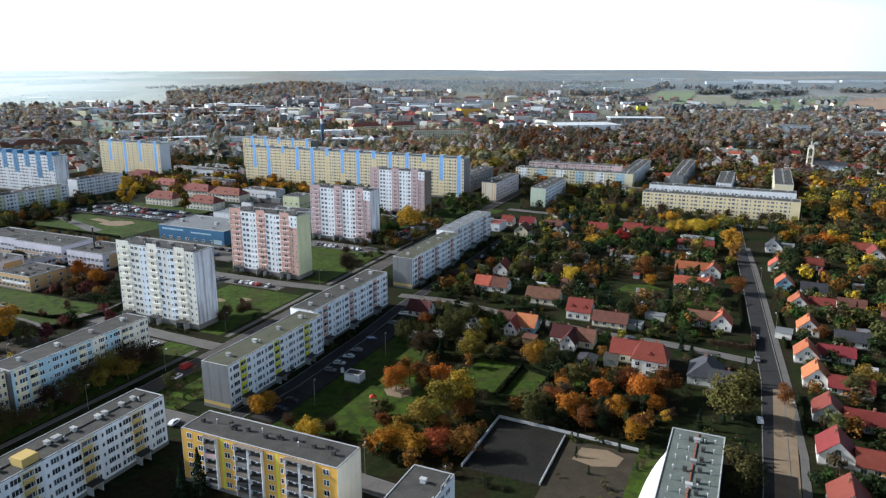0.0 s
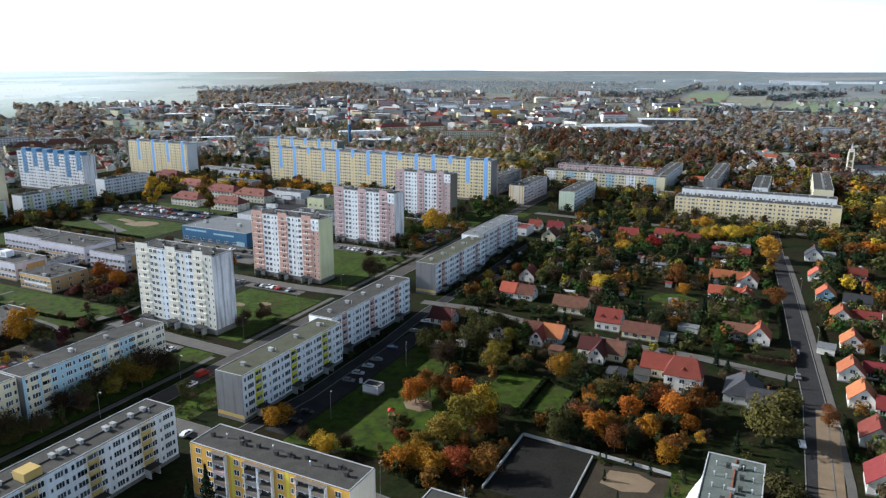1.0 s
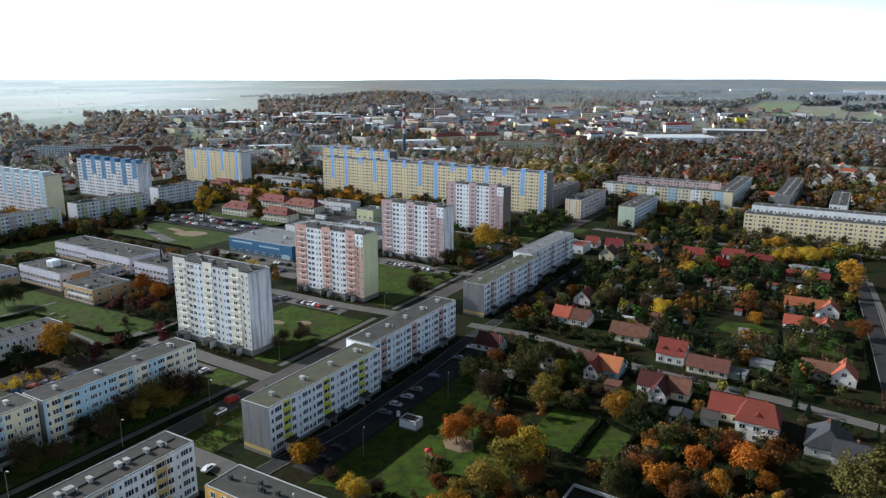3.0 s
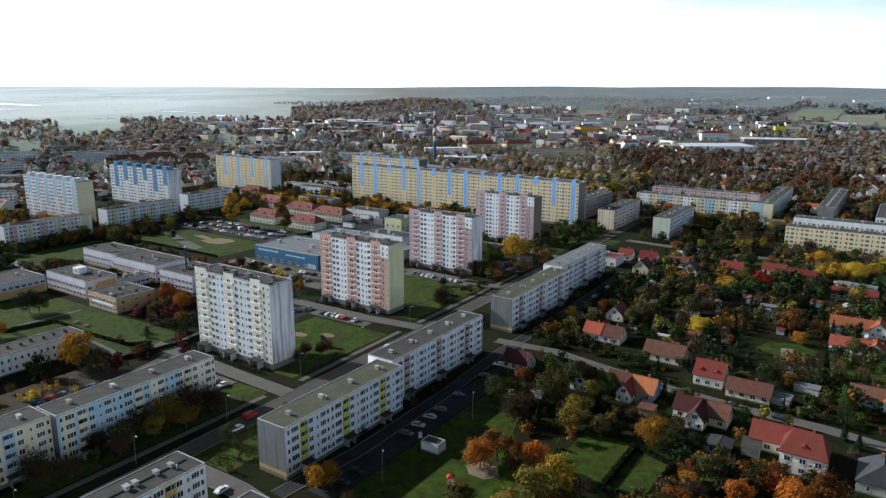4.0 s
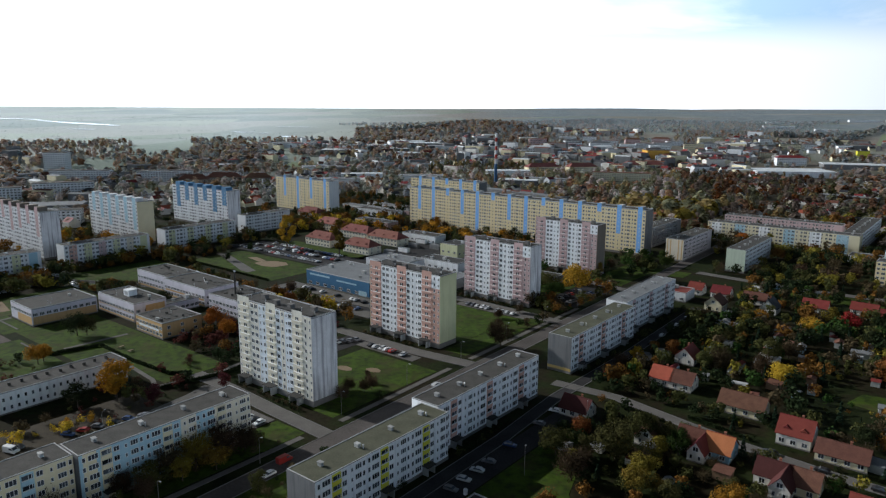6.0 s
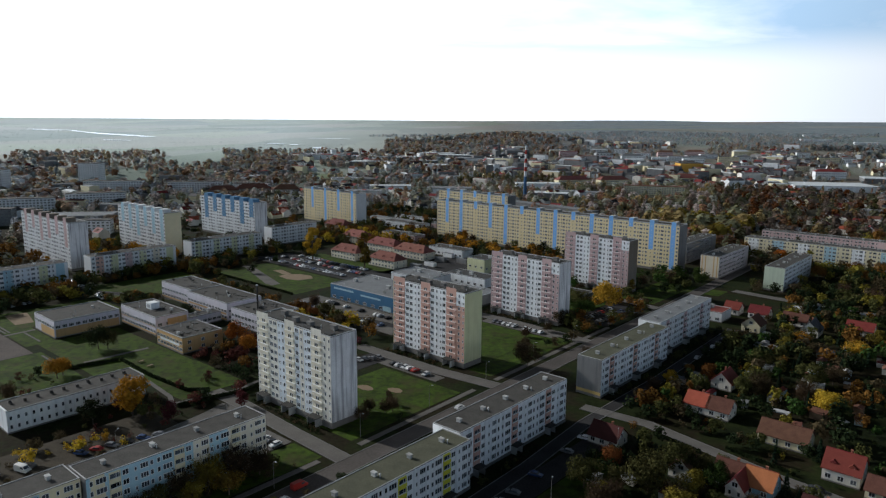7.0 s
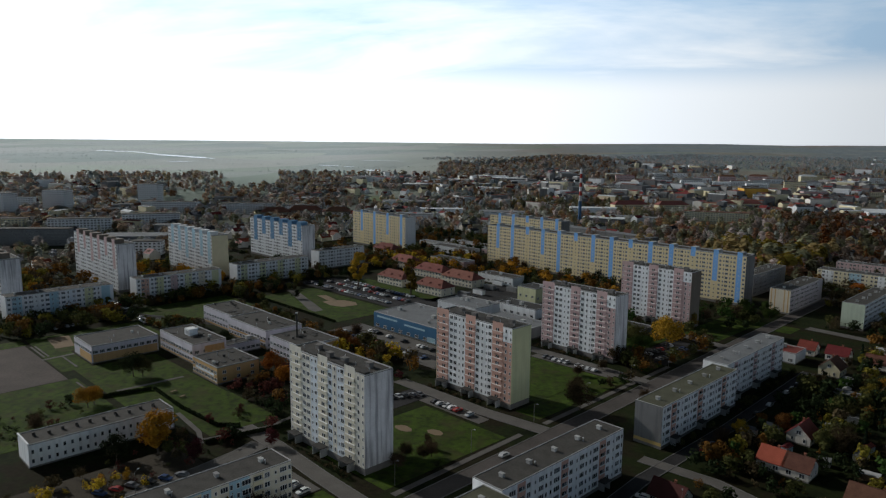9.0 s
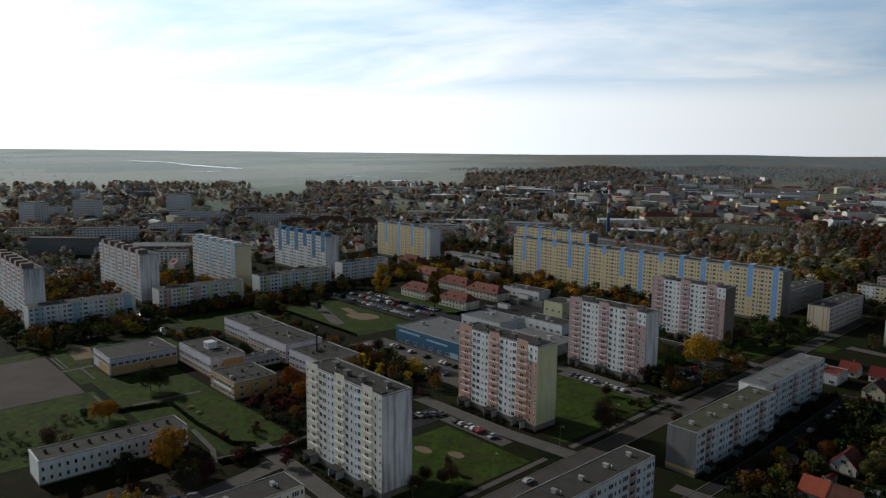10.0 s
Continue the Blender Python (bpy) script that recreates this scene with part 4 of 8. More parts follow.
long_slab(-610.0, 250.0, 86.0, 12.5, "white2", "rose", "white slab block with maroon stripes", 6, end="streaked", blues=((0, .45), (1, .30), (2, .55)), sw=5.0, sh=3.6, cap="brown")
long_slab(-590.0, 177.5, 84.0, 11.0, "white2", "rose", "white slab block with dull red stripes", 6, end="streaked", blues=((0, .45), (1, .30), (2, .55)), sw=5.0, sh=3.6, cap="brown")


def low_block(a, b, L, W, side, front, label, accents=(), end=None, h=15.0, roof="roof", floors=5, bay=8.5, kinds=((1.5, "w"), (4.2, "x"), (6.9, "n"))):
    length = L if side in "SN" else W
    return slab(a, b, L, W, side, floors, front, label, end, roof, h, accents, bay_cols(length, bay, kinds), joined=True)


def alternate(length, bay, mats, z1=14.7, width=5.0):
    return [(j * bay + 3, j * bay + 3 + width, 1.0, z1, mats[j % len(mats)]) for j in range(int(length / bay))]


low_block(-498.0, 248.0, 11.0, 58.0, "E", "white2", "low block with red, ochre and lemon facade panels", alternate(58, 9.6, ["pink", "pale_lemon", "rose", "pale_lemon", "sand_end", "pale_lemon"]))
low_block(-493.0, 174.0, 11.0, 58.0, "E", "white2", "low block with blue facade panels", alternate(58, 9.6, ["pale_blue", "white2", "pale_blue", "cool", "pale_lemon"]))
low_block(-504.0, 321.0, 11.5, 60.0, "E", "white2", "plain pale grey low block", alternate(60, 15, ["pale_lemon"]))
low_block(-518.0, 401.0, 11.0, 46.0, "E", "white2", "plain white low block")
end_block = low_block(-158.0, 522.0, 12.0, 62.0, "E", "white2", "pale grey block, its blank greenish end to the street")
stripe(end_block, 12.0, 62.0, "S", 0.0, 12.0, 1.0, 15.0, "pale_green", 0.06, "end_wall")
end_block = low_block(-202.0, 531.0, 12.5, 58.0, "E", "lilac_grey", "dull lilac-grey low block with an ochre end wall")
stripe(end_block, 12.5, 58.0, "S", 0.0, 12.5, 1.0, 15.0, "sand_end", 0.06, "end_wall")
for u in (1.2, 3.4, 9.0, 11.3):
    stripe(end_block, 12.5, 58.0, "S", u - 0.35, u + 0.35, 1.0, 15.0, "tan", 0.07)
low_block(-238.0, 566.0, 12.0, 58.0, "E", "grey", "plain grey concrete low block")
low_block(-206.0, 630.0, 108.0, 12.0, "S", "cream", "cream and white five-storey block", alternate(108, 18, ["white", "pale_blue"], width=8.0))
low_block(-111.0, 642.0, 12.5, 96.0, "E", "white2", "white wing running away from the street")
low_block(-207.0, 676.0, 90.0, 11.0, "S", "rose", "dull pink block behind the cream one")
low_block(-76.0, 540.0, 107.0, 12.0, "S", "sand_yellow", "yellow five-storey block with small loggias")
low_block(-75.0, 566.0, 104.0, 11.0, "S", "white2", "white block behind the yellow one", h=17.0)
low_block(-68.0, 640.0, 11.5, 115.0, "E", "grey", "grey block seen end on")
low_block(-29.0, 624.0, 12.0, 72.0, "S", "white2", "white block seen end on", h=13.0, floors=4)
low_block(15.0, 622.0, 14.0, 100.0, "W", "cream", "cream block seen end on")


# ---- roads, pavements, lawns ----
def rect(a0, b0, a1, b1):
    return [(a0, b0), (a1, b0), (a1, b1), (a0, b1)]


def road(name, pts, width, z, m, label, kerb=0.0, category="road"):
    strip(name, pts, width, z, m, label, category, kerb)
    for p, q in zip(pts, pts[1:]):
        n = max(1, int(math.hypot(q[0] - p[0], q[1] - p[1]) / 12))
        for k in range(n):
            a0, b0 = p[0] + (q[0] - p[0]) * k / n, p[1] + (q[1] - p[1]) * k / n
            a1, b1 = p[0] + (q[0] - p[0]) * (k + 1) / n, p[1] + (q[1] - p[1]) * (k + 1) / n
            clear(min(a0, a1) - width / 2 * (abs(b1 - b0) > abs(a1 - a0)), min(b0, b1) - width / 2 * (abs(b1 - b0) <= abs(a1 - a0)),
                  max(a0, a1) + width / 2 * (abs(b1 - b0) > abs(a1 - a0)), max(b0, b1) + width / 2 * (abs(b1 - b0) <= abs(a1 - a0)), 0.3)


road("road", [(-176, 40), (-176.5, 120), (-178.5, 200), (-180.5, 300), (-183, 400), (-186, 520), (-188, 620)], 7.6, 0.07, M["worn_asphalt"], "grey asphalt avenue between the blocks", 0.1)
road("pavement", [(-186.5, 60), (-187, 190)], 2.2, 0.10, M["pave"], "concrete slab pavement beside the avenue", category="pavement")
road("pavement", [(-186.2, 206), (-188, 268)], 2.2, 0.10, M["pave"], "concrete slab pavement beside the avenue", category="pavement")
road("pavement", [(-188.2, 282), (-190, 380)], 2.2, 0.10, M["pave"], "concrete slab pavement beside the avenue", category="pavement")
road("road", [(-262, 199), (-240, 199), (-210, 197), (-182, 196)], 6.0, 0.075, M["pave"], "concrete access road before the cream tower", 0.1)
road("road", [(-262, 274), (-236, 274), (-212, 274), (-184, 277)], 6.5, 0.075, M["pave"], "concrete access road before the salmon tower", 0.1)
road("road", [(-265, 354), (-236, 355), (-186, 352)], 6.5, 0.075, M["pave"], "concrete access road before the rose tower", 0.1)
road("road", [(-265, 436), (-216, 437), (-186, 432)], 6.0, 0.075, M["pave"], "concrete path road before the far tower", 0.1)
road("road", [(-175, 146), (-150, 146), (-128, 143), (-80, 139), (-40, 136)], 6.5, 0.08, M["pave"], "worn concrete street between the blocks", 0.1)
road("road", [(-139, 150), (-136, 180), (-137, 230), (-140, 270), (-139, 330), (-141, 420)], 5.0, 0.075, M["asphalt"], "dark asphalt lane behind the white blocks", 0.1)
road("road", [(-148, 282), (-123, 284), (-100, 279), (-78, 274.5), (-50, 271.5), (-25, 271), (6, 266)], 5.0, 0.08, M["pave"], "pale village street between gardens", 0.08)
road("road", [(12, 100), (13.5, 180), (12.5, 250), (8.5, 300), (5, 345), (0.5, 400), (-4, 450), (-9, 520)], 6.6, 0.085, M["asphalt"], "asphalt street between the gardens with tree shade", 0.1)
road("pavement", [(20, 110), (20.5, 200), (17.5, 250), (13.5, 300), (10, 345), (5.5, 400), (0.5, 450)], 2.2, 0.10, M["pave"], "pale slab pavement beside the garden street", category="pavement")
road("road", [(-170, 505), (-110, 500), (-60, 505), (40, 522), (110, 530)], 6.0, 0.08, M["pave"], "pale cross street behind the gardens", 0.1)
road("road", [(-500, 300), (-470, 372), (-455, 388)], 6.0, 0.075, M["asphalt"], "asphalt lane beside the lawn", 0.1)
road("road", [(-560, 238), (-460, 232), (-330, 300), (-270, 308)], 6.0, 0.075, M["asphalt"], "asphalt lane behind the school", 0.1)
road("road", [(-239, 60), (-238, 160), (-244, 196)], 6.5, 0.075, M["pave"], "concrete yard lane behind the blue block", 0.1)
road("pavement", [(-291, 187), (-269, 185), (-259, 181)], 1.8, 0.09, M["pave"], "concrete garden path", category="pavement")
road("pavement", [(-262, 180), (-256, 205), (-262, 240), (-290, 262)], 1.8, 0.10, M["pave"], "concrete footpath along the hedge", category="pavement")
for pts, m, z, nm, lb in (
        (rect(-134, 156, -125.5, 272), "asphalt", 0.06, "parking_lot", "dark asphalt parking strip behind the blocks"),
        (rect(-230, 184, -204, 192.5), "pave", 0.065, "parking_lot", "concrete parking bay before the cream tower"),
        (rect(-250, 251, -238, 272), "asphalt", 0.06, "parking_lot", "asphalt parking bay between the towers"),
        (rect(-238, 264, -205, 270), "pave", 0.065, "parking_lot", "concrete parking bay along the access road"),
        (rect(-245, 345, -200, 351), "pave", 0.065, "parking_lot", "concrete parking bay before the rose tower"),
        (rect(-472, 360, -365, 392), "asphalt", 0.06, "parking_lot", "large asphalt parking lot full of cars"),
        (rect(-350, 296, -262, 322), "pave", 0.06, "parking_lot", "pale parking yard before the blue hall"),
        (rect(-370, 360, -262, 475), "asphalt", 0.055, "yard", "dark asphalt yard round the workshops"),
        (rect(-262, 85, -228, 175), "soil", 0.05, "yard", "bare earth parking yard"),
        (rect(-212, 380, -192, 425), "asphalt", 0.06, "parking_lot", "asphalt parking bay beside the yellow tree"),
        (rect(-64, 157, -43, 186), "court", 0.05, "sports_court", "dark cinder court inside a pale kerb"),
        (rect(-42, 150, -17, 183), "soil", 0.05, "yard", "bare sandy yard beside the hall"),
        (rect(-428, 137, -360, 169), "pitch", 0.05, "sports_court", "grey-brown cinder school pitch"),
        (rect(12.8, 110, 19.0, 244), "sand", 0.12, "verge", "dug-up sandy verge of the street")):
    sheet(nm, pts, z, M[m], lb, "yard" if nm != "parking_lot" else "parking lot")
    if m != "soil":
        clear(pts[0][0], pts[0][1], pts[2][0], pts[2][1], 0.0)
LAWNS = [rect(-203, 176, -188.5, 192.5), rect(-404, 170, -372, 183), rect(-232, 206, -190, 262), rect(-204, 284, -192, 348), rect(-247, 297, -204.2, 344), rect(-250, 378, -213, 431), rect(-215, 440, -193, 482), rect(-203, 366, -193, 420), rect(-452, 314, -362, 357), rect(-470, 233, -420, 300),
         rect(-300, 186, -262, 213), rect(-372, 175, -300, 212), rect(-440, 172, -404, 230), rect(-359.5, 112, -296, 172), rect(-436, 112, -360, 136.5), rect(-440, 136.5, -428.5, 170),
         rect(-86, 201, -71, 228), rect(-69, 201, -58, 226), rect(-57, 200, -46, 224), [(-125, 152), (-112, 156), (-98, 157), (-84, 163), (-80, 180), (-83, 194), (-92, 200), (-104, 214), (-114, 246), (-125, 262)], [(-56, 333), (-44, 330), (-36, 334), (-34, 343), (-42, 348), (-53, 345)],
         rect(-30, 318, -4, 340), rect(-176, 150, -158, 200), rect(-198, 60, -189, 190), rect(-215, 484, -172, 500), rect(-452, 392.8, -344, 407), rect(-110, 480, -60, 498), rect(-22, 150, -15.6, 186)]
for k, pts in enumerate(LAWNS):
    sheet("lawn", pts, 0.03 + 0.001 * k, M["grass"], "mown autumn lawn with worn patches", "lawn")
sheet("sandpit", [(-106, 190), (-103.5, 194), (-98, 194), (-95.5, 190), (-98, 186.5), (-103, 186.5)], 0.10, M["sand"], "round worn sandpit in the lawn", "sandpit")
sheet("sandpit", [(-38, 173), (-37, 180), (-30, 181.5), (-25, 179), (-26, 174), (-32, 171.5)], 0.09, M["sand"], "pale heap of spread sand in the yard", "sand")
sheet("sandpit", [(-410, 337), (-411, 344), (-404, 350), (-395, 352), (-388, 348), (-390, 338), (-399, 335)], 0.10, M["sand"], "worn sand playground in the lawn", "sandpit")
sheet("path", [(-455, 338), (-452, 338), (-398, 318), (-391, 318), (-391, 324), (-452, 344)], 0.09, M["pave"], "widening concrete path across the lawn", "path")
sheet("path", [(-428, 345), (-425, 350), (-410, 347), (-412, 342)], 0.09, M["sand"], "sandy play strip in the lawn", "path")
sheet("sandpit", [(-225, 240), (-224, 242), (-222, 243), (-218.5, 242.6), (-217, 241), (-218, 239.4), (-220.5, 238.6), (-223.5, 238.8)], 0.09, M["sand"], "small worn sandpit between the towers", "sandpit")
sheet("sandpit", [(-214, 246), (-213, 248), (-210.5, 249), (-207.8, 248.2), (-207, 246.4), (-208.6, 244.9), (-212, 244.6)], 0.09, M["sand"], "small worn sandpit between the towers", "sandpit")
for a0, b0, a1, b1 in ((-120, 160, -104, 215), (-232, 206, -190, 262), (-452, 314, -362, 357), (-300, 186, -262, 213), (-372, 175, -300, 212), (-440, 172, -404, 230),
                       (-86, 201, -71, 228), (-69, 201, -58, 226), (-470, 233, -420, 300), (-62, 330, -30, 352), (-106, 178, -90, 215)):
    clear(a0, b0, a1, b1, 0.0)


# ---- school, halls and low buildings ----
def hall(name, a, b, L, W, h, front, roof, label, rows=(), category="building", ends=None, parapet=0.35, bars=None, joined=False, vents=3, pads=0, kinds=None):
    """A low flat-roofed building; rows: (side, first sill, floors, spacing, kind)."""
    x, y = town(a, b)
    t = thing(name, x, y, turn=TH, label=label, category=category)
    walls(t, L, W, h, front, ends, roof, parapet, 0.5)
    for side, z0, floors, gap, kind in rows:
        length = L if side in "SN" else W
        n = max(1, int(length / gap))
        openings(t, L, W, side, floors, z0, 3.1, [((j + 0.5) * length / n, kind) for j in range(n)], joined=joined)
    r = random.Random(int(abs(a * 7 + b)))
    for j in range(vents):
        roof_things(t, [(r.uniform(2, max(2.1, L - 2)), r.uniform(2, max(2.1, W - 2)), r.choice(kinds or (VENT, PIPE, HATCH)))], h)
    for j in range(pads):   # dark roof lights and patched felt
        u, v, w, d = r.uniform(1.5, L - 6.5), r.uniform(1.2, W - 3.6), r.uniform(2.5, 5.5), r.uniform(1.0, 2.2)
        part("roof_light", Solid().box(u, v, h + 0.12, u + w, v + d, h + 0.42, bevel=0.06).mesh("roof_light", M["dark"]), t)
    if bars:
        for side, u0, u1, z0, z1, m in bars:
            stripe(t, L, W, side, u0, u1, z0, z1, m, 0.1, "sign_panel")
    clear(a, b, a + L, b + W, 2.0)
    return t


hall("school_wing", -400, 184, 24.5, 31, 8.0, "lilac_white", "roof", "pale school gym with ochre lower walls and light roof", [("S", 4.6, 1, 3, "x"), ("E", 4.6, 1, 3, "x")], "school", bars=[("E", 0.5, 30.5, 0.5, 4.2, "tan"), ("S", 8, 24, 0.5, 4.2, "tan")], vents=5)
hall("school_wing", -380, 218, 36, 17, 9.0, "lilac_white", "roof", "pale two-storey school wing with ochre panels", [("S", 1.4, 2, 3, "x"), ("E", 1.4, 2, 4, "x")], "school", bars=[("S", 0.4, 35.6, 0.5, 1.3, "tan"), ("E", 6, 16, 0.5, 7.5, "tan"), ("S", 0.4, 35.6, 4.2, 4.6, "tan")], vents=6, pads=7, kinds=(CHIMNEY, PIPE, CHIMNEY, VENT))
hall("school_wing", -333, 213, 23, 20, 7.2, "tan", "roof", "ochre school wing with a dark flat roof", [("S", 1.2, 2, 2.6, "x"), ("E", 1.2, 2, 6, "w")], "school", bars=[("S", 3, 20, 3.2, 4.1, "white")], vents=6, pads=7, kinds=(CHIMNEY, PIPE, CHIMNEY, VENT))
hall("school_wing", -415, 258, 35, 19, 9.0, "lilac_white", "roof", "pale school wing with ribbon windows", [("S", 1.4, 2, 3, "x")], "school", bars=[("S", 0.4, 34.6, 0.5, 1.3, "tan")], vents=6, pads=7, kinds=(CHIMNEY, PIPE, CHIMNEY, VENT))
hall("school_wing", -380.2, 255, 39, 21, 9.3, "lilac_white", "roof", "pale school wing with ochre base", [("S", 1.4, 2, 3, "x"), ("E", 1.4, 2, 4, "x")], "school", bars=[("S", 0.4, 38.6, 0.5, 1.3, "tan"), ("S", 1, 38, 3.4, 4.2, "tan")], vents=6, pads=7, kinds=(CHIMNEY, PIPE, CHIMNEY, VENT))
hall("school_wing", -336, 254, 27, 22, 8.6, "lilac_white", "roof", "pale school wing with many windows", [("S", 1.4, 2, 3, "x"), ("E", 1.4, 2, 5, "w")], "school", bars=[("E", 4, 21, 0.5, 8.0, "tan")], vents=6, pads=7, kinds=(CHIMNEY, PIPE, CHIMNEY, VENT))
hall("school_link", -352, 235.2, 7, 18.6, 5.0, "lilac_white", "roof", "low pale school corridor", [("E", 1.4, 1, 2.6, "x")], "school")
long_house = hall("long_house", -290, 133, 12, 47, 7.6, "white", "roof", "long white two-storey house with rows of small windows", [("E", 1.5, 2, 2.35, "n")], "building", parapet=0.25, vents=0)
roof_things(long_house, [(5.2 + 0.8 * (k % 2), 3.5 + 4.3 * k, CHIMNEY if k % 3 else CHIMNEY_PAIR) for k in range(10)], 7.6)
part("parapet", Solid().box(-0.15, -0.2, 7.72, 12.15, 0.35, 8.25, bevel=0.05).mesh("parapet", M["white"]), long_house, "white gable parapet")
hall("shop_hall", -340, 323, 52, 32, 8.6, "shop_blue", "roof_light", "blue-clad shop hall with pale sign lettering bars", [("S", 1.0, 1, 6, "t")], "shop", bars=[("S", 3, 20, 6.3, 7.3, "pale_blue"), ("S", 26, 42, 5.6, 6.5, "pale_blue"), ("S", 44, 50, 0.5, 3.2, "pale_blue")], vents=8)
hall("workshop", -318, 402, 31, 14, 6.0, "white", "dark", "white workshop with a black roof", [("S", 1.2, 1, 5, "x")], "workshop")
hall("workshop", -345, 378, 32, 22, 6.0, "white2", "roof_light", "pale workshop with a light sheet roof", [("S", 1.2, 1, 5, "x")], "workshop", vents=6)
hall("workshop", -327, 434, 15, 16, 10.0, "pale_lemon", "dark", "cream square workshop with dark roof", [("S", 4, 1, 5, "w"), ("E", 3, 1, 5, "w")], "workshop")
hall("workshop", -300, 360, 36, 26, 5.5, "grey", "roof_light", "grey low workshop behind the salmon tower", [("S", 1.2, 1, 5, "x")], "workshop", vents=6)
hall("garage_row", -285, 418, 60, 10, 4.0, "grey", "dark", "row of dark-roofed garages", [("S", 1.0, 1, 5, "x")], "garage")
for a, b, L in ((-560, 560, 60), (-548, 584, 52), (-480, 566, 30), (-452, 580, 44)):
    hall("garage_row", a, b, L, 9, 4.0, "white2" if L > 50 else "rose", "roof_light", "long low garages with a pale flat roof", [("S", 1.0, 1, 5, "x")], "garage", joined=True)
hall("shop", -172, 428, 22, 14, 5.0, "white2", "tile_red", "small shop with a red flat roof edge", [("S", 1.0, 1, 4, "x")], "shop")
hall("kiosk", -121.5, 190, 6, 4, 2.8, "white2", "dark", "small white substation on the parking lot", [], "kiosk", vents=0)
hall("low_hall", -100, 600, 40, 16, 5.5, "white2", "roof", "low pale shop with dark roof", [("S", 1.2, 1, 5, "x")], "shop")
for k, (a, b, L) in enumerate(((-392, 466, 34), (-470, 490, 40), (-520, 540, 50))):
    hall("low_hall", a, b, L, 13, 6.0, "rose" if k == 1 else "white2", "roof", "low flat shop between the slabs", [("S", 1.4, 1, 4, "x")], "shop", joined=True)
for k, (a, b) in enumerate(((-364, 415), (-362, 428), (-368, 446), (-374, 462), (-352, 452))):
    hall("trailer", a, b, 9, 3.2, 3.4, "white" if k % 2 else "grey", "roof_light", "pale box trailer in the yard", [], "trailer", vents=0, parapet=0.0)

# the hall's pale curved annex wall and court walls
for pts, hgt, lab in (
                      ([(-64.2, 157), (-64.2, 187)], 0.9, "white low wall of the cinder court"), ([(-64, 187.2), (-46, 186.4), (-22, 184.6)], 0.9, "white low wall of the cinder court"),
                      ([(-42.5, 157), (-42.8, 184)], 0.8, "grey low wall of the cinder court")):
    s = Solid()
    for p, q in zip(pts, pts[1:]):
        v, w = Vector(town(*p)), Vector(town(*q))
        d = (w - v).normalized()
        nrm = Vector((-d.y, d.x)) * 0.15
        s.prism([tuple(e) for e in (v - nrm, w - nrm, w + nrm, v + nrm)], -0.2, hgt)
    tagged(new("garden_wall", s.mesh("garden_wall", M["parapet"])), lab, "wall")


# the white sheeted lean-to that curves along the hall's side
x, y = town(-14.2, 140)
t = thing("lean_to", x, y, turn=TH, label="white sheeted lean-to roof beside the hall", category="annex")
r, n = Solid(), 10
for k in range(n + 1):
    v = 3.0 + 38.0 * k / n
    out = 3.5 * (1 - (k / n) ** 3) + 0.2
    r.v += [(0.4, v, 5.4), (-out, v, 3.4), (-out, v, -0.2)]
for k in range(n):
    i = 3 * k
    r.f += [(i, i + 3, i + 4, i + 1), (i + 1, i + 4, i + 5, i + 2)]
    r.i += [0, 0]
part("sheet_roof", r.mesh("sheet_roof", M["white"]), t)
for k in range(1, n, 3):
    v = 3.0 + 38.0 * k / n
    part("rib", Solid().tube((0.4, v, 5.46), (-2.0, v, 4.6), 0.08, 0.08, 6).mesh("rib", M["metal"]), t)


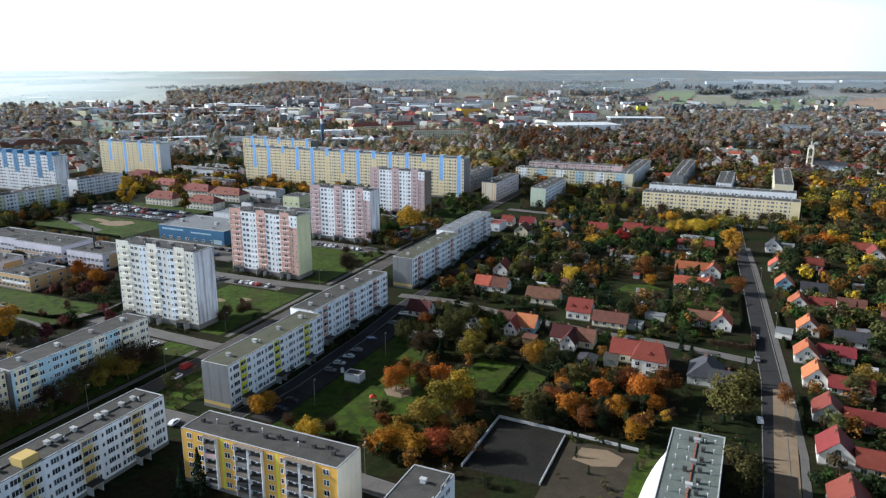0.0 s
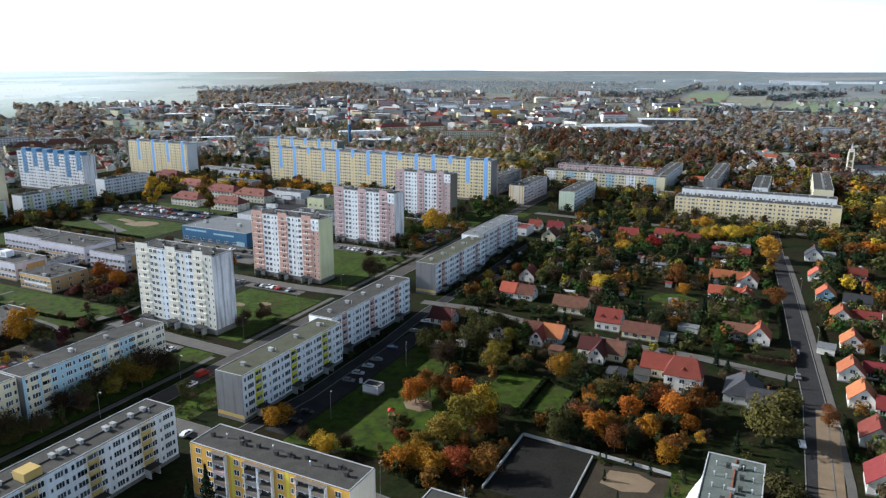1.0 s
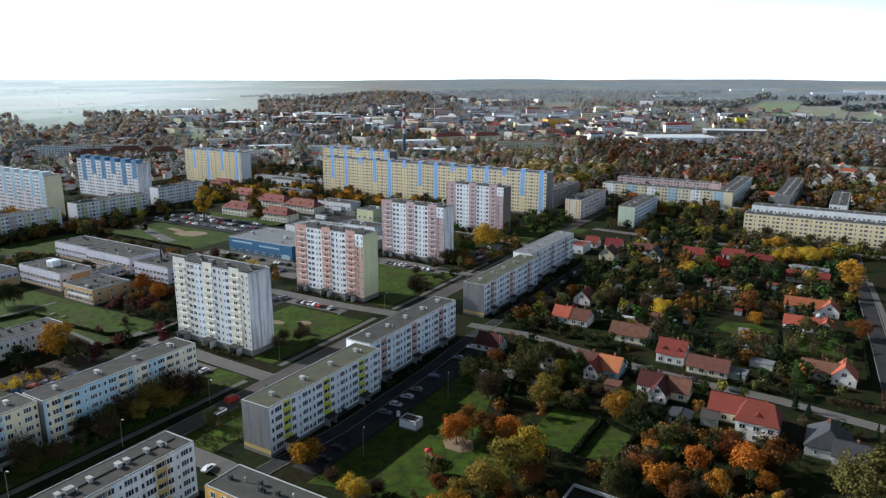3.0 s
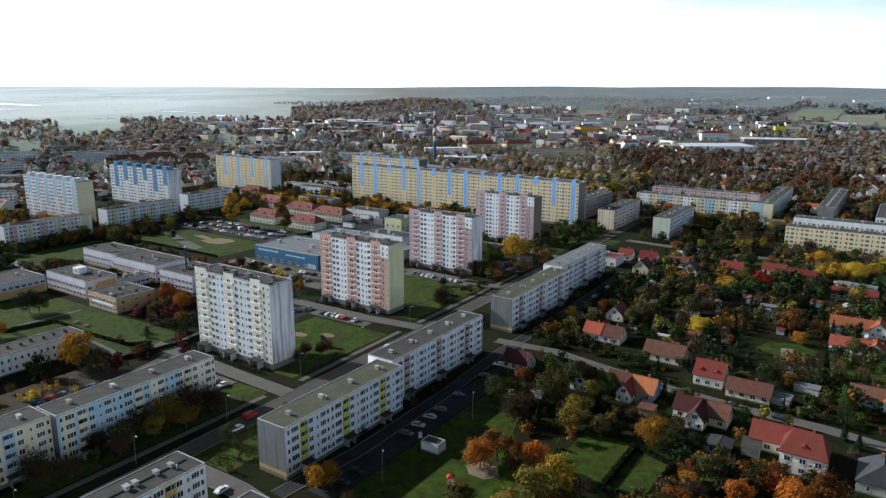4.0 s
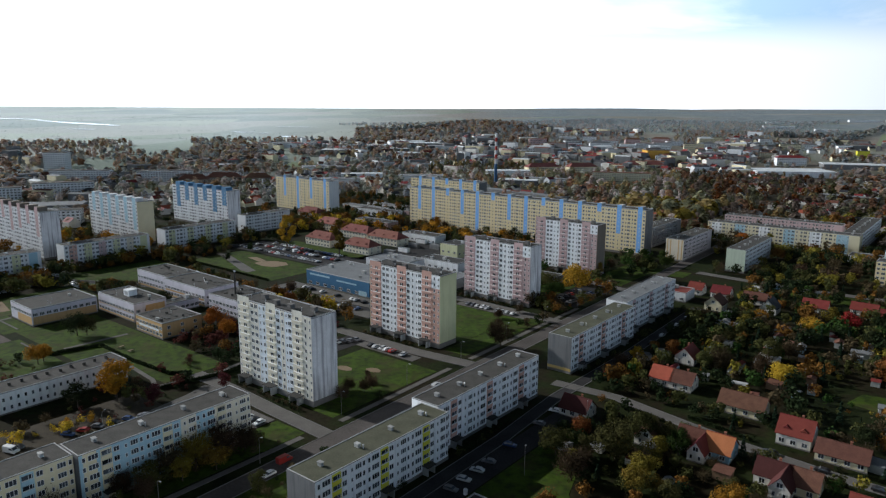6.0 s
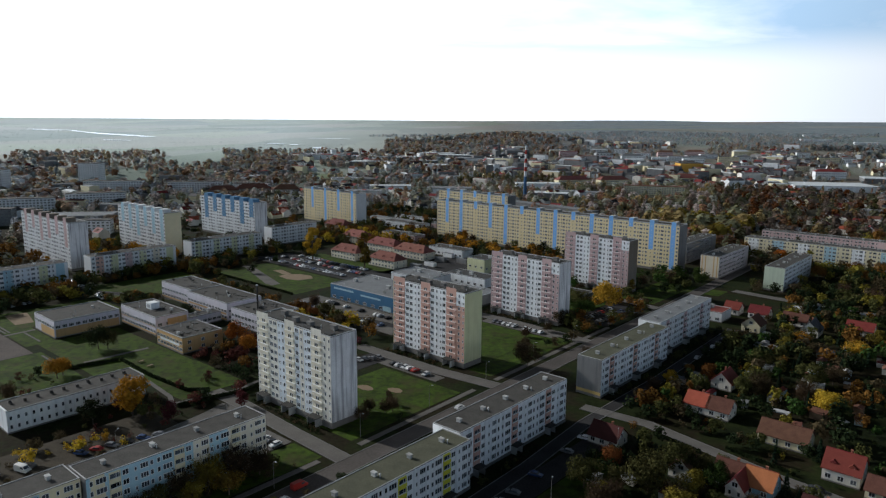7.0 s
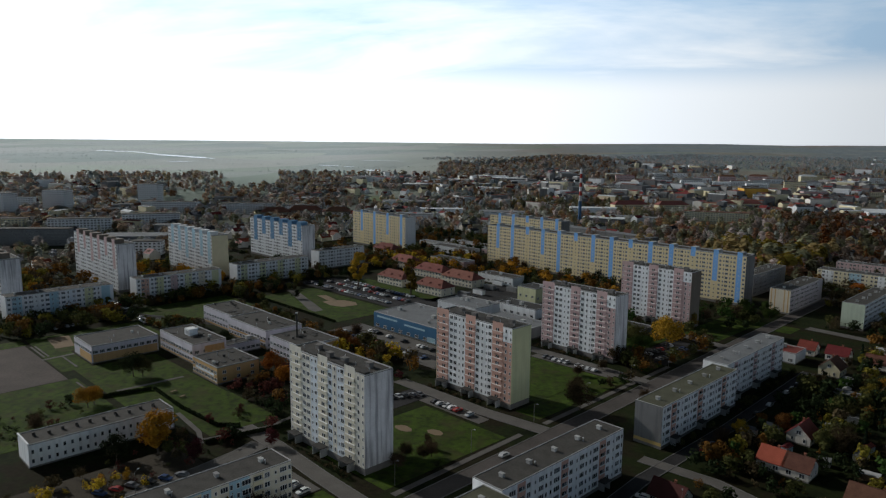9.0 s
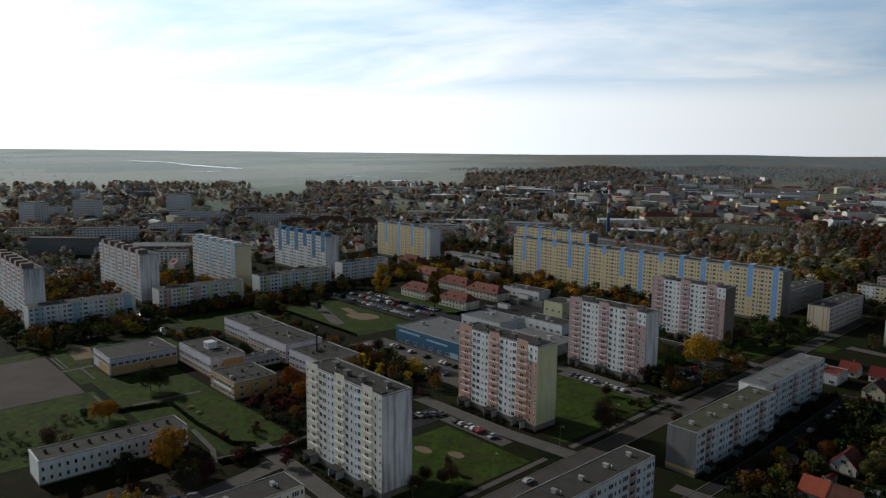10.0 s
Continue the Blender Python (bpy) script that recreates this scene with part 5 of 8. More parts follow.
# ---- houses ----
def house(a, b, L, W, along, wall_h, rise, wall, roof, label, chimney=True, dormer=0, annex=None, group="", turn=0.0, hip=0.0, name="house", floors=1):
    """A gabled (or hipped) house centred at a, b. along: the ridge runs across ('a') or along ('b') the avenue."""
    x, y = town(a, b)
    t = thing(name, x, y, turn=TH + radians(turn) + (math.pi / 2 if along == "b" else 0), label=label, category="house", group=group)
    l2, w2, o = L / 2, W / 2, 0.45
    s = Solid()
    s.box(-l2, -w2, -0.3, l2, w2, wall_h)
    if not hip:
        for sx in (-1, 1):
            x0, x1 = sorted((sx * l2, sx * (l2 - 0.3)))
            k = len(s.v)
            s.v += [(x0, -w2, wall_h), (x0, w2, wall_h), (x0, 0, wall_h + rise), (x1, -w2, wall_h), (x1, w2, wall_h), (x1, 0, wall_h + rise)]
            s.f += [(k, k + 2, k + 1), (k + 3, k + 4, k + 5), (k, k + 3, k + 5, k + 2), (k + 1, k + 2, k + 5, k + 4)]
            s.i += [0] * 4
    part("wall", s.mesh("wall", M[wall]), t)
    part("plinth", Solid().box(-l2 - 0.06, -w2 - 0.06, -0.3, l2 + 0.06, w2 + 0.06, 0.4).mesh("plinth", M["plinth"]), t)
    slope = rise / w2
    for sy in (-1, 1):
        e, zb, zt, th = w2 + o, wall_h - o * slope, wall_h + rise, 0.22
        r = Solid()
        hx = hip
        top0, top1 = -l2 - o + hx, l2 + o - hx
        lo = [(-l2 - o, sy * e, zb), (l2 + o, sy * e, zb), (top1, 0, zt), (top0, 0, zt)]
        if sy > 0:
            lo = [lo[1], lo[0], lo[3], lo[2]]
        up = [(p[0], p[1], p[2] + th) for p in lo]
        r.v += lo + up
        r.f += [(3, 2, 1, 0), (4, 5, 6, 7), (0, 1, 5, 4), (1, 2, 6, 5), (2, 3, 7, 6), (3, 0, 4, 7)]
        r.i += [0] * 6
        part("roof_slope", r.mesh("roof_slope", M[roof]), t)
        if hip:
            hp = Solid()
            sx = sy
            p = [(sx * (l2 + o), -sx * e, zb), (sx * (l2 + o), sx * e, zb), (sx * (l2 + o - hx), 0, zt)]
            hp.v += p + [(q[0], q[1], q[2] + th) for q in p]
            hp.f += [(2, 1, 0), (3, 4, 5), (0, 1, 4, 3), (1, 2, 5, 4), (2, 0, 3, 5)]
            hp.i += [0] * 5
            part("roof_slope", hp.mesh("roof_slope", M[roof]), t)
    if not hip:
        part("ridge", Solid().tube((-l2 - o, 0, wall_h + rise + 0.2), (l2 + o, 0, wall_h + rise + 0.2), 0.14, 0.14, 6).mesh("ridge", M[roof]), t)
    if chimney:
        c = Solid().box(l2 * 0.25 - 0.3, 0.2, wall_h + rise * 0.4, l2 * 0.25 + 0.3, 0.8, wall_h + rise + 0.9).box(l2 * 0.25 - 0.38, 0.12, wall_h + rise + 0.9, l2 * 0.25 + 0.38, 0.88, wall_h + rise + 1.02)
        part("chimney", c.mesh("chimney", M["brick"]), t)
    n = max(2, int(L / 3.2))
    for k in range(floors):
        for j in range(n):
            part("window", WIN["w"], t, at=Matrix.Translation(((j + 0.5) * L / n - l2, -w2, 0.95 + 2.8 * k)))
            part("window", WIN["w"], t, at=Matrix.Translation(((j + 0.5) * L / n - l2, w2, 0.95 + 2.8 * k)) @ Matrix.Rotation(math.pi, 4, "Z"))
        for sx, rz in ((1, math.pi / 2), (-1, -math.pi / 2)):
            for u in (-0.25, 0.25):
                part("window", WIN["n"], t, at=Matrix.Translation((sx * l2, u * W, 0.95 + 2.8 * k)) @ Matrix.Rotation(rz, 4, "Z"))
    if not hip and rise > 2.2:
        for sx, rz in ((1, math.pi / 2), (-1, -math.pi / 2)):
            part("attic_window", WIN["w"], t, at=Matrix.Translation((sx * l2, 0, wall_h + 0.3)) @ Matrix.Rotation(rz, 4, "Z"))
    for j in range(dormer):
        u = (j + 0.5) * L / dormer - l2
        d = Solid().box(-0.9, -w2 * 0.72, wall_h + 0.2, 0.9, -0.2, wall_h + 1.6)
        dm = part("dormer", d.mesh("dormer", M[wall]), t, at=Matrix.Translation((u, 0, 0)))
        g = Solid()
        z0, z1, y0 = wall_h + 1.6, wall_h + 2.4, -w2 * 0.72 - 0.25
        g.v += [(-1.15, y0, z0 - 0.15), (0, y0, z1), (0, -0.1, z1), (-1.15, -0.1, z0 - 0.15), (1.15, y0, z0 - 0.15), (1.15, -0.1, z0 - 0.15)]
        g.f += [(0, 1, 2, 3), (1, 4, 5, 2), (0, 4, 1)]
        g.i += [0] * 3
        part("dormer_roof", g.mesh("dormer_roof", M[roof]), dm)
        part("window", WIN["n"], dm, at=Matrix.Translation((0, -w2 * 0.72, wall_h + 0.25)))
    da, db = (l2, w2) if along == "a" else (w2, l2)
    clear(a - da, b - db, a + da, b + db, 1.5)
    return t


WORDS = {"tile_orange": "bright orange", "tile_red": "red", "tile_brown": "weathered brown", "tile_dark": "dark grey", "tile_maroon": "dark maroon"}


def row(items, group):
    """Houses of one street: (a, b, length, width, ridge, wall height, rise, wall, roof)."""
    for a, b, L, W, al, wh, rs, wall, roof in items:
        tone = {"house_white": "white", "house_blue": "blue", "house_grey": "grey", "cream": "cream"}[wall]
        house(a, b, L, W, al, wh, rs, wall, roof, "%s house with a %s tile roof among gardens" % (tone, WORDS[roof]), group=group, chimney=L > 7)


V, VB, VG, VC = "house_white", "house_blue", "house_grey", "cream"
TO, TR, TB, TD = "tile_orange", "tile_red", "tile_brown", "tile_dark"
row([(-115, 309, 8, 8.5, "a", 3.2, 3.4, V, TO), (-107, 309, 8, 8.5, "a", 3.2, 3.4, V, TB), (-83, 301, 15, 9, "a", 3.2, 3.6, VC, TB),
     (-49, 283, 14, 8, "a", 2.8, 3.0, VC, TB), (-127, 262, 10, 8, "a", 3.0, 3.5, V, "tile_maroon"), (-99, 258, 8, 7.5, "b", 3.0, 3.4, V, TB),
     (-116, 338, 9, 8, "b", 3.2, 3.8, V, TR)], "houses on the pale street")
house(-63, 288, 10, 10, "a", 4.0, 4.2, V, TR, "white house with red roof and two dormers", dormer=2, group="houses on the pale street")
house(-87, 263, 9, 8, "a", 3.2, 3.6, V, TB, "white house with a weathered brown roof", group="houses on the pale street")
house(-79, 263, 8, 9, "a", 3.2, 3.8, VB, TO, "pale blue house with bright orange tile roof", group="houses on the pale street")
house(-83.5, 258, 8, 5, "b", 3.2, 3.2, V, TR, "white gabled house wing with red roof", chimney=False, group="houses on the pale street")
house(-62, 257, 9, 8.5, "a", 3.2, 3.4, V, "tile_maroon", "white house with a dark maroon tiled roof", group="houses on the pale street")
house(-54, 257, 8, 8.5, "a", 3.2, 3.4, VC, TB, "cream house with a weathered brown roof", group="houses on the pale street")
house(-58.5, 252, 9, 5.5, "b", 3.4, 3.2, V, "tile_maroon", "white gabled house wing with dark maroon roof", chimney=False, group="houses on the pale street")
house(-34, 250, 16, 9, "a", 3.6, 3.8, VC, TR, "cream house with long red tile roof", group="houses on the pale street")
house(-27, 241.5, 11.5, 10.5, "a", 6.4, 4.6, V, TR, "tall white house with red hipped roof and dormer", dormer=1, floors=2, hip=2.6, group="houses on the pale street")
house(-49, 239, 7, 6, "b", 2.4, 0.4, VG, TD, "flat grey shed in a garden", chimney=False, name="shed")
row([(-133, 426, 10, 9, "b", 4.0, 4.0, VC, TB), (-109, 438, 10, 8, "b", 3.4, 4.2, V, TD), (-138, 452, 10, 8, "a", 3.4, 3.4, V, TR),
     (-152, 452, 8, 8, "a", 3.4, 3.2, V, TR), (-120, 452, 12, 8, "a", 3.0, 3.0, V, TB), (-91, 456, 12, 8, "a", 3.2, 3.2, V, TR),
     (-70, 466, 12, 8, "a", 3.0, 3.0, V, TR), (-55, 459, 14, 8, "a", 3.0, 3.0, VG, TR), (-28, 434, 20, 9, "a", 3.0, 2.6, VG, TR)], "houses by the cross street")
row([(-25, 380, 17, 8, "a", 3.0, 3.0, V, TO), (-15, 378, 9, 8, "b", 3.2, 3.8, V, TO), (-22, 352, 18, 7.5, "a", 2.8, 2.8, V, TO),
     (-15, 352, 9, 7, "b", 2.8, 3.2, V, TO), (-14, 300, 12, 8, "a", 3.0, 3.0, VG, TB), (-6.5, 299, 9, 8, "b", 3.2, 4.0, V, TO),
     (-2.5, 238, 9, 7, "a", 3.0, 3.2, VG, TD)], "houses on the garden street")
house(-8.5, 243, 13, 11, "b", 3.4, 4.4, VG, TD, "grey house with a dark hipped tile roof", hip=3.2, group="houses on the garden street")
row([(24, 276, 9, 8, "b", 3.2, 3.8, V, TO), (34, 281, 12, 7, "a", 2.8, 2.6, V, TR), (26, 255, 9.5, 8, "b", 3.2, 4.0, V, TO),
     (36, 251, 13, 7, "a", 2.8, 2.8, V, TR), (28, 229, 9, 8.5, "b", 3.0, 3.8, VG, TR), (38, 226, 12, 7, "a", 2.8, 2.8, VG, TR),
     (28, 203, 10, 9, "b", 3.4, 4.2, V, TR), (39, 200, 13, 8, "a", 3.0, 3.0, V, TR), (29, 177, 10, 9, "b", 3.4, 4.2, V, TR),
     (40, 174, 12, 8, "a", 3.0, 3.0, V, TR)], "houses along the dug-up street")
row([(18.5, 370, 9, 8, "b", 3.2, 3.8, VB, TO), (23.5, 339, 9, 8, "b", 3.2, 3.8, V, TO), (33, 342, 10, 7, "a", 2.8, 2.6, V, TR),
     (26, 307, 9, 8, "b", 3.2, 3.8, V, TO), (45, 346, 11, 7, "a", 2.8, 2.6, V, TB), (41, 300, 12, 8, "a", 2.8, 2.6, V, TD),
     (15.5, 404, 9, 8, "b", 3.2, 3.6, V, TO), (14.5, 448, 10, 9, "b", 3.4, 4.2, V, TD)], "houses along the garden street's far side")
row([(33, 416, 10, 8, "a", 3.0, 2.6, V, TR), (31, 366, 11, 8, "a", 3.0, 2.6, VG, TD), (66, 449, 12, 9, "b", 4.0, 4.0, V, TR),
     (62, 462, 12, 8, "a", 3.4, 3.2, V, TR), (60, 330, 11, 8, "a", 3.2, 3.2, V, TB), (64, 285, 11, 8, "b", 3.2, 3.6, V, TR),
     (66, 240, 11, 8, "a", 3.2, 3.2, V, TR), (70, 205, 11, 8, "b", 3.2, 3.6, V, TO)], "houses behind the garden street")
for a, b, L in ((-381, 410, 26), (-423, 411, 27), (-389, 446, 31), (-424, 450, 30), (-532, 494, 26), (-470, 462, 26)):
    house(a, b, L, 13, "a", 6.0, 4.4, "ivory", "tile_faded", "pale two-storey house with a faded terracotta hipped roof and small dormers", dormer=3, floors=2, hip=5.0, group="hipped red-roofed houses")
# sheds and greenhouses in the gardens
for k, (a, b, w, d, hgt, m, rf) in enumerate(((-40, 283, 8, 4, 2.6, "house_grey", "roof_light"), (-36, 322, 3, 3, 2.4, "pink", "tile_red"), (-44, 330, 4, 3, 2.4, "house_white", "roof_light"), (17, 298, 6, 5, 2.6, "house_white", "roof_light"),
                                              (22, 455, 7, 5, 3.0, "house_white", "roof_light"), (-95, 405, 7, 5, 2.6, "house_grey", "tile_dark"), (-28, 446, 18, 6, 4.5, "house_white", "roof_light"), (-108, 370, 6, 4, 2.5, "house_white", "roof_light"),
                                              (-60, 390, 8, 3, 2.4, "house_grey", "roof_light"), (-80, 330, 5, 4, 2.4, "wood", "tile_brown"), (-118, 395, 9, 4, 2.6, "house_grey", "roof_light"), (-90, 350, 5, 4, 2.4, "wood", "roof_light"),
                                              (-33, 298, 8, 3, 2.3, "house_grey", "roof_light"), (-74, 250, 5, 4, 2.5, "wood", "tile_brown"), (-41, 243, 5, 6, 2.5, "house_grey", "roof"), (45, 228, 6, 4, 2.6, "house_white", "roof_light"))):
    x, y = town(a, b)
    t = thing("shed", x, y, turn=TH + 0.1 * (k % 3 - 1), label="small garden shed with a sloping roof", category="shed", group="garden sheds")
    s = Solid().box(-w / 2, -d / 2, -0.2, w / 2, d / 2, hgt)
    part("wall", s.mesh("wall", M[m]), t)
    r = Solid()
    r.v += [(-w / 2 - .25, -d / 2 - .3, hgt), (w / 2 + .25, -d / 2 - .3, hgt), (w / 2 + .25, d / 2 + .3, hgt + .5), (-w / 2 - .25, d / 2 + .3, hgt + .5)]
    r.v += [(p[0], p[1], p[2] + 0.12) for p in r.v[:4]]
    r.f += [(3, 2, 1, 0), (4, 5, 6, 7), (0, 1, 5, 4), (1, 2, 6, 5), (2, 3, 7, 6), (3, 0, 4, 7)]
    r.i += [0] * 6
    part("roof", r.mesh("roof", M[rf]), t)
    clear(a - w / 2, b - d / 2, a + w / 2, b + d / 2, 0.5)


def garden_shed(a, b, w, d, hgt, m, rf, turn):
    x, y = town(a, b)
    t = thing("shed", x, y, turn=TH + turn, label="small garden hut with a low roof", category="shed", group="garden sheds")
    part("wall", Solid().box(-w / 2, -d / 2, -0.2, w / 2, d / 2, hgt).mesh("wall", M[m]), t)
    r = Solid()
    r.v += [(-w / 2 - .2, -d / 2 - .2, hgt - .1), (w / 2 + .2, -d / 2 - .2, hgt - .1), (w / 2 + .2, 0, hgt + d * .22), (-w / 2 - .2, 0, hgt + d * .22), (w / 2 + .2, d / 2 + .2, hgt - .1), (-w / 2 - .2, d / 2 + .2, hgt - .1)]
    r.f += [(0, 1, 2, 3), (3, 2, 4, 5), (0, 3, 5), (1, 4, 2), (5, 4, 1, 0)]
    r.i += [0] * 5
    part("roof", r.mesh("roof", M[rf]), t)
    clear(a - w / 2, b - d / 2, a + w / 2, b + d / 2, 0.3)


def is_free(a, b, pad):
    return all(not (a0 - pad < a < a1 + pad and b0 - pad < b < b1 + pad) for a0, b0, a1, b1 in KEEP_OUT)


rs = random.Random(33)
for a0, b0, a1, b1, count in ((-132, 312, -8, 425, 60), (-118, 232, -30, 256, 10), (22, 180, 95, 470, 36), (-130, 440, -10, 495, 12)):
    made = 0
    while made < count:
        a, b = rs.uniform(a0, a1), rs.uniform(b0, b1)
        made += 1
        if is_free(a, b, 3.0):
            garden_shed(a, b, rs.uniform(2.5, 6), rs.uniform(2.2, 4), rs.uniform(1.9, 2.6), rs.choice(("wood", "house_grey", "house_white", "house_white", "pale_blue")), rs.choice(("roof_light", "roof_light", "tile_brown", "tile_red", "parapet", "parapet")), rs.choice((0, math.pi / 2)) + rs.uniform(-.15, .15))


# the school's chimney pole and the white plant box on its roof
x, y = town(-324, 262)
t = thing("flue_pole", x, y, turn=TH, label="thin dark steel flue beside the school", category="chimney")
part("pole", Solid().tube((0, 0, 0), (0, 0, 21), 0.5, 0.38, 10).mesh("pole", M["dark"]), t)
part("collar", Solid().tube((0, 0, 20.6), (0, 0, 21.2), 0.6, 0.6, 10).mesh("collar", M["metal"]), t)
x, y = town(-362, 226)
t = thing("plant_box", x, y, 9.12, TH, label="white air plant box on the school roof", category="air plant")
part("housing", Solid().box(-2.6, -2.2, 0, 2.6, 2.2, 3.2, bevel=0.12).mesh("housing", M["white"]), t)
part("grille", Solid().box(-1.6, -2.26, 0.6, 1.6, -2.2, 2.4).mesh("grille", M["metal"]), t)


# ---- the school ground: paths, sand, tables; the playground behind the blocks ----
road("pavement", [(-331, 179), (-330, 207)], 2.0, 0.11, M["pave"], "concrete school path", category="pavement")
road("pavement", [(-397, 168.5), (-398, 183)], 2.0, 0.11, M["pave"], "concrete school path", category="pavement")
road("pavement", [(-242, 177), (-248, 195)], 1.8, 0.11, M["pave"], "concrete footpath to the tower", category="pavement")
sheet("sandpit", [(-435, 181), (-434, 191.5), (-412, 187.5), (-413, 179)], 0.11, M["sand"], "square sandy jumping pit", "sandpit")
for a0, a1, b in ((-424, -401, 170.4), (-424, -401, 172.2), (-397, -376, 177), (-354, -343, 170)):
    sheet("path", [(a0, b), (a1, b), (a1, b + 0.9), (a0, b + 0.9)], 0.12, M["pave"], "narrow pale running strip in the grass", "path")


def picnic_table(a, b):
    x, y = town(a, b)
    t = thing("picnic_table", x, y, 0.08, TH + 0.2, label="pale wooden table with benches on the lawn", category="table", group="tables in the school garden")
    part("tabletop", Solid().box(-0.5, -1.2, 0.70, 0.5, 1.2, 0.76).mesh("tabletop", M["sand"]), t)
    for sx in (-0.9, 0.9):
        part("bench", Solid().box(sx - .15, -1.2, 0.42, sx + .15, 1.2, 0.47).mesh("bench", M["sand"]), t)
    for sy in (-0.9, 0.9):
        part("trestle", Solid().box(-1.0, sy - .05, 0.34, 1.0, sy + .05, 0.42).box(-.5, sy - .05, 0, -.4, sy + .05, 0.7).box(.4, sy - .05, 0, .5, sy + .05, 0.7).mesh("trestle", M["wood"]), t)


picnic_table(-313.5, 195.5)
picnic_table(-305.5, 195.5)


def play_frame(a, b):
    x, y = town(a, b)
    t = thing("play_frame", x, y, 0.05, TH + 0.6, label="red playground climbing frame with a slide", category="playground")
    red = mat("red_play_paint", (0.42, 0.05, 0.03), 0.6, 0.15, 1.0, 6.0)
    for px in (-0.8, 0.8):
        for py in (-0.8, 0.8):
            part("post", Solid().tube((px, py, 0), (px, py, 2.7), 0.07, 0.07, 8).mesh("post", M["wood"]), t)
    part("deck", Solid().box(-0.9, -0.9, 1.2, 0.9, 0.9, 1.3).mesh("deck", M["wood"]), t)
    r = Solid()
    r.v += [(-1.1, -1.1, 2.6), (1.1, -1.1, 2.6), (1.1, 1.1, 2.6), (-1.1, 1.1, 2.6), (0, 0, 3.5)]
    r.f += [(0, 1, 4), (1, 2, 4), (2, 3, 4), (3, 0, 4), (3, 2, 1, 0)]
    r.i += [0] * 5
    part("roof", r.mesh("roof", red), t)
    s = Solid()
    s.v += [(0.9, -0.4, 1.3), (0.9, 0.4, 1.3), (3.8, 0.4, 0.25), (3.8, -0.4, 0.25), (0.9, -0.4, 1.2), (0.9, 0.4, 1.2), (3.8, 0.4, 0.15), (3.8, -0.4, 0.15)]
    s.f += [(0, 3, 2, 1), (4, 5, 6, 7), (0, 4, 7, 3), (1, 2, 6, 5), (3, 7, 6, 2), (0, 1, 5, 4)]
    s.i += [0] * 6
    part("slide", s.mesh("slide", red), t)


play_frame(-104, 179)
x, y = town(-126, 196)
t = thing("water_butt", x, y, 0.06, TH, label="white round plastic butt beside the substation", category="barrel")
part("drum", Solid().tube((0, 0, 0), (0, 0, 1.5), 0.6, 0.6, 16).mesh("drum", M["white"]), t)
part("lid", Solid().tube((0, 0, 1.5), (0, 0, 1.62), 0.64, 0.5, 16).mesh("lid", M["white2"]), t)


# ---- trees ----
def leaf_mat(name, rgb, thin=0.22, spread=0.36):
    m = mat(name, rgb, 0.9, 0.35, 0.5, 3.0, spec=0.04, per_object=0.30, hue=0.018)
    nt = m.node_tree
    n, l = nt.nodes.new, nt.links.new
    b = nt.nodes["Principled BSDF"]
    src = b.inputs["Base Color"].links[0].from_socket
    isl = n("ShaderNodeNewGeometry")
    vr = n("ShaderNodeMapRange")
    vr.inputs["To Min"].default_value, vr.inputs["To Max"].default_value = 1 - spread, 1 + spread
    l(isl.outputs["Random Per Island"], vr.inputs["Value"])
    h2 = n("ShaderNodeHueSaturation")
    l(src, h2.inputs["Color"]); l(vr.outputs[0], h2.inputs["Value"]); l(h2.outputs[0], b.inputs["Base Color"])
    tr = n("ShaderNodeBsdfTranslucent")
    l(h2.outputs[0], tr.inputs["Color"])
    mix = n("ShaderNodeMixShader"); mix.inputs[0].default_value = thin
    l(b.outputs[0], mix.inputs[1]); l(tr.outputs[0], mix.inputs[2])
    l(mix.outputs[0], nt.nodes["Material Output"].inputs["Surface"])
    return m


LEAF = {
    "orange": leaf_mat("orange_leaves", (0.32, 0.130, 0.016)), "gold": leaf_mat("golden_leaves", (0.37, 0.225, 0.024)),
    "yellow": leaf_mat("yellow_green_leaves", (0.165, 0.125, 0.022)), "olive": leaf_mat("olive_leaves", (0.062, 0.060, 0.020)),
    "brown": leaf_mat("brown_leaves", (0.064, 0.045, 0.026)), "rust": leaf_mat("rusty_leaves", (0.135, 0.055, 0.016)),
    "red": leaf_mat("crimson_leaves", (0.22, 0.040, 0.022)), "maroon": leaf_mat("maroon_leaves", (0.085, 0.024, 0.024)),
    "green": leaf_mat("green_leaves", (0.036, 0.058, 0.014)), "dark": leaf_mat("dark_green_leaves", (0.020, 0.027, 0.011)),
    "willow": leaf_mat("willow_leaves", (0.115, 0.100, 0.030)), "conifer": leaf_mat("conifer_needles", (0.014, 0.023, 0.013)),
}
LEAF_WORDS = {"orange": "orange autumn", "gold": "golden yellow autumn", "yellow": "yellow-green", "olive": "olive green", "brown": "thin brown", "rust": "rust-brown autumn",
              "red": "crimson autumn", "maroon": "dark maroon", "green": "green", "dark": "dark green", "conifer": "dark needled", "willow": "fading olive-yellow"}


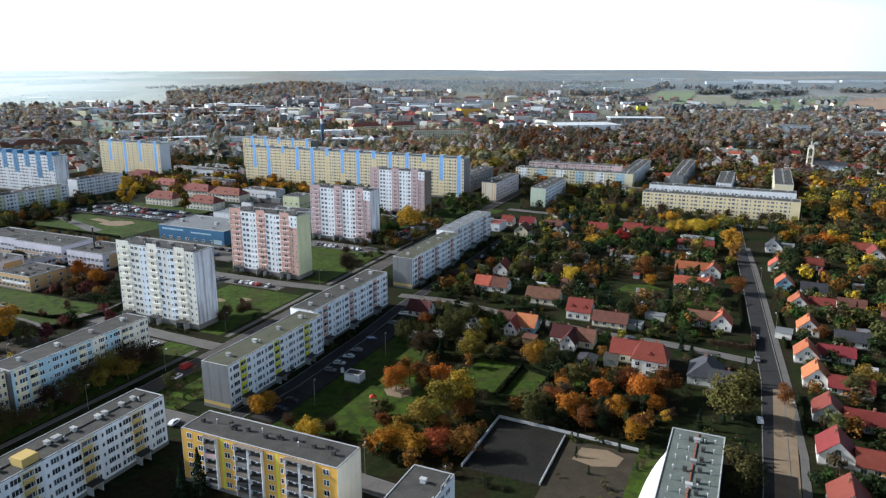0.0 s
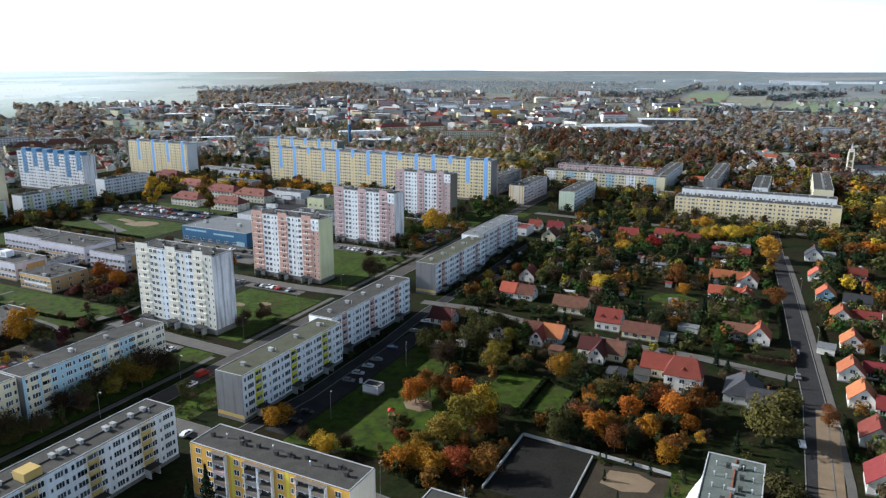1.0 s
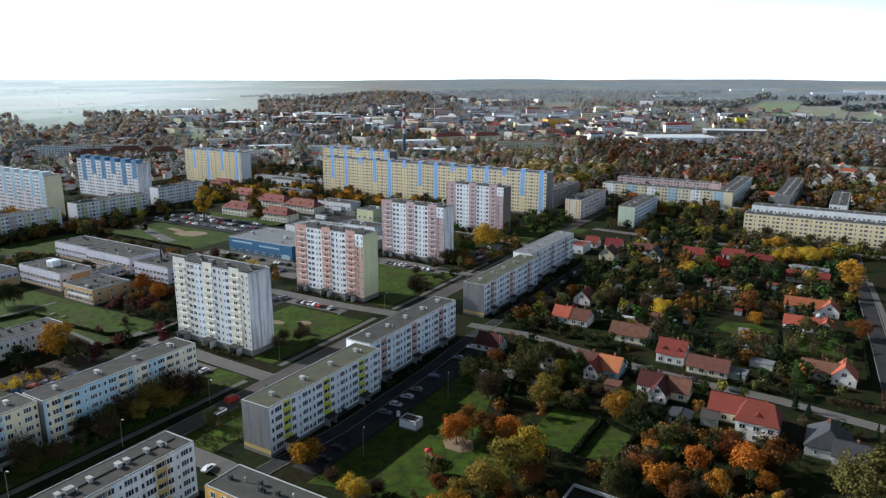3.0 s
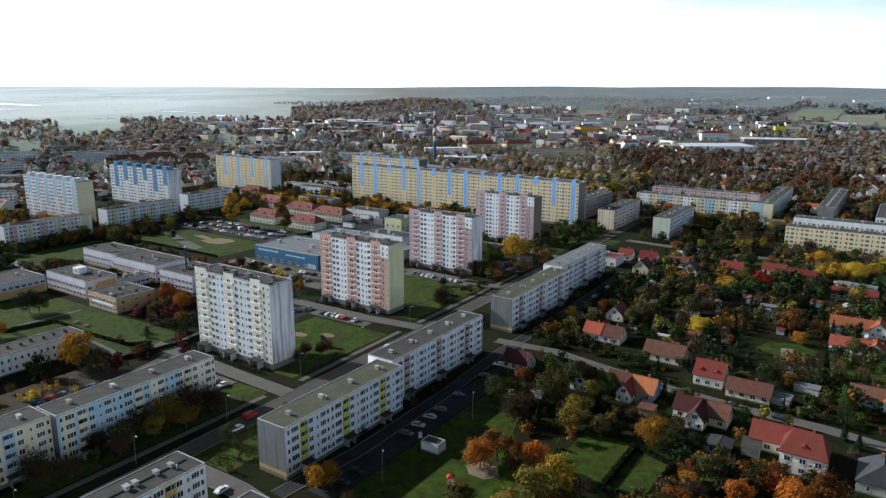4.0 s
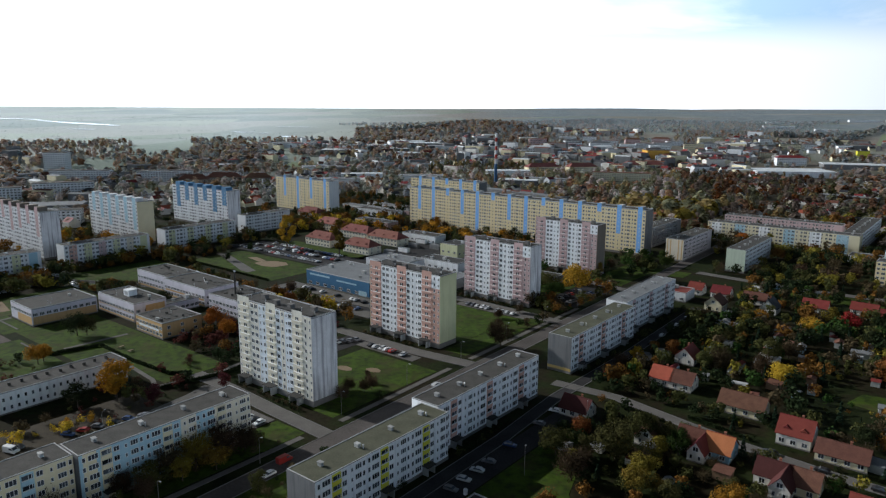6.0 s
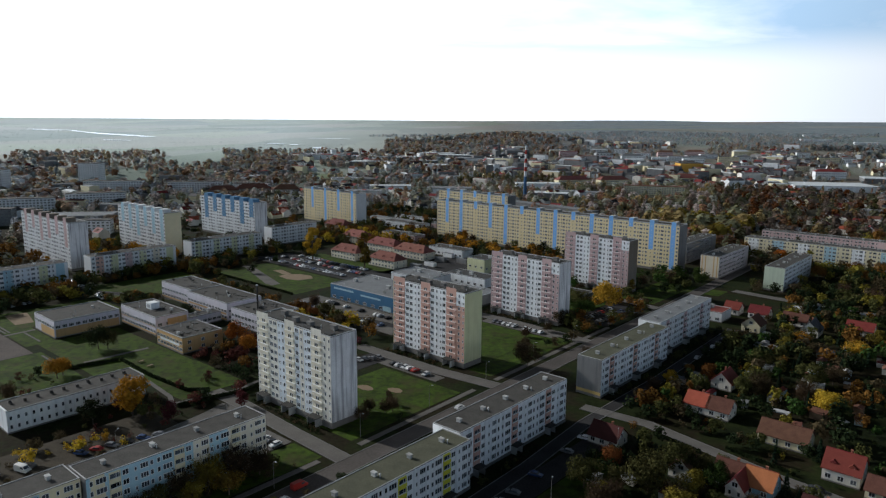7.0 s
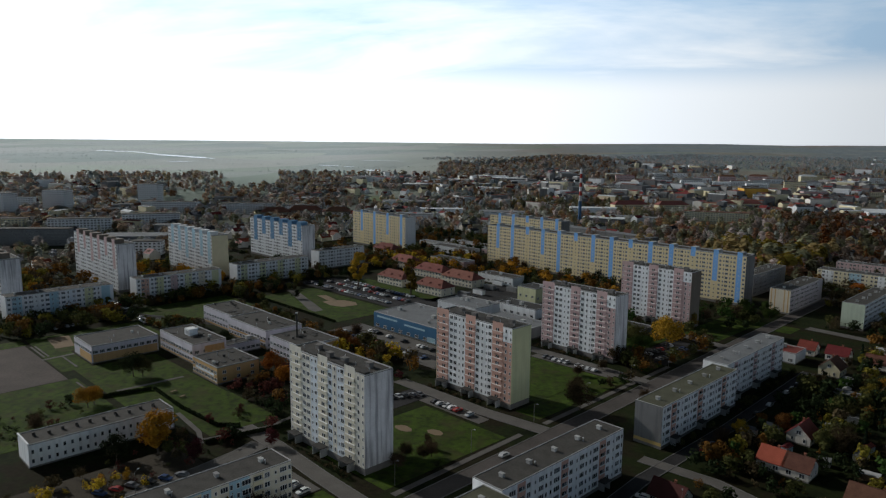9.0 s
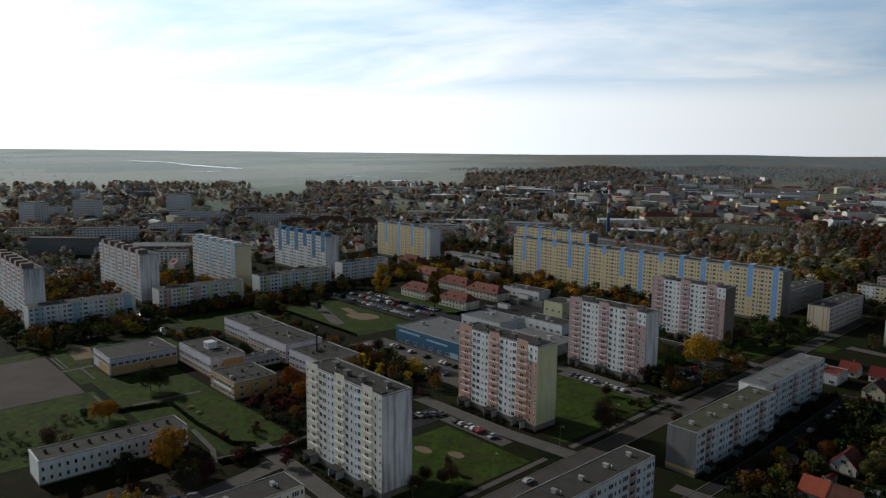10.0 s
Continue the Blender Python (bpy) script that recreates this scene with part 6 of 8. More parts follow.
def crown_mesh(shape, seed, leaf, lite=False):
    """A crown for a tree 10 m high: many small leaf sprays in uneven lobes, with gaps between."""
    r = random.Random(seed)
    v, f = [], []

    def spray(c, size, out):
        n = (out.normalized() * 1.1 + Vector((r.gauss(0, 0.55), r.gauss(0, 0.55), r.gauss(0, 0.5) + 0.25))).normalized()
        s = n.orthogonal().normalized()
        s = Matrix.Rotation(r.uniform(0, 6.28), 3, n) @ s
        t = n.cross(s)
        k = len(v)
        a, b = size * r.uniform(0.7, 1.3), size * r.uniform(0.5, 1.0)
        v.extend([tuple(c + s * a), tuple(c + t * b + n * 0.12 * size), tuple(c - s * a * 0.9), tuple(c - t * b)])
        f.append((k, k + 1, k + 2, k + 3))

    if shape == "bare":
        # half bare: fans of thin twigs with a few last leaves at their ends
        for i in range(60 if lite else 260):
            w, h = r.uniform(0, 6.28), r.uniform(0.0, 1.0)
            foot = Vector((math.cos(w) * 0.8, math.sin(w) * 0.8, 2.2 + 4.2 * h)) * r.uniform(0.6, 1.0)
            way = Vector((math.cos(w), math.sin(w), 0.35 + 1.1 * h)).normalized()
            for _ in range(2):
                d = (way + Vector((r.gauss(0, .3), r.gauss(0, .3), r.gauss(0, .25)))).normalized()
                run = r.uniform(2.2, 4.6)
                tip = foot + d * run
                side = d.orthogonal().normalized() * (0.055 if not lite else 0.11)
                side = Matrix.Rotation(r.uniform(0, 6.28), 3, d) @ side
                k = len(v)
                v.extend([tuple(foot - side), tuple(foot + side), tuple(tip + side * 0.5), tuple(tip - side * 0.5)])
                f.append((k, k + 1, k + 2, k + 3))
                for _ in range(1 if lite else 3):
                    q = foot + d * run * r.uniform(0.45, 1.05) + Vector((r.gauss(0, .25), r.gauss(0, .25), r.gauss(0, .25)))
                    spray(q, 0.42 if lite else 0.2, d)
    elif shape == "conifer":
        for i in range(170 if lite else 900):
            h = r.random() ** 1.25
            w = r.uniform(0, 6.28)
            rad = (1 - h) * 2.3 * math.sqrt(r.uniform(0.25, 1)) * (0.8 + 0.2 * math.sin(h * 40))
            spray(Vector((math.cos(w) * rad, math.sin(w) * rad, 0.7 + h * 9.3)), 0.6 if lite else 0.3, Vector((math.cos(w), math.sin(w), 0.7)))
    else:
        low, high, wide, lobes = {"round": (1.2, 10, 4.9, 15), "tall": (1.2, 10, 2.2, 13), "spread": (1.5, 9.6, 5.7, 18), "bush": (0.2, 9.6, 5.4, 9)}[shape]
        mid = (low + high) / 2
        for i in range(lobes):
            w, h = r.uniform(0, 6.28), r.uniform(-1, 1)
            q = math.sqrt(1 - h * h * 0.85) * r.uniform(0.35, 0.78) * wide
            c = Vector((math.cos(w) * q, math.sin(w) * q, mid + h * (high - low) * 0.36))
            size = wide * r.uniform(0.30, 0.48)
            for k in range((r.randint(11, 14) if lite else r.randint(125, 170))):
                d = Vector((r.gauss(0, 1), r.gauss(0, 1), r.gauss(0, 1))).normalized() * size * r.uniform(0.55, 1.08)
                d.z *= 0.85
                p = c + d
                p.z = max(low * 0.8, p.z)
                spray(p, 0.84 if lite else 0.28, d + (c - Vector((0, 0, mid))) * 0.35)
    return mesh_of("crown", v, f, [leaf])


def trunk_mesh(shape, seed):
    r = random.Random(seed)
    s = Solid()
    top = 8.5 if shape in ("conifer", "tall") else 5.5
    s.tube((0, 0, -0.3), (0.05, 0, top * 0.45), 0.24, 0.17, 7).tube((0.05, 0, top * 0.45), (0.1, 0.1, top), 0.17, 0.06, 7)
    if shape != "conifer":
        for k in range(6):
            w, z = k * 1.05 + r.uniform(0, 0.6), top * r.uniform(0.35, 0.75)
            q = r.uniform(1.2, 2.6) * (0.45 if shape == "tall" else 1)
            s.tube((0.05, 0, z), (math.cos(w) * q, math.sin(w) * q, z + r.uniform(1.2, 2.4)), 0.09, 0.03, 5)
    return s.mesh("trunk", M["bark"])


TRUNKS = {sh: trunk_mesh(sh, 5) for sh in ("round", "tall", "spread", "conifer", "bush", "bare")}
CROWNS = {}
PLANTED = []


def tree(a, b, height, tone, shape=None, group="", wide=1.0):
    shape = shape or ("conifer" if tone == "conifer" else "tall" if height >= 15 else "bush" if height <= 5 else "bare" if tone == "brown" else rng.choice(("round", "round", "spread")))
    seed = rng.randrange(3 if shape in ("round", "spread") else 2)
    key = (shape, seed, tone)
    if key not in CROWNS:
        CROWNS[key] = crown_mesh(shape, 40 + seed * 7 + len(shape), LEAF[tone])
    x, y = town(a, b)
    noun = "bush" if shape == "bush" else "conifer" if shape == "conifer" else "tree"
    where = group or "gardens and lawns"
    t = thing(noun, x, y, turn=rng.uniform(0, 6.28), label="%s %s with loose uneven crown" % (LEAF_WORDS[tone], noun), category=noun, group=where)
    k = height / 10
    t.scale = (k * wide * rng.uniform(0.9, 1.15), k * wide * rng.uniform(0.9, 1.15), k)
    if shape == "bush":
        t.scale = (k * 0.8, k * 0.8, k * 0.8)
    part("trunk", TRUNKS[shape], t)
    part("crown", CROWNS[key], t)
    PLANTED.append((a, b, height * 0.3))
    return t


HEAP = {}   # trees past counting: shape, tone -> places


def heap_tree(a, b, height, tone):
    """One of the many trees that stay joined."""
    shape = "conifer" if tone == "conifer" else "bush" if height <= 4.2 else "bare" if tone == "brown" and rng.random() < 0.6 else rng.choice(("round", "round", "spread", "spread", "tall") if height > 6 else ("round", "spread"))
    x, y = town(a, b)
    k = height / 10
    if shape == "bush":
        k *= 0.8
    m = Matrix.Translation((x, y, 0)) @ Matrix.Rotation(rng.uniform(0, 6.28), 4, "Z") @ Matrix.Diagonal((k * rng.uniform(.85, 1.25), k * rng.uniform(.85, 1.25), k, 1))
    HEAP.setdefault((shape, rng.randrange(4), tone), []).append(m)
    PLANTED.append((a, b, height * 0.3))


def heap_up(name, label):
    """Joins the heaped trees into one object."""
    tones = sorted({key[2] for key in HEAP})
    cos, faces, idx, count = [], [], [], 0
    for (shape, seed, tone), places in sorted(HEAP.items()):
        me = crown_mesh(shape, 90 + seed * 11, LEAF[tone], lite=True)
        co = np.empty(len(me.vertices) * 3)
        me.vertices.foreach_get("co", co)
        co = np.c_[co.reshape(-1, 3), np.ones(len(me.vertices))]
        for m in places:
            cos.append((co @ np.array(m).T)[:, :3])
            faces.append(np.arange(len(co)).reshape(-1, 4) + count)
            idx.append(np.full(len(co) // 4, tones.index(tone)))
            count += len(co)
    v, f, ix = np.concatenate(cos), np.concatenate(faces), np.concatenate(idx)
    me = bpy.data.meshes.new(name)
    me.vertices.add(len(v)); me.vertices.foreach_set("co", v.ravel())
    me.loops.add(f.size); me.loops.foreach_set("vertex_index", f.ravel().astype(np.int32))
    me.polygons.add(len(f)); me.polygons.foreach_set("loop_start", np.arange(0, f.size, 4, dtype=np.int32))
    me.polygons.foreach_set("material_index", ix.astype(np.int32))
    for t in tones:
        me.materials.append(LEAF[t])
    me.update(calc_edges=True)
    me.validate()
    tagged(new(name, me), label, "trees", kind="stuff")


def plant(items):
    for a, b, height, tone in items:
        tree(a, b, height, tone)


tree(-432, 383, 27, "gold", "tall", wide=1.1)          # two tall poplars by the large parking lot
tree(-382, 388.5, 29, "yellow", "tall", wide=0.85)
tree(-204.5, 405, 19, "gold", "round", wide=1.08)         # the bright one before the far tower
tree(1.5, 216, 15.5, "willow", "round", wide=1.15); tree(-2.5, 218, 11, "willow", "round", wide=1.0)         # the willow at the street corner
tree(-186.8, 303, 11, "brown", "spread", wide=0.95)
for a, b, h in ((-198, 150, 11), (-196.5, 158, 12.5), (-195, 166, 13), (-193.5, 173, 10), (-197, 136, 9), (-196, 118, 11), (-195, 96, 10)):
    tree(a, b, h, "brown" if b != 158 else "yellow", "bare")
for a, b, h in ((-197, 232, 7), (-203, 226, 6), (-199, 219, 6.5), (-208, 218, 5.5), (-199, 316, 8), (-203, 325, 6)):
    tree(a, b, h, "brown", "bare")
tree(-188, 227, 4.6, "dark"); tree(-203, 236, 5, "brown", "round", wide=0.7)
tree(-215, 455, 9, "yellow", "round", wide=0.8); tree(-211, 388, 10, "green", "round", wide=0.9); tree(-211, 366, 9, "brown", "spread", wide=0.8)
plant([
    (-437, 463, 9, "gold"), (-405, 523, 11, "orange"), (-221, 405, 10, "olive"),
    (-261, 167, 15, "orange"), (-320, 164, 9, "orange"), (-328, 153, 5, "maroon"), (-274, 192, 5, "maroon"), (-345, 191, 12, "dark"), (-305, 238, 11, "orange"),
    (-306, 282, 9, "rust"), (-304, 291, 10, "olive"), (-321, 286, 10, "rust"), (-290, 288, 9, "brown"), (-330, 303, 9, "brown"), (-248, 174, 7, "maroon"),
    (-265, 155, 9, "dark"), (-272, 202, 5, "brown"), (-296, 239, 8, "maroon"), (-264, 276, 5, "maroon"), (-258, 263, 4, "maroon"), (-309, 143, 8, "brown"),
    (-364, 266, 8, "dark"),
])
plant([
    (-358, 242, 9, "dark"), (-512, 390, 7, "dark"), (-445, 515, 8, "dark"), (-399, 530, 8, "brown"), (-352, 516, 8, "brown"), (-327, 530, 9, "dark"),
    (-201, 497, 9, "green"), (-192, 507, 8, "green"), (-218, 477, 9, "brown"), (-470, 528, 12, "brown"), (-212, 338, 6, "brown"), (-209, 353, 6, "brown"),
    (-175, 332, 6, "brown"),
])
plant([
    (-191, 125, 8, "brown"), (-193, 120, 7, "olive"), (-171, 161, 6, "olive"),
    (-143, 174, 4, "dark"), (-141, 187, 4, "dark"), (-140, 221, 5, "dark"), (-546, 320, 8, "brown"), (-430, 329, 6, "dark"), (-266, 353, 9, "gold"),
    (-210, 394, 9, "green"), (-208, 372, 9, "brown"), (-198, 229, 6, "brown"), (-276, 205, 5, "maroon"),
    (-241, 198, 6, "maroon"), (-251, 145, 5, "gold"), (-250, 153, 5, "gold"), (-322, 167, 8, "orange"), (-264, 168, 14, "orange"), (-342, 194, 10, "olive"),
    (-289, 233, 10, "orange"),
])
plant([
    (-102, 191, 9, "orange"), (-100, 197, 10, "rust"), (-94, 195, 10, "rust"), (-89, 198, 9, "orange"), (-80, 182, 12, "yellow"), (-78, 189, 12, "gold"),
    (-82, 171, 11, "yellow"), (-86, 154, 8, "orange"), (-83, 157, 8, "orange"), (-78, 156, 8, "gold"), (-73, 160, 8, "red"), (-66, 164, 8, "rust"),
    (-103, 241, 12, "olive"), (-107, 221, 12, "brown"), (-118, 231, 10, "olive"), (-90, 226, 8, "yellow"), (-66, 231, 9, "gold"), (-26, 215, 11, "orange"),
    (-19, 222, 11, "rust"), (-17, 206, 5, "gold"), (-45, 194, 9, "orange"), (-41, 199, 8, "rust"),
    (-38, 209, 9, "orange"),
])
plant([
    (-35, 196, 8, "brown"), (16, 233, 7, "rust"), (-131, 159, 8, "orange"), (-110, 153, 7, "gold"), (-106, 157, 6, "brown"), (-119, 155, 6, "brown"),
    (-119, 118, 13, "conifer"), (-122, 115, 10, "conifer"), (5, 175, 12, "olive"), (-55, 151, 5, "dark"), (-81, 227, 7, "olive"), (-55, 233, 7, "dark"),
])
plant([
    (-9, 438, 15, "gold"), (-29, 482, 9, "gold"), (-37, 478, 9, "gold"), (-22, 486, 9, "gold"), (-50, 506, 9, "gold"), (-56, 497, 8, "gold"),
    (-18, 510, 8, "gold"), (-71, 429, 10, "red"), (-47, 360, 12, "rust"), (-84, 410, 9, "gold"), (-81, 436, 9, "yellow"), (-42, 348, 6, "orange"),
    (-84, 369, 9, "brown"), (-89, 361, 10, "olive"), (-61, 538, 10, "brown"), (-34, 550, 9, "dark"), (-50, 543, 8, "dark"), (-11, 545, 9, "dark"),
    (8, 533, 9, "brown"), (34, 566, 9, "green"), (45, 661, 20, "gold"), (71, 595, 18, "gold"), (46, 571, 12, "olive"), (57, 577, 14, "yellow"),
    (43, 469, 10, "orange"),
])
plant([
    (34, 465, 9, "rust"), (21, 475, 8, "orange"), (25, 407, 9, "dark"), (52, 473, 9, "orange"), (56, 398, 10, "rust"), (63, 412, 9, "olive"),
    (-3, 351, 9, "rust"), (-22, 347, 8, "olive"), (-11, 329, 6, "green"), (-31, 358, 10, "conifer"), (-30, 321, 9, "conifer"), (-45, 297, 8, "dark"),
    (-20, 286, 7, "green"), (41, 256, 9, "yellow"), (37, 250, 8, "olive"), (51, 333, 7, "gold"), (30, 302, 6, "rust"),
])
plant([
    (-102, 256, 11, "olive"), (-96, 259, 9, "olive"), (-89, 255, 9, "green"), (-73, 265, 8, "conifer"), (-93, 246, 9, "yellow"), (-103, 337, 11, "brown"),
    (-108, 334, 8, "olive"), (-123, 339, 8, "rust"), (-88, 343, 10, "brown"), (-79, 336, 9, "gold"), (-49, 398, 8, "dark"), (-44, 429, 9, "dark"),
    (-59, 407, 9, "dark"), (-110, 398, 8, "yellow"), (-109, 371, 7, "olive"), (-108, 415, 7, "orange"), (-132, 323, 7, "gold"), (-134, 312, 8, "brown"),
    (-211, 514, 9, "green"), (-199, 519, 9, "green"), (-141, 546, 8, "yellow"), (-177, 622, 10, "orange"), (-191, 616, 10, "olive"), (-139, 575, 11, "rust"),
    (-115, 532, 11, "brown"),
])
plant([
    (-97, 528, 11, "brown"), (-87, 545, 10, "brown"), (-83, 601, 8, "green"), (-124, 613, 10, "rust"),
])
plant([
    (-29, 318, 9, "conifer"), (-19, 266, 7, "conifer"), (-69, 263, 5, "conifer"), (-15, 262, 6, "conifer"), (-39, 466, 11, "gold"), (-30, 470, 12, "gold"), (-46, 468, 10, "gold"), (-8, 432, 14, "gold"), (-22, 483, 10, "gold"),
    (-76, 318, 7, "conifer"), (-98, 345, 8, "conifer"), (-50, 372, 8, "conifer"), (-85, 388, 8, "conifer"), (60, 250, 8, "conifer"), (45, 330, 9, "conifer"),
])


def free(a, b, pad=0.0):
    for a0, b0, a1, b1 in KEEP_OUT:
        if a0 - pad < a < a1 + pad and b0 - pad < b < b1 + pad:
            return False
    return True


def scatter(a0, b0, a1, b1, count, tones, hmin, hmax, gap=2.2, single=False):
    """Trees at random in a stretch of ground, clear of houses and roads and of one another."""
    made = 0
    for _ in range(count * 6):
        if made >= count:
            break
        a, b = rng.uniform(a0, a1), rng.uniform(b0, b1)
        if not free(a, b, 0.6) or any((a - p) ** 2 + (b - q) ** 2 < (gap + 0.4 * w) ** 2 for p, q, w in PLANTED):
            continue
        (tree if single else heap_tree)(a, b, rng.uniform(hmin, hmax), rng.choice(tones))
        made += 1


GARDEN = ["olive", "olive", "brown", "dark", "green", "rust", "yellow", "dark", "dark", "conifer", "brown", "brown", "olive", "dark", "olive", "rust"]
# the nearest ones singly
scatter(-118, 228, -66, 258, 11, ["olive", "brown", "rust", "yellow", "dark"], 5, 9, single=True)
scatter(-62, 188, -20, 238, 26, ["orange", "rust", "brown", "olive", "dark"], 4, 8.5, single=True)
scatter(-16, 176, 6, 210, 4, ["dark", "brown", "conifer"], 4, 7, single=True)
scatter(-105, 150, -66, 200, 10, ["olive", "brown", "rust", "yellow"], 4, 8, single=True)
scatter(-199, 66, -190, 185, 8, ["brown", "yellow", "olive"], 5, 9, single=True)
# the rest, past counting
scatter(-134, 288, -5, 425, 360, GARDEN, 2.0, 8.5, 1.2)
scatter(-134, 425, -5, 500, 160, GARDEN, 3, 9, 1.4)
scatter(-132, 225, -5, 300, 130, GARDEN, 1.5, 5.5, 1.0)
scatter(-105, 150, -66, 226, 50, ["olive", "brown", "rust", "dark"], 2, 6, 1.0)
scatter(-62, 188, -20, 238, 70, ["rust", "brown", "olive", "dark"], 2, 6, 1.0)
scatter(-16, 176, 8, 265, 26, ["olive", "brown", "dark", "conifer"], 1.5, 5, 1.0)
scatter(-42, 140, -18, 186, 30, ["conifer", "olive", "brown"], 1.5, 4, 1.0)
scatter(19, 140, 100, 300, 330, GARDEN, 2, 7, 1.2)
scatter(15, 300, 105, 520, 360, GARDEN + ["gold", "orange"], 2.5, 9, 1.4)
scatter(-172, 150, -160, 290, 150, ["brown", "maroon", "brown", "dark"], 0.9, 2.0, 0.3)
scatter(-172, 150, -157, 205, 26, ["olive", "dark", "brown"], 1.5, 4.5, 0.8)
scatter(-141.8, 152, -139.8, 275, 60, ["dark", "dark", "olive"], 1.2, 3.0, 0.2)
scatter(-147, 296, -142, 415, 50, ["dark", "olive"], 1.2, 4, 0.4)
scatter(-199, 66, -189, 185, 40, ["brown", "dark", "olive"], 1.5, 6, 0.8)
scatter(-243, 201.5, -202, 205, 40, ["dark", "brown"], 1.2, 2.4, 0.1)
scatter(-248, 278, -207, 281.5, 40, ["dark", "brown"], 1.2, 2.4, 0.1)
scatter(-253, 358, -212, 362, 40, ["dark", "brown"], 1.2, 3.0, 0.1)
scatter(-212, 362, -190, 430, 30, ["brown", "olive", "rust"], 3, 8)
scatter(-206, 330, -190, 350, 6, ["brown", "dark"], 3, 6)
scatter(-250, 376, -200, 450, 40, ["olive", "brown", "green"], 3, 9)
scatter(-280, 465, -190, 526, 70, ["brown", "olive", "green", "dark"], 3, 9)
scatter(-450, 470, -280, 528, 130, ["brown", "rust", "dark", "olive", "orange"], 4, 10)
scatter(-345, 268, -265, 296, 26, ["brown", "rust", "olive", "gold"], 4, 10)
scatter(-420, 276, -300, 296, 24, ["brown", "rust", "olive"], 4, 9)
scatter(-330, 176, -240, 240, 60, ["brown", "maroon", "dark"], 2, 6)
scatter(-331, 128, -300, 160, 30, ["brown", "maroon", "dark", "dark", "olive"], 1.6, 4.5, 1.0)
scatter(-288, 150, -240, 182, 16, ["brown", "dark", "olive", "maroon"], 2, 5)
scatter(-262, 60, -220, 180, 50, ["gold", "olive", "brown"], 2, 6)
scatter(-490, 160, -440, 400, 170, ["olive", "brown", "rust", "dark", "yellow"], 4, 10, 1.6)
scatter(-480, 225, -400, 256, 60, ["brown", "olive", "dark", "rust"], 3, 7, 1.4)
scatter(-420, 276, -300, 300, 20, ["brown", "olive", "dark", "rust"], 3, 8, 1.4)
scatter(-300, 212, -246, 262, 40, ["brown", "maroon", "dark", "rust"], 2.5, 6, 1.2)
scatter(-620, 150, -500, 320, 190, ["brown", "rust", "orange", "olive", "yellow"], 4, 11)
scatter(-620, 320, -500, 520, 160, ["brown", "rust", "olive", "dark"], 3, 9)
scatter(-520, 440, -440, 530, 70, ["brown", "rust", "olive", "gold"], 4, 11)
scatter(-165, 500, 100, 540, 130, ["brown", "brown", "olive", "dark", "yellow"], 4, 9)
scatter(-205, 560, 60, 640, 200, ["rust", "brown", "brown", "olive", "dark", "yellow"], 5, 12)
scatter(-160, 640, 160, 800, 260, ["rust", "brown", "brown", "yellow", "olive", "olive"], 6, 13)
scatter(40, 540, 160, 700, 110, ["gold", "orange", "rust", "olive", "brown", "olive", "brown", "yellow"], 6, 15)
scatter(-625, 528, -445, 645, 150, ["brown", "olive", "rust", "dark", "brown"], 4, 10)
heap_up("garden_trees", "dense autumn trees and bushes of the gardens and yards")


def hedge(pts, w, h, label, tone="dark"):
    """A clipped hedge along a line: a leafy skin of short sprays over a solid core."""
    r = random.Random(len(pts) + int(abs(pts[0][0])))
    v, f = [], []
    for p, q in zip(pts, pts[1:]):
        d = math.hypot(q[0] - p[0], q[1] - p[1])
        na, nb = (q[1] - p[1]) / d * w * 0.36, -(q[0] - p[0]) / d * w * 0.36
        i = len(v)
        for z in (-0.1, h * 0.82):
            v += [(*town(a + na * k, b + nb * k), z) for (a, b), k in ((p, 1), (p, -1), (q, -1), (q, 1))]
        f += [(i + 4, i + 5, i + 6, i + 7), (i, i + 1, i + 5, i + 4), (i + 1, i + 2, i + 6, i + 5), (i + 2, i + 3, i + 7, i + 6), (i + 3, i, i + 4, i + 7)]
        n = int(math.hypot(q[0] - p[0], q[1] - p[1]) * 34)
        for _ in range(n):
            k = r.random()
            a, b = p[0] + (q[0] - p[0]) * k + r.uniform(-w, w) / 2, p[1] + (q[1] - p[1]) * k + r.uniform(-w, w) / 2
            x, y = town(a, b)
            c = Vector((x, y, h * r.uniform(0.1, 1.0) ** 0.6))
            nn = Vector((r.gauss(0, 1), r.gauss(0, 1), r.gauss(0, 1))).normalized()
            s = nn.orthogonal().normalized() * 0.3
            t = nn.cross(s)
            i = len(v)
            v += [tuple(c + s), tuple(c + t), tuple(c - s), tuple(c - t)]
            f.append((i, i + 1, i + 2, i + 3))
    tagged(new("hedge", mesh_of("hedge", v, f, [LEAF[tone]])), label, "hedge")


hedge([(-70, 200), (-70, 226)], 1.5, 1.7, "dark clipped hedge between two lawns")
hedge([(-58, 199), (-57.5, 222)], 1.5, 1.7, "dark clipped hedge between two lawns")
hedge([(-72, 199.5), (-50, 199)], 1.3, 1.8, "dark clipped hedge at the lawn's end")
hedge([(-323, 191), (-294, 190), (-269, 192), (-263, 198)], 1.0, 1.4, "dark hedge beside the school garden")
hedge([(-328, 171), (-323, 190)], 1.0, 1.4, "dark hedge on the school ground")
hedge([(-258, 182), (-252, 208), (-258, 236)], 1.0, 1.4, "dark hedge along the footpath")
hedge([(-118, 277.5), (-101, 274.6)], 0.8, 1.3, "clipped green hedge along the pale street")
hedge([(-96, 283), (-74, 279)], 0.8, 1.3, "clipped green hedge along the pale street")
hedge([(-70, 269), (-45, 266.5)], 0.8, 1.3, "clipped green hedge along the pale street")
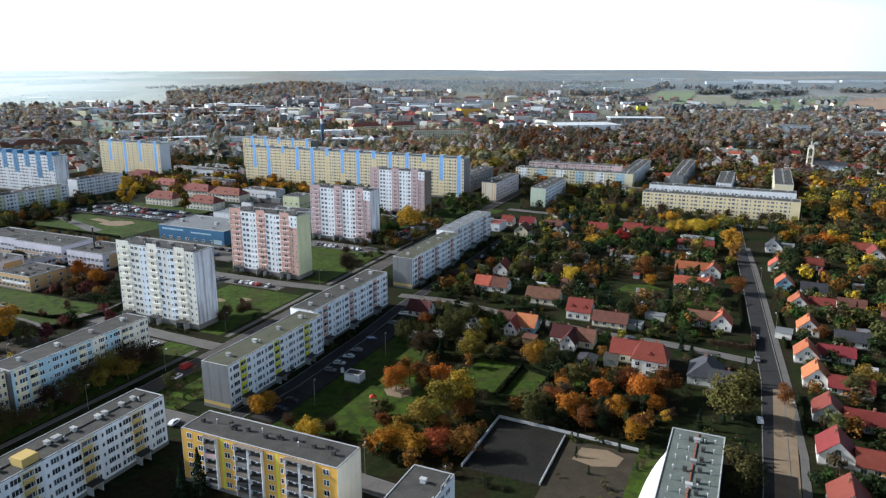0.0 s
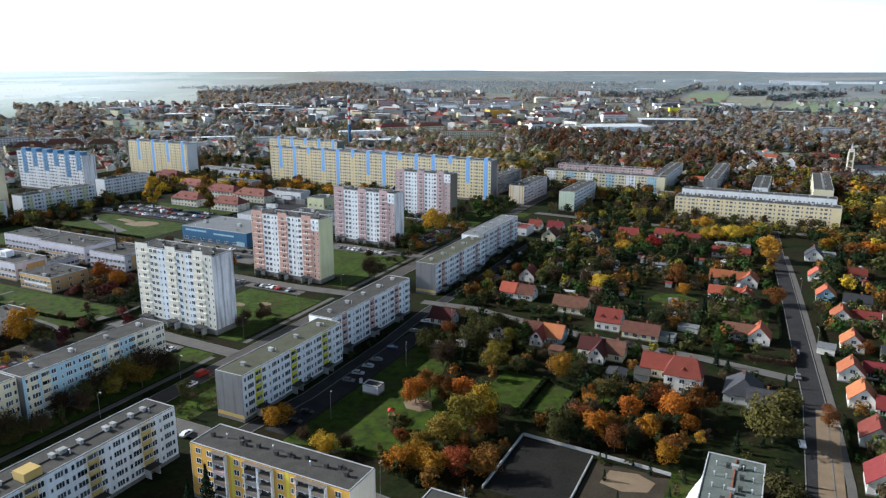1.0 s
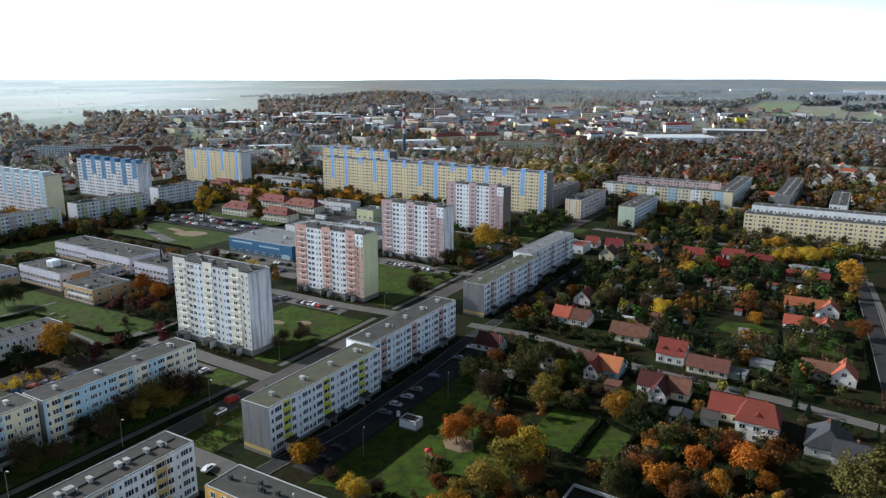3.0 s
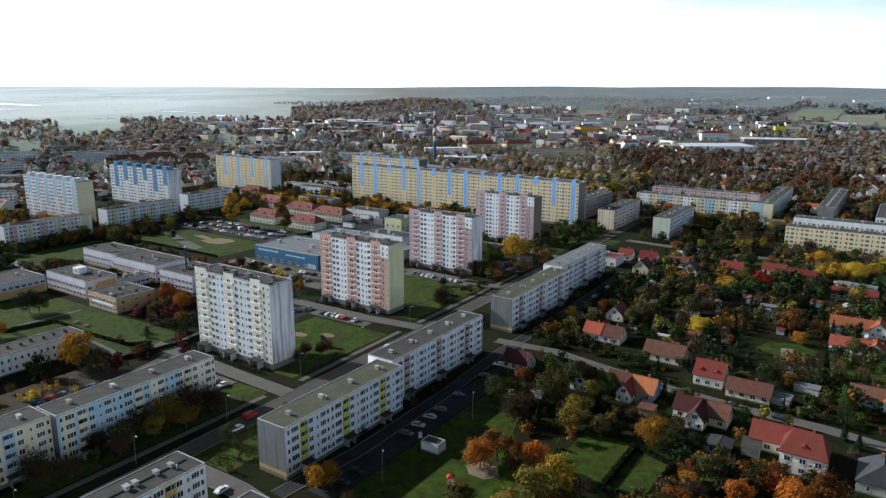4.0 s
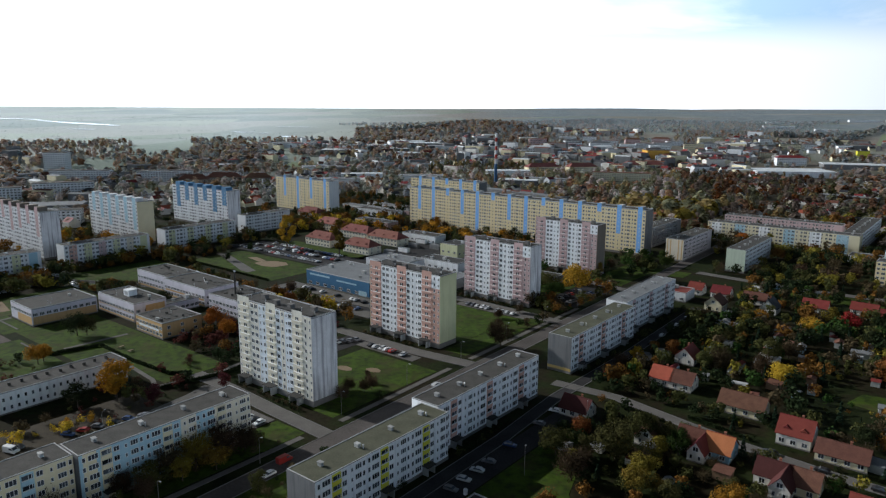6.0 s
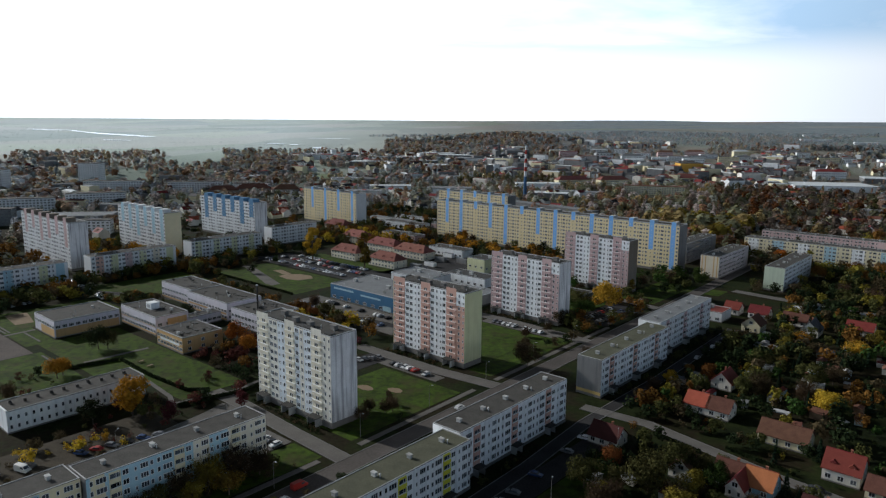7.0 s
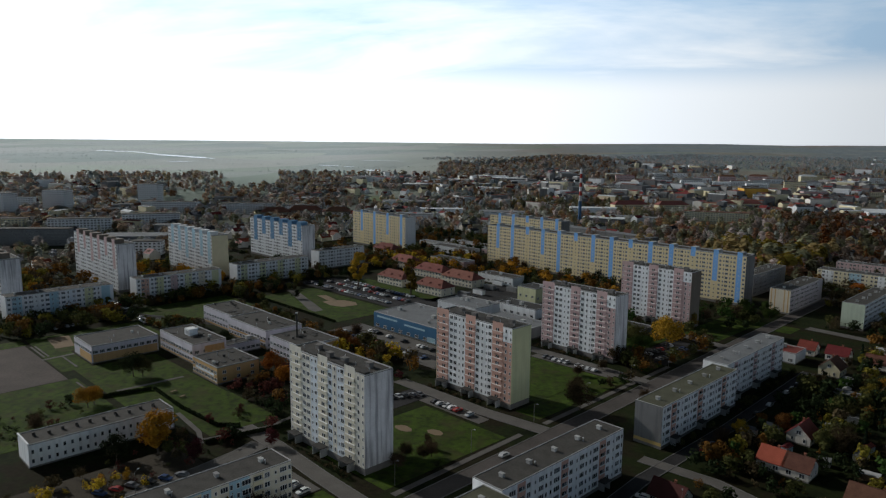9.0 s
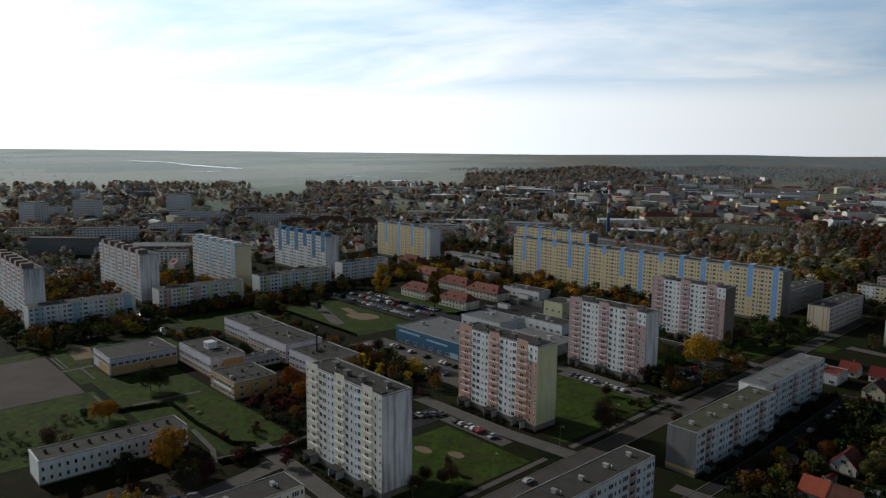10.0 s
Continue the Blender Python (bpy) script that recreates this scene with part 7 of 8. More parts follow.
hedge([(-42, 276), (-14, 275)], 0.8, 1.4, "clipped green hedge along the pale street")
hedge([(1.5, 300), (-1.5, 350)], 0.8, 1.4, "dark garden hedge beside the asphalt street")
hedge([(-4.5, 375), (-8, 430)], 0.8, 1.4, "dark garden hedge beside the asphalt street")
hedge([(21, 215), (20.5, 242)], 0.8, 1.2, "dark garden hedge before the orange-roofed houses")
hedge([(17.5, 285), (14.5, 330)], 0.8, 1.2, "dark garden hedge before the orange-roofed houses")
hedge([(-452, 312), (-362, 312)], 1.0, 1.4, "dark hedge along the lawn")

hedge([(-10, 277), (6, 278), (6, 293)], 1.8, 2.2, "coppery beech hedge at the street corner", "brown")
hedge([(-70, 226), (-58, 222)], 1.2, 1.6, "dark clipped hedge round a square lawn")


# ---- cars ----
def car_meshes():
    """A small saloon, nose to +x: body shell, window band and one wheel."""
    prof = [(-2.1, 0.35), (2.1, 0.35), (2.15, 0.62), (2.0, 0.78), (1.0, 0.92), (0.35, 1.40), (-1.15, 1.44), (-1.85, 0.98), (-2.15, 0.90), (-2.18, 0.6)]
    s = Solid()
    k, n = 0, len(prof)
    for y, inset in ((-0.86, 0.0), (-0.80, 0.05), (0.80, 0.05), (0.86, 0.0)):
        for x, z in prof:
            up = max(0.0, z - 0.9)
            s.v.append((x, y * (1 - 0.30 * up), z + (0.04 if inset else 0)))
    for r in range(3):
        for j in range(n):
            a, b = r * n + j, r * n + (j + 1) % n
            s.f.append((a, b, b + n, a + n)); s.i.append(0)
    s.f += [tuple(range(n - 1, -1, -1)), tuple(range(3 * n, 4 * n))]
    s.i += [0, 0]
    g = Solid()
    lo = [(1.02, -0.875, 0.97), (1.02, 0.875, 0.97), (-1.84, 0.86, 1.02), (-1.84, -0.86, 1.02)]
    hi = [(0.46, -0.77, 1.37), (0.46, 0.77, 1.37), (-1.24, 0.76, 1.40), (-1.24, -0.76, 1.40)]
    g.v += lo + hi
    g.f += [(j, (j + 1) % 4, 4 + (j + 1) % 4, 4 + j) for j in range(4)]
    g.i += [0] * 4
    w = Solid().tube((0, -0.1, 0), (0, 0.1, 0), 0.32, 0.32, 12)
    return s, g.mesh("window_band", M["glass"]), w.mesh("wheel", M["tyre"])


PAINTS = {"silver": (0.45, 0.46, 0.47), "white": (0.72, 0.72, 0.72), "black": (0.02, 0.02, 0.022), "grey": (0.13, 0.13, 0.14), "red": (0.30, 0.025, 0.02), "blue": (0.03, 0.06, 0.16), "green": (0.03, 0.09, 0.05)}
SHELL, CAR_GLASS, WHEEL = car_meshes()
BODIES = {}
for tone, rgb in PAINTS.items():
    p = mat(tone + "_car_paint", rgb, 0.4, 0.05, 0.5, 4.0, spec=0.35)
    BODIES[tone] = SHELL.mesh("car_body", p)


def car(a, b, turn, tone, scale=1.0):
    x, y = town(a, b)
    t = thing("car", x, y, 0.09, TH + radians(turn), label="%s parked passenger car on the paving" % tone, category="car", group="parked cars")
    t.scale = (scale, scale, scale)
    part("body", BODIES[tone], t)
    part("window_band", CAR_GLASS, t)
    for wx in (-1.3, 1.35):
        for wy in (-0.74, 0.74):
            part("wheel", WHEEL, t, at=Matrix.Translation((wx, wy, 0.32)))


def van_meshes():
    """A panel van, nose to +x: body shell with a sloping bonnet, windscreen band, bumper."""
    prof = [(-2.5, 0.35), (2.5, 0.35), (2.55, 0.85), (2.35, 1.1), (1.75, 1.25), (1.15, 2.05), (0.9, 2.15), (-2.4, 2.2), (-2.52, 2.05)]
    s, n = Solid(), 9
    for y, lift in ((-0.95, 0.0), (-0.86, 0.05), (0.86, 0.05), (0.95, 0.0)):
        s.v += [(x, y * (1 - 0.06 * max(0.0, z - 1.0)), z + lift * (z > 1)) for x, z in prof]
    for r in range(3):
        s.f += [(r * n + j, r * n + (j + 1) % n, (r + 1) * n + (j + 1) % n, (r + 1) * n + j) for j in range(n)]
    s.f += [tuple(range(n - 1, -1, -1)), tuple(range(3 * n, 4 * n))]
    s.i += [0] * len(s.f)
    g = Solid()
    g.v += [(1.80, -0.80, 1.26), (1.80, 0.80, 1.26), (1.22, 0.78, 2.02), (1.22, -0.78, 2.02)]
    g.f, g.i = [(0, 1, 2, 3)], [0]
    for y in (-0.945, 0.945):
        g.poly([(1.55, y, 1.3), (1.1, y * 0.97, 1.85), (0.2, y * 0.97, 1.85), (0.2, y, 1.3)])
    b = Solid().box(2.45, -0.9, 0.4, 2.66, 0.9, 0.62, bevel=0.05)
    return s, g.mesh("window_band", M["glass"]), b.mesh("bumper", M["dark"])


VAN, VAN_GLASS, VAN_BUMPER = van_meshes()


def van(a, b, turn, tone):
    x, y = town(a, b)
    t = thing("van", x, y, 0.09, TH + radians(turn), label="%s panel van standing on the road surface" % tone, category="van", group="parked cars")
    part("body", VAN.mesh("van_body", BODIES[tone].materials[0]), t)
    part("window_band", VAN_GLASS, t)
    part("bumper", VAN_BUMPER, t)
    for wx in (-1.6, 1.6):
        for wy in (-0.8, 0.8):
            part("wheel", WHEEL, t, at=Matrix.Translation((wx, wy, 0.32)))


def car_row(a0, b0, a1, b1, gap, turn, fill=0.8):
    n = int(math.hypot(a1 - a0, b1 - b0) / gap)
    for k in range(n):
        if rng.random() < fill:
            u = (k + 0.5) / n
            car(a0 + (a1 - a0) * u + rng.uniform(-.2, .2), b0 + (b1 - b0) * u + rng.uniform(-.2, .2), turn + rng.choice((0, 180)) + rng.uniform(-4, 4), rng.choice(("silver", "silver", "white", "black", "grey", "grey", "silver", "blue", "white", "black", "grey", "silver", "red")))


car_row(-128, 160, -134, 262, 6.2, 12, 0.42)
car_row(-228, 187, -204, 187, 2.7, 90, 0.9)
car_row(-248, 256, -240, 272, 2.8, 0, 0.8)
car_row(-236, 267, -208, 267, 2.9, 90, 0.85)
car_row(-243, 348, -202, 348, 3.0, 90, 0.7)
car_row(-468, 366, -372, 366, 2.9, 80, 0.85)
car_row(-462, 378, -372, 378, 2.9, 80, 0.85)
car_row(-455, 389, -380, 389, 2.9, 80, 0.8)
car_row(-345, 303, -270, 303, 3.0, 90, 0.5)
car_row(-340, 315, -270, 315, 3.0, 90, 0.5)
car_row(-256, 95, -240, 168, 4.5, 30, 0.7)
car_row(-232, 95, -232, 165, 5.5, 90, 0.6)
car_row(-206, 385, -206, 422, 3.0, 0, 0.6)
car_row(-198, 385, -198, 422, 3.0, 0, 0.5)
car_row(-136, 300, -138, 400, 6.5, 90, 0.6)
car_row(-120, 281.5, -30, 269, 14, -4, 0.6)
car_row(10, 180, 6, 330, 22, 95, 0.6)
car_row(-449, 170, -456, 225, 3.0, 0, 0.8)
car_row(-500, 238, -430, 232, 4.0, 90, 0.6)
car_row(-360, 380, -350, 470, 5.0, 0, 0.5)
car(-152, 143, 95, "white"); van(-178.5, 176, 91, "red"); van(-247, 127, 20, "white"); van(-252, 108, 100, "white"); van(-418, 379.5, 80, "white"); car(-180.5, 250, 91, "silver"); car(-175.5, 168, 271, "white")


# ---- street lamps ----
def lamp_mesh():
    s = Solid().tube((0, 0, -0.2), (0, 0, 8.2), 0.09, 0.05, 8).tube((0, 0, 8.2), (1.3, 0, 8.7), 0.05, 0.04, 6)
    h = Solid().box(1.0, -0.16, 8.62, 1.75, 0.16, 8.80, bevel=0.06)
    return s.mesh("pole", M["plinth"]), h.mesh("lamp_head", M["metal"])


POLE, HEAD = lamp_mesh()


def lamps(points, turn=0.0):
    for a, b in points:
        x, y = town(a, b)
        t = thing("street_lamp", x, y, turn=TH + turn, label="grey metal street lamp with one arm", category="street lamp", group="street lamps")
        part("pole", POLE, t)
        part("lamp_head", HEAD, t)


lamps([(-183.5, b) for b in range(75, 190, 32)] + [(-190, b) for b in range(210, 420, 34)])
lamps([(-120, 170), (-119, 215), (-120, 255), (-236, 110), (-236, 150), (-86, 143), (-62, 141), (18, 215), (14, 300), (8, 370)], 2.0)


# ---- the striped mast and the church ----
def mast(a, b, h):
    x, y = town(a, b)
    t = thing("chimney_mast", x, y, turn=0.3, label="tall slim chimney striped red and white above blue", category="chimney")
    red, white, blue = mat("mast_red", (0.34, 0.05, 0.04)), mat("mast_white", (0.62, 0.62, 0.62)), mat("mast_blue", (0.06, 0.12, 0.22))
    cuts = [0, 0.42, 0.52, 0.60, 0.68, 0.76, 0.84, 0.92, 1.0]
    for k, (u0, u1) in enumerate(zip(cuts, cuts[1:])):
        m = blue if k == 0 else (white if k % 2 else red)
        part("chimney_band", Solid().tube((0, 0, u0 * h), (0, 0, u1 * h), 2.3 - 0.9 * u0, 2.3 - 0.9 * u1, 14).mesh("chimney_band", m), t)


mast(-562, 844, 70)


def church(a, b):
    x, y = town(a, b)
    t = thing("church", x, y, turn=TH, label="modern white church with a tall openwork bell tower", category="church")
    w = Solid().box(-3, -3, -0.2, -1.8, 3, 24).box(1.8, -3, -0.2, 3, 3, 24).box(-1.8, -2.6, 6, 1.8, 2.6, 9).box(-1.8, -2.6, 14, 1.8, 2.6, 16).box(-2.4, -2.4, 24, 2.4, 2.4, 27)
    part("bell_tower", w.mesh("bell_tower", M["ivory"]), t)
    part("spire", Solid().tube((0, 0, 27), (0, 0, 36), 0.9, 0.05, 8).mesh("spire", M["metal"]), t)
    part("nave", Solid().box(4, -8, -0.2, 34, 10, 8).mesh("nave", M["white"]), t)
    r = Solid()
    r.v += [(3, -9, 7.6), (35, -9, 7.6), (35, 11, 7.6), (3, 11, 7.6), (3, 1, 14), (35, 1, 11)]
    r.f += [(0, 1, 5, 4), (2, 3, 4, 5), (0, 4, 3), (1, 2, 5), (3, 2, 1, 0)]
    r.i += [0] * 5
    part("roof", r.mesh("roof", M["tile_dark"]), t)
    part("porch", Solid().box(-16, -9, -0.2, 4, 2, 5).box(-17, -10, 5, 5, 3, 5.4).mesh("porch", M["house_white"]), t)


church(51, 840)

# ---- the far town ----
def gable_shape(s, x, y, z, L, W, h, rise, turn, wall, roof):
    c, d = math.cos(turn), math.sin(turn)

    def P(u, v, w):
        return (x + u * c - v * d, y + u * d + v * c, z + w)
    l2, w2 = L / 2, W / 2
    k = len(s.v)
    s.v += [P(-l2, -w2, -2), P(l2, -w2, -2), P(l2, w2, -2), P(-l2, w2, -2), P(-l2, -w2, h), P(l2, -w2, h), P(l2, w2, h), P(-l2, w2, h), P(-l2, 0, h + rise), P(l2, 0, h + rise)]
    for f, m in (((0, 1, 5, 4), wall), ((1, 2, 6, 9, 5), wall), ((2, 3, 7, 6), wall), ((3, 0, 4, 8, 7), wall), ((4, 5, 9, 8), roof), ((6, 7, 8, 9), roof)):
        s.f.append(tuple(k + j for j in f))
        s.i.append(m)


FAR_MATS = [M["house_white"], M["cream"], M["white2"], M["tile_red"], M["tile_orange"], M["tile_brown"], M["tile_dark"], M["roof_light"], M["grey"]]
rf = random.Random(21)


def far_ok(x, y):
    a, b = x * CA + y * SA, -x * SA + y * CA
    inner = -640 < a < 170 and 40 < b < 640
    return not inner and free(a, b, 4)


def far_houses(count):
    """Rows of small gabled houses between the trees of the far districts."""
    s = Solid()
    made = 0
    while made < count:
        az, d = radians(rf.uniform(-62, 42)), math.sqrt(rf.uniform(560 ** 2, 1180 ** 2))
        x, y = d * math.sin(az), d * math.cos(az)
        if not far_ok(x, y) or noise.noise((x / 260, y / 260, 0.3)) < -0.12:
            made += 0.25
            continue
        gable_shape(s, x, y, ground_height(x, y), rf.uniform(9, 16), rf.uniform(8, 10), rf.uniform(3.2, 6), rf.uniform(2.5, 4), TH + rf.choice((0, math.pi / 2)) + rf.uniform(-.2, .2), rf.choice((0, 0, 0, 1, 2)), rf.choice((3, 3, 4, 5, 5, 6, 6)))
        made += 1
    tagged(new("distant_houses", s.mesh("distant_houses", *FAR_MATS)), "scattered small gabled houses of the far districts", "houses", kind="stuff")


far_houses(520)


def far_town(name, count, az0, az1, d0, d1, hmax, label, seed):
    """The dense pale town below the hills: blocks and houses standing close, in clusters along streets."""
    r = random.Random(seed)
    s = Solid()
    made = tries = 0
    while made < count and tries < count * 8:
        tries += 1
        az, d = r.uniform(az0, az1), r.uniform(d0, d1)
        x, y = d * math.sin(radians(az)), d * math.cos(radians(az))
        if noise.noise((x / 210, y / 330, 8.4)) < -0.02:
            continue
        turn = TH + 0.6 * round(noise.noise((x / 300, y / 300, 1.2)) * 2) + r.choice((0, math.pi / 2))
        big = r.random() < 0.25
        L, W, h = (r.uniform(20, 38), r.uniform(10, 13), r.uniform(8, hmax)) if big else (r.uniform(10, 16), r.uniform(8, 11), r.uniform(4, 8))
        gable_shape(s, x, y, ground_height(x, y), L, W, h, r.uniform(0.5, 2.0) if big else r.uniform(3, 4.5), turn, r.choice((0, 8, 1, 8, 8, 2)), r.choice((3, 5, 6, 7, 8, 9)) if big else r.choice((3, 5, 5, 6, 6, 7)))
        made += 1
    tagged(new(name, s.mesh(name, *FAR_MATS, M["white_sheet"])), label, "houses", kind="stuff")


far_town("distant_town", 620, -13, 9, 1260, 2180, 17, "pale blocks and houses of the town below the hills", 5)
far_town("distant_town", 180, -33, -13, 1180, 1750, 12, "pale low works and houses among the far trees", 6)
far_town("distant_town", 200, 8, 33, 1180, 2000, 9, "low pale houses and sheds beyond the woods", 7)
far_town("distant_town", 170, -60, -36, 880, 1560, 15, "pale houses at the town's edge above the plain", 8)


def far_block(a, b, L, W, h, front, roof, label, name="distant_block", turn=0.0, floors=0, rise=0.0, category="building"):
    x, y = town(a, b)
    z = ground_height(x, y)
    t = thing(name, x, y, z, TH + turn, label=label, category=category, group="buildings of the far districts")
    part("wall", Solid().box(0, 0, -3, L, W, h).mesh("wall", M[front]), t)
    if rise:
        r = Solid()
        r.v += [(-1, -1, h), (L + 1, -1, h), (L + 1, W + 1, h), (-1, W + 1, h), (W / 2, W / 2, h + rise), (L - W / 2, W / 2, h + rise)]
        r.f += [(0, 1, 5, 4), (2, 3, 4, 5), (1, 2, 5), (3, 0, 4), (3, 2, 1, 0)]
        r.i += [0] * 5
        part("roof", r.mesh("roof", M[roof]), t)
    else:
        part("roof", Solid().box(-0.3, -0.3, h, L + 0.3, W + 0.3, h + 0.6).mesh("roof", M[roof]), t)
    if floors:
        for sd, length in (("S", L), ("E", W)):
            n = max(1, int(length / 3.4))
            openings(t, L, W, sd, floors, 1.6, (h - 1.5) / floors, [((j + 0.5) * length / n, "x") for j in range(n)], joined=True)
    c, d = math.cos(turn), math.sin(turn)
    us, vs = (0, L * c, L * c - W * d, -W * d), (0, L * d, L * d + W * c, W * c)
    clear(a + min(us) * .8, b + min(vs) * .8, a + max(us) * .8, b + max(vs) * .8, 2)
    return t


def far_run(p, q, W, h, front, roof, label, **more):
    """A far building whose front runs from p to q of the plan."""
    return far_block(p[0], p[1], math.hypot(q[0] - p[0], q[1] - p[1]), W, h, front, roof, label, turn=math.atan2(q[1] - p[1], q[0] - p[0]), **more)


# point towers and long blocks of the district behind the striped slabs
for p, q, h in (((-1094, 294), (-1066, 306), 32), ((-1092, 358), (-1068, 378), 33), ((-1160, 511), (-1136, 532), 32)):
    far_run(p, q, 20, h, "white2", "roof", "pale point tower on the town's edge", floors=10)
for p, q, h, m in (((-874, 303), (-845, 359), 16, "white2"), ((-875, 382), (-849, 439), 16, "white2"), ((-814, 244), (-773, 294), 16, "grey"), ((-1032, 466), (-976, 520), 16, "white2"),
                   ((-678, 316), (-661, 337), 12, "white"), ((-1190, 342), (-1172, 367), 18, "white"), ((-949, 544), (-905, 602), 15, "white2"), ((-1220, 420), (-1200, 450), 14, "white2"),
                   ((-897, 613), (-870, 656), 12, "white2"), ((-930, 250), (-905, 290), 15, "cream")):
    far_run(p, q, 12, h, m, "roof", "long low apartment block of the far district", floors=int(h / 3))
far_run((-766, 318), (-727, 367), 30, 7, "grey", "roof_light", "long grey shed between the slabs", name="distant_hall", category="hall")
for p, q in (((-871, 601), (-843, 637)), ((-828, 632), (-807, 659)), ((-873, 560), (-850, 590))):
    far_run(p, q, 15, 8, "brown", "tile_brown", "long old house with a weathered brown-red roof", rise=6, floors=2, name="institute_wing")
for p, q in (((-616, 1015), (-586, 1061)), ((-570, 1065), (-542, 1106)), ((-525, 1172), (-475, 1218))):
    far_run(p, q, 17, 11, "cream", "tile_faded", "old institute wing with a faded terracotta hipped roof", rise=6, floors=3, name="institute_wing")
far_run((-495, 996), (-420, 1030), 14, 12, "cream", "tile_brown", "long cream institute block", floors=4, name="institute_wing")

# halls, works and shops with pale sheet roofs
SHEET_ROOFS = ("white_sheet", "white_sheet", "roof_light")
for k, (p, q, W, h) in enumerate((((-325, 1217), (-225, 1284), 70, 9), ((-261, 1363), (-153, 1404), 45, 8), ((-142, 1606), (-97, 1605), 24, 7), ((-90, 1612), (-53, 1619), 24, 7), ((-45, 1619), (-8, 1620), 20, 8),
                                  ((17, 1336), (78, 1350), 34, 8), ((-193, 977), (-132, 971), 14, 6), ((-61, 982), (6, 948), 9, 5), ((-1268, 1008), (-1190, 1063), 60, 9), ((-1141, 1254), (-1066, 1288), 35, 8),
                                  ((-1076, 1235), (-996, 1272), 40, 8), ((-981, 1193), (-884, 1246), 50, 9), ((-960, 1068), (-915, 1086), 30, 7), ((-1088, 997), (-1028, 1036), 40, 8), ((-912, 805), (-873, 858), 30, 7),
                                  ((-652, 953), (-600, 1000), 24, 7), ((-569, 860), (-520, 882), 26, 6), ((-560, 905), (-500, 925), 20, 6), ((-588, 760), (-400, 735), 14, 7), ((-560, 715), (-380, 692), 12, 7), ((-700, 800), (-650, 840), 26, 7),
                                  ((-1120, 1150), (-1060, 1180), 34, 7), ((-1020, 1120), (-985, 1140), 24, 7), ((-760, 700), (-715, 735), 22, 6), ((-790, 770), (-745, 815), 18, 6))):
    far_run(p, q, W, h, "grey" if W <= 14 else ("white", "grey", "white2")[k % 3], "roof_light" if W <= 14 else SHEET_ROOFS[k % 3], "wide flat-roofed hall with pale sheet roof", name="distant_hall", category="hall")
# rows of works halls at the foot of the hills
for p, q in (((-196, 2777), (-60, 2810)), ((-40, 2830), (82, 2835)), ((-476, 2893), (-380, 2930)), ((-370, 2930), (-291, 2946)), ((-108, 2946), (60, 2960)), ((110, 2925), (230, 2927)), ((250, 2960), (389, 2983)), ((-700, 2700), (-560, 2760)), ((-640, 2450), (-560, 2490)), ((-480, 2380), (-420, 2400))):
    far_run(p, q, 30, 7, "white2", "white_sheet", "long white works hall at the foot of the hills", name="works_hall", category="hall")
far_run((-557, 1341), (-526, 1370), 30, 16, "yellow", "roof", "bright yellow shop hall far off", name="yellow_hall", category="hall")
far_run((-244, 1565), (-225, 1572), 16, 14, "lemon", "roof", "yellow box of a shop far off", name="yellow_hall", category="hall")
# the far town's pale blocks with red and flat roofs
for k, (a, b) in enumerate(((-599, 1757), (-560, 1770), (-481, 1805), (-406, 1680), (-365, 1695), (-546, 1602), (-500, 1640), (-335, 1370), (-821, 1363), (-886, 1589), (-850, 1640), (-785, 1412), (-741, 1467), (-717, 1594), (-672, 1548), (-640, 1570), (-594, 1728), (-530, 1800),
                            (-562, 1544), (-790, 1217), (-773, 1266), (-720, 1256), (-820, 1500), (-760, 1560), (-690, 1680), (-640, 1650), (-450, 1560), (-420, 1480), (-700, 1400), (-660, 1440), (-610, 1480), (-930, 1480), (-880, 1440), (-300, 1700), (-470, 1380), (-520, 1290))):
    far_run((a, b), (a + rf.uniform(22, 44), b + rf.uniform(10, 30)), rf.uniform(11, 15), rf.uniform(9, 15), rf.choice(("white", "white2", "white", "cream", "rose")), rf.choice(("white_sheet", "tile_brown", "tile_dark", "roof_light", "tile_red")),
            "pale town block among trees far off", floors=3, rise=rf.choice((0, 0, 4)))


def far_patch(name, corners, m, label, category):
    """A field lying on the far ground between four corners of the plan."""
    (a0, b0), (a1, b1), (a2, b2), (a3, b3) = corners
    s, n = Solid(), 12
    at = {}
    for i in range(n + 1):
        for j in range(n + 1):
            u, w = i / n, j / n
            x, y = town((a0 * (1 - u) + a1 * u) * (1 - w) + (a3 * (1 - u) + a2 * u) * w, (b0 * (1 - u) + b1 * u) * (1 - w) + (b3 * (1 - u) + b2 * u) * w)
            at[i, j] = (x, y, ground_height(x, y) + 0.9)
    for i in range(n):
        for j in range(n):
            s.poly([at[i, j], at[i + 1, j], at[i + 1, j + 1], at[i, j + 1]])
    set_piece(name, s.mesh(name, m), label, category)
    clear(min(a0, a3), min(b0, b1), max(a1, a2), max(b2, b3), -8)


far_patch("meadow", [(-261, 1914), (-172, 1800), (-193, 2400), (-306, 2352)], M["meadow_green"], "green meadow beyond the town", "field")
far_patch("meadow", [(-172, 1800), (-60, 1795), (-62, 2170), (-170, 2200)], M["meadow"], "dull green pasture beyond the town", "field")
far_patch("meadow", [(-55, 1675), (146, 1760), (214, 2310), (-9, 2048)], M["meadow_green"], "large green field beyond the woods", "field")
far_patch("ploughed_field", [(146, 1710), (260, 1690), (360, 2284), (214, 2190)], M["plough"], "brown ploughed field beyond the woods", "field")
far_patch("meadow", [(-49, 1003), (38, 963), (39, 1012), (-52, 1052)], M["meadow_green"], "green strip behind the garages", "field")
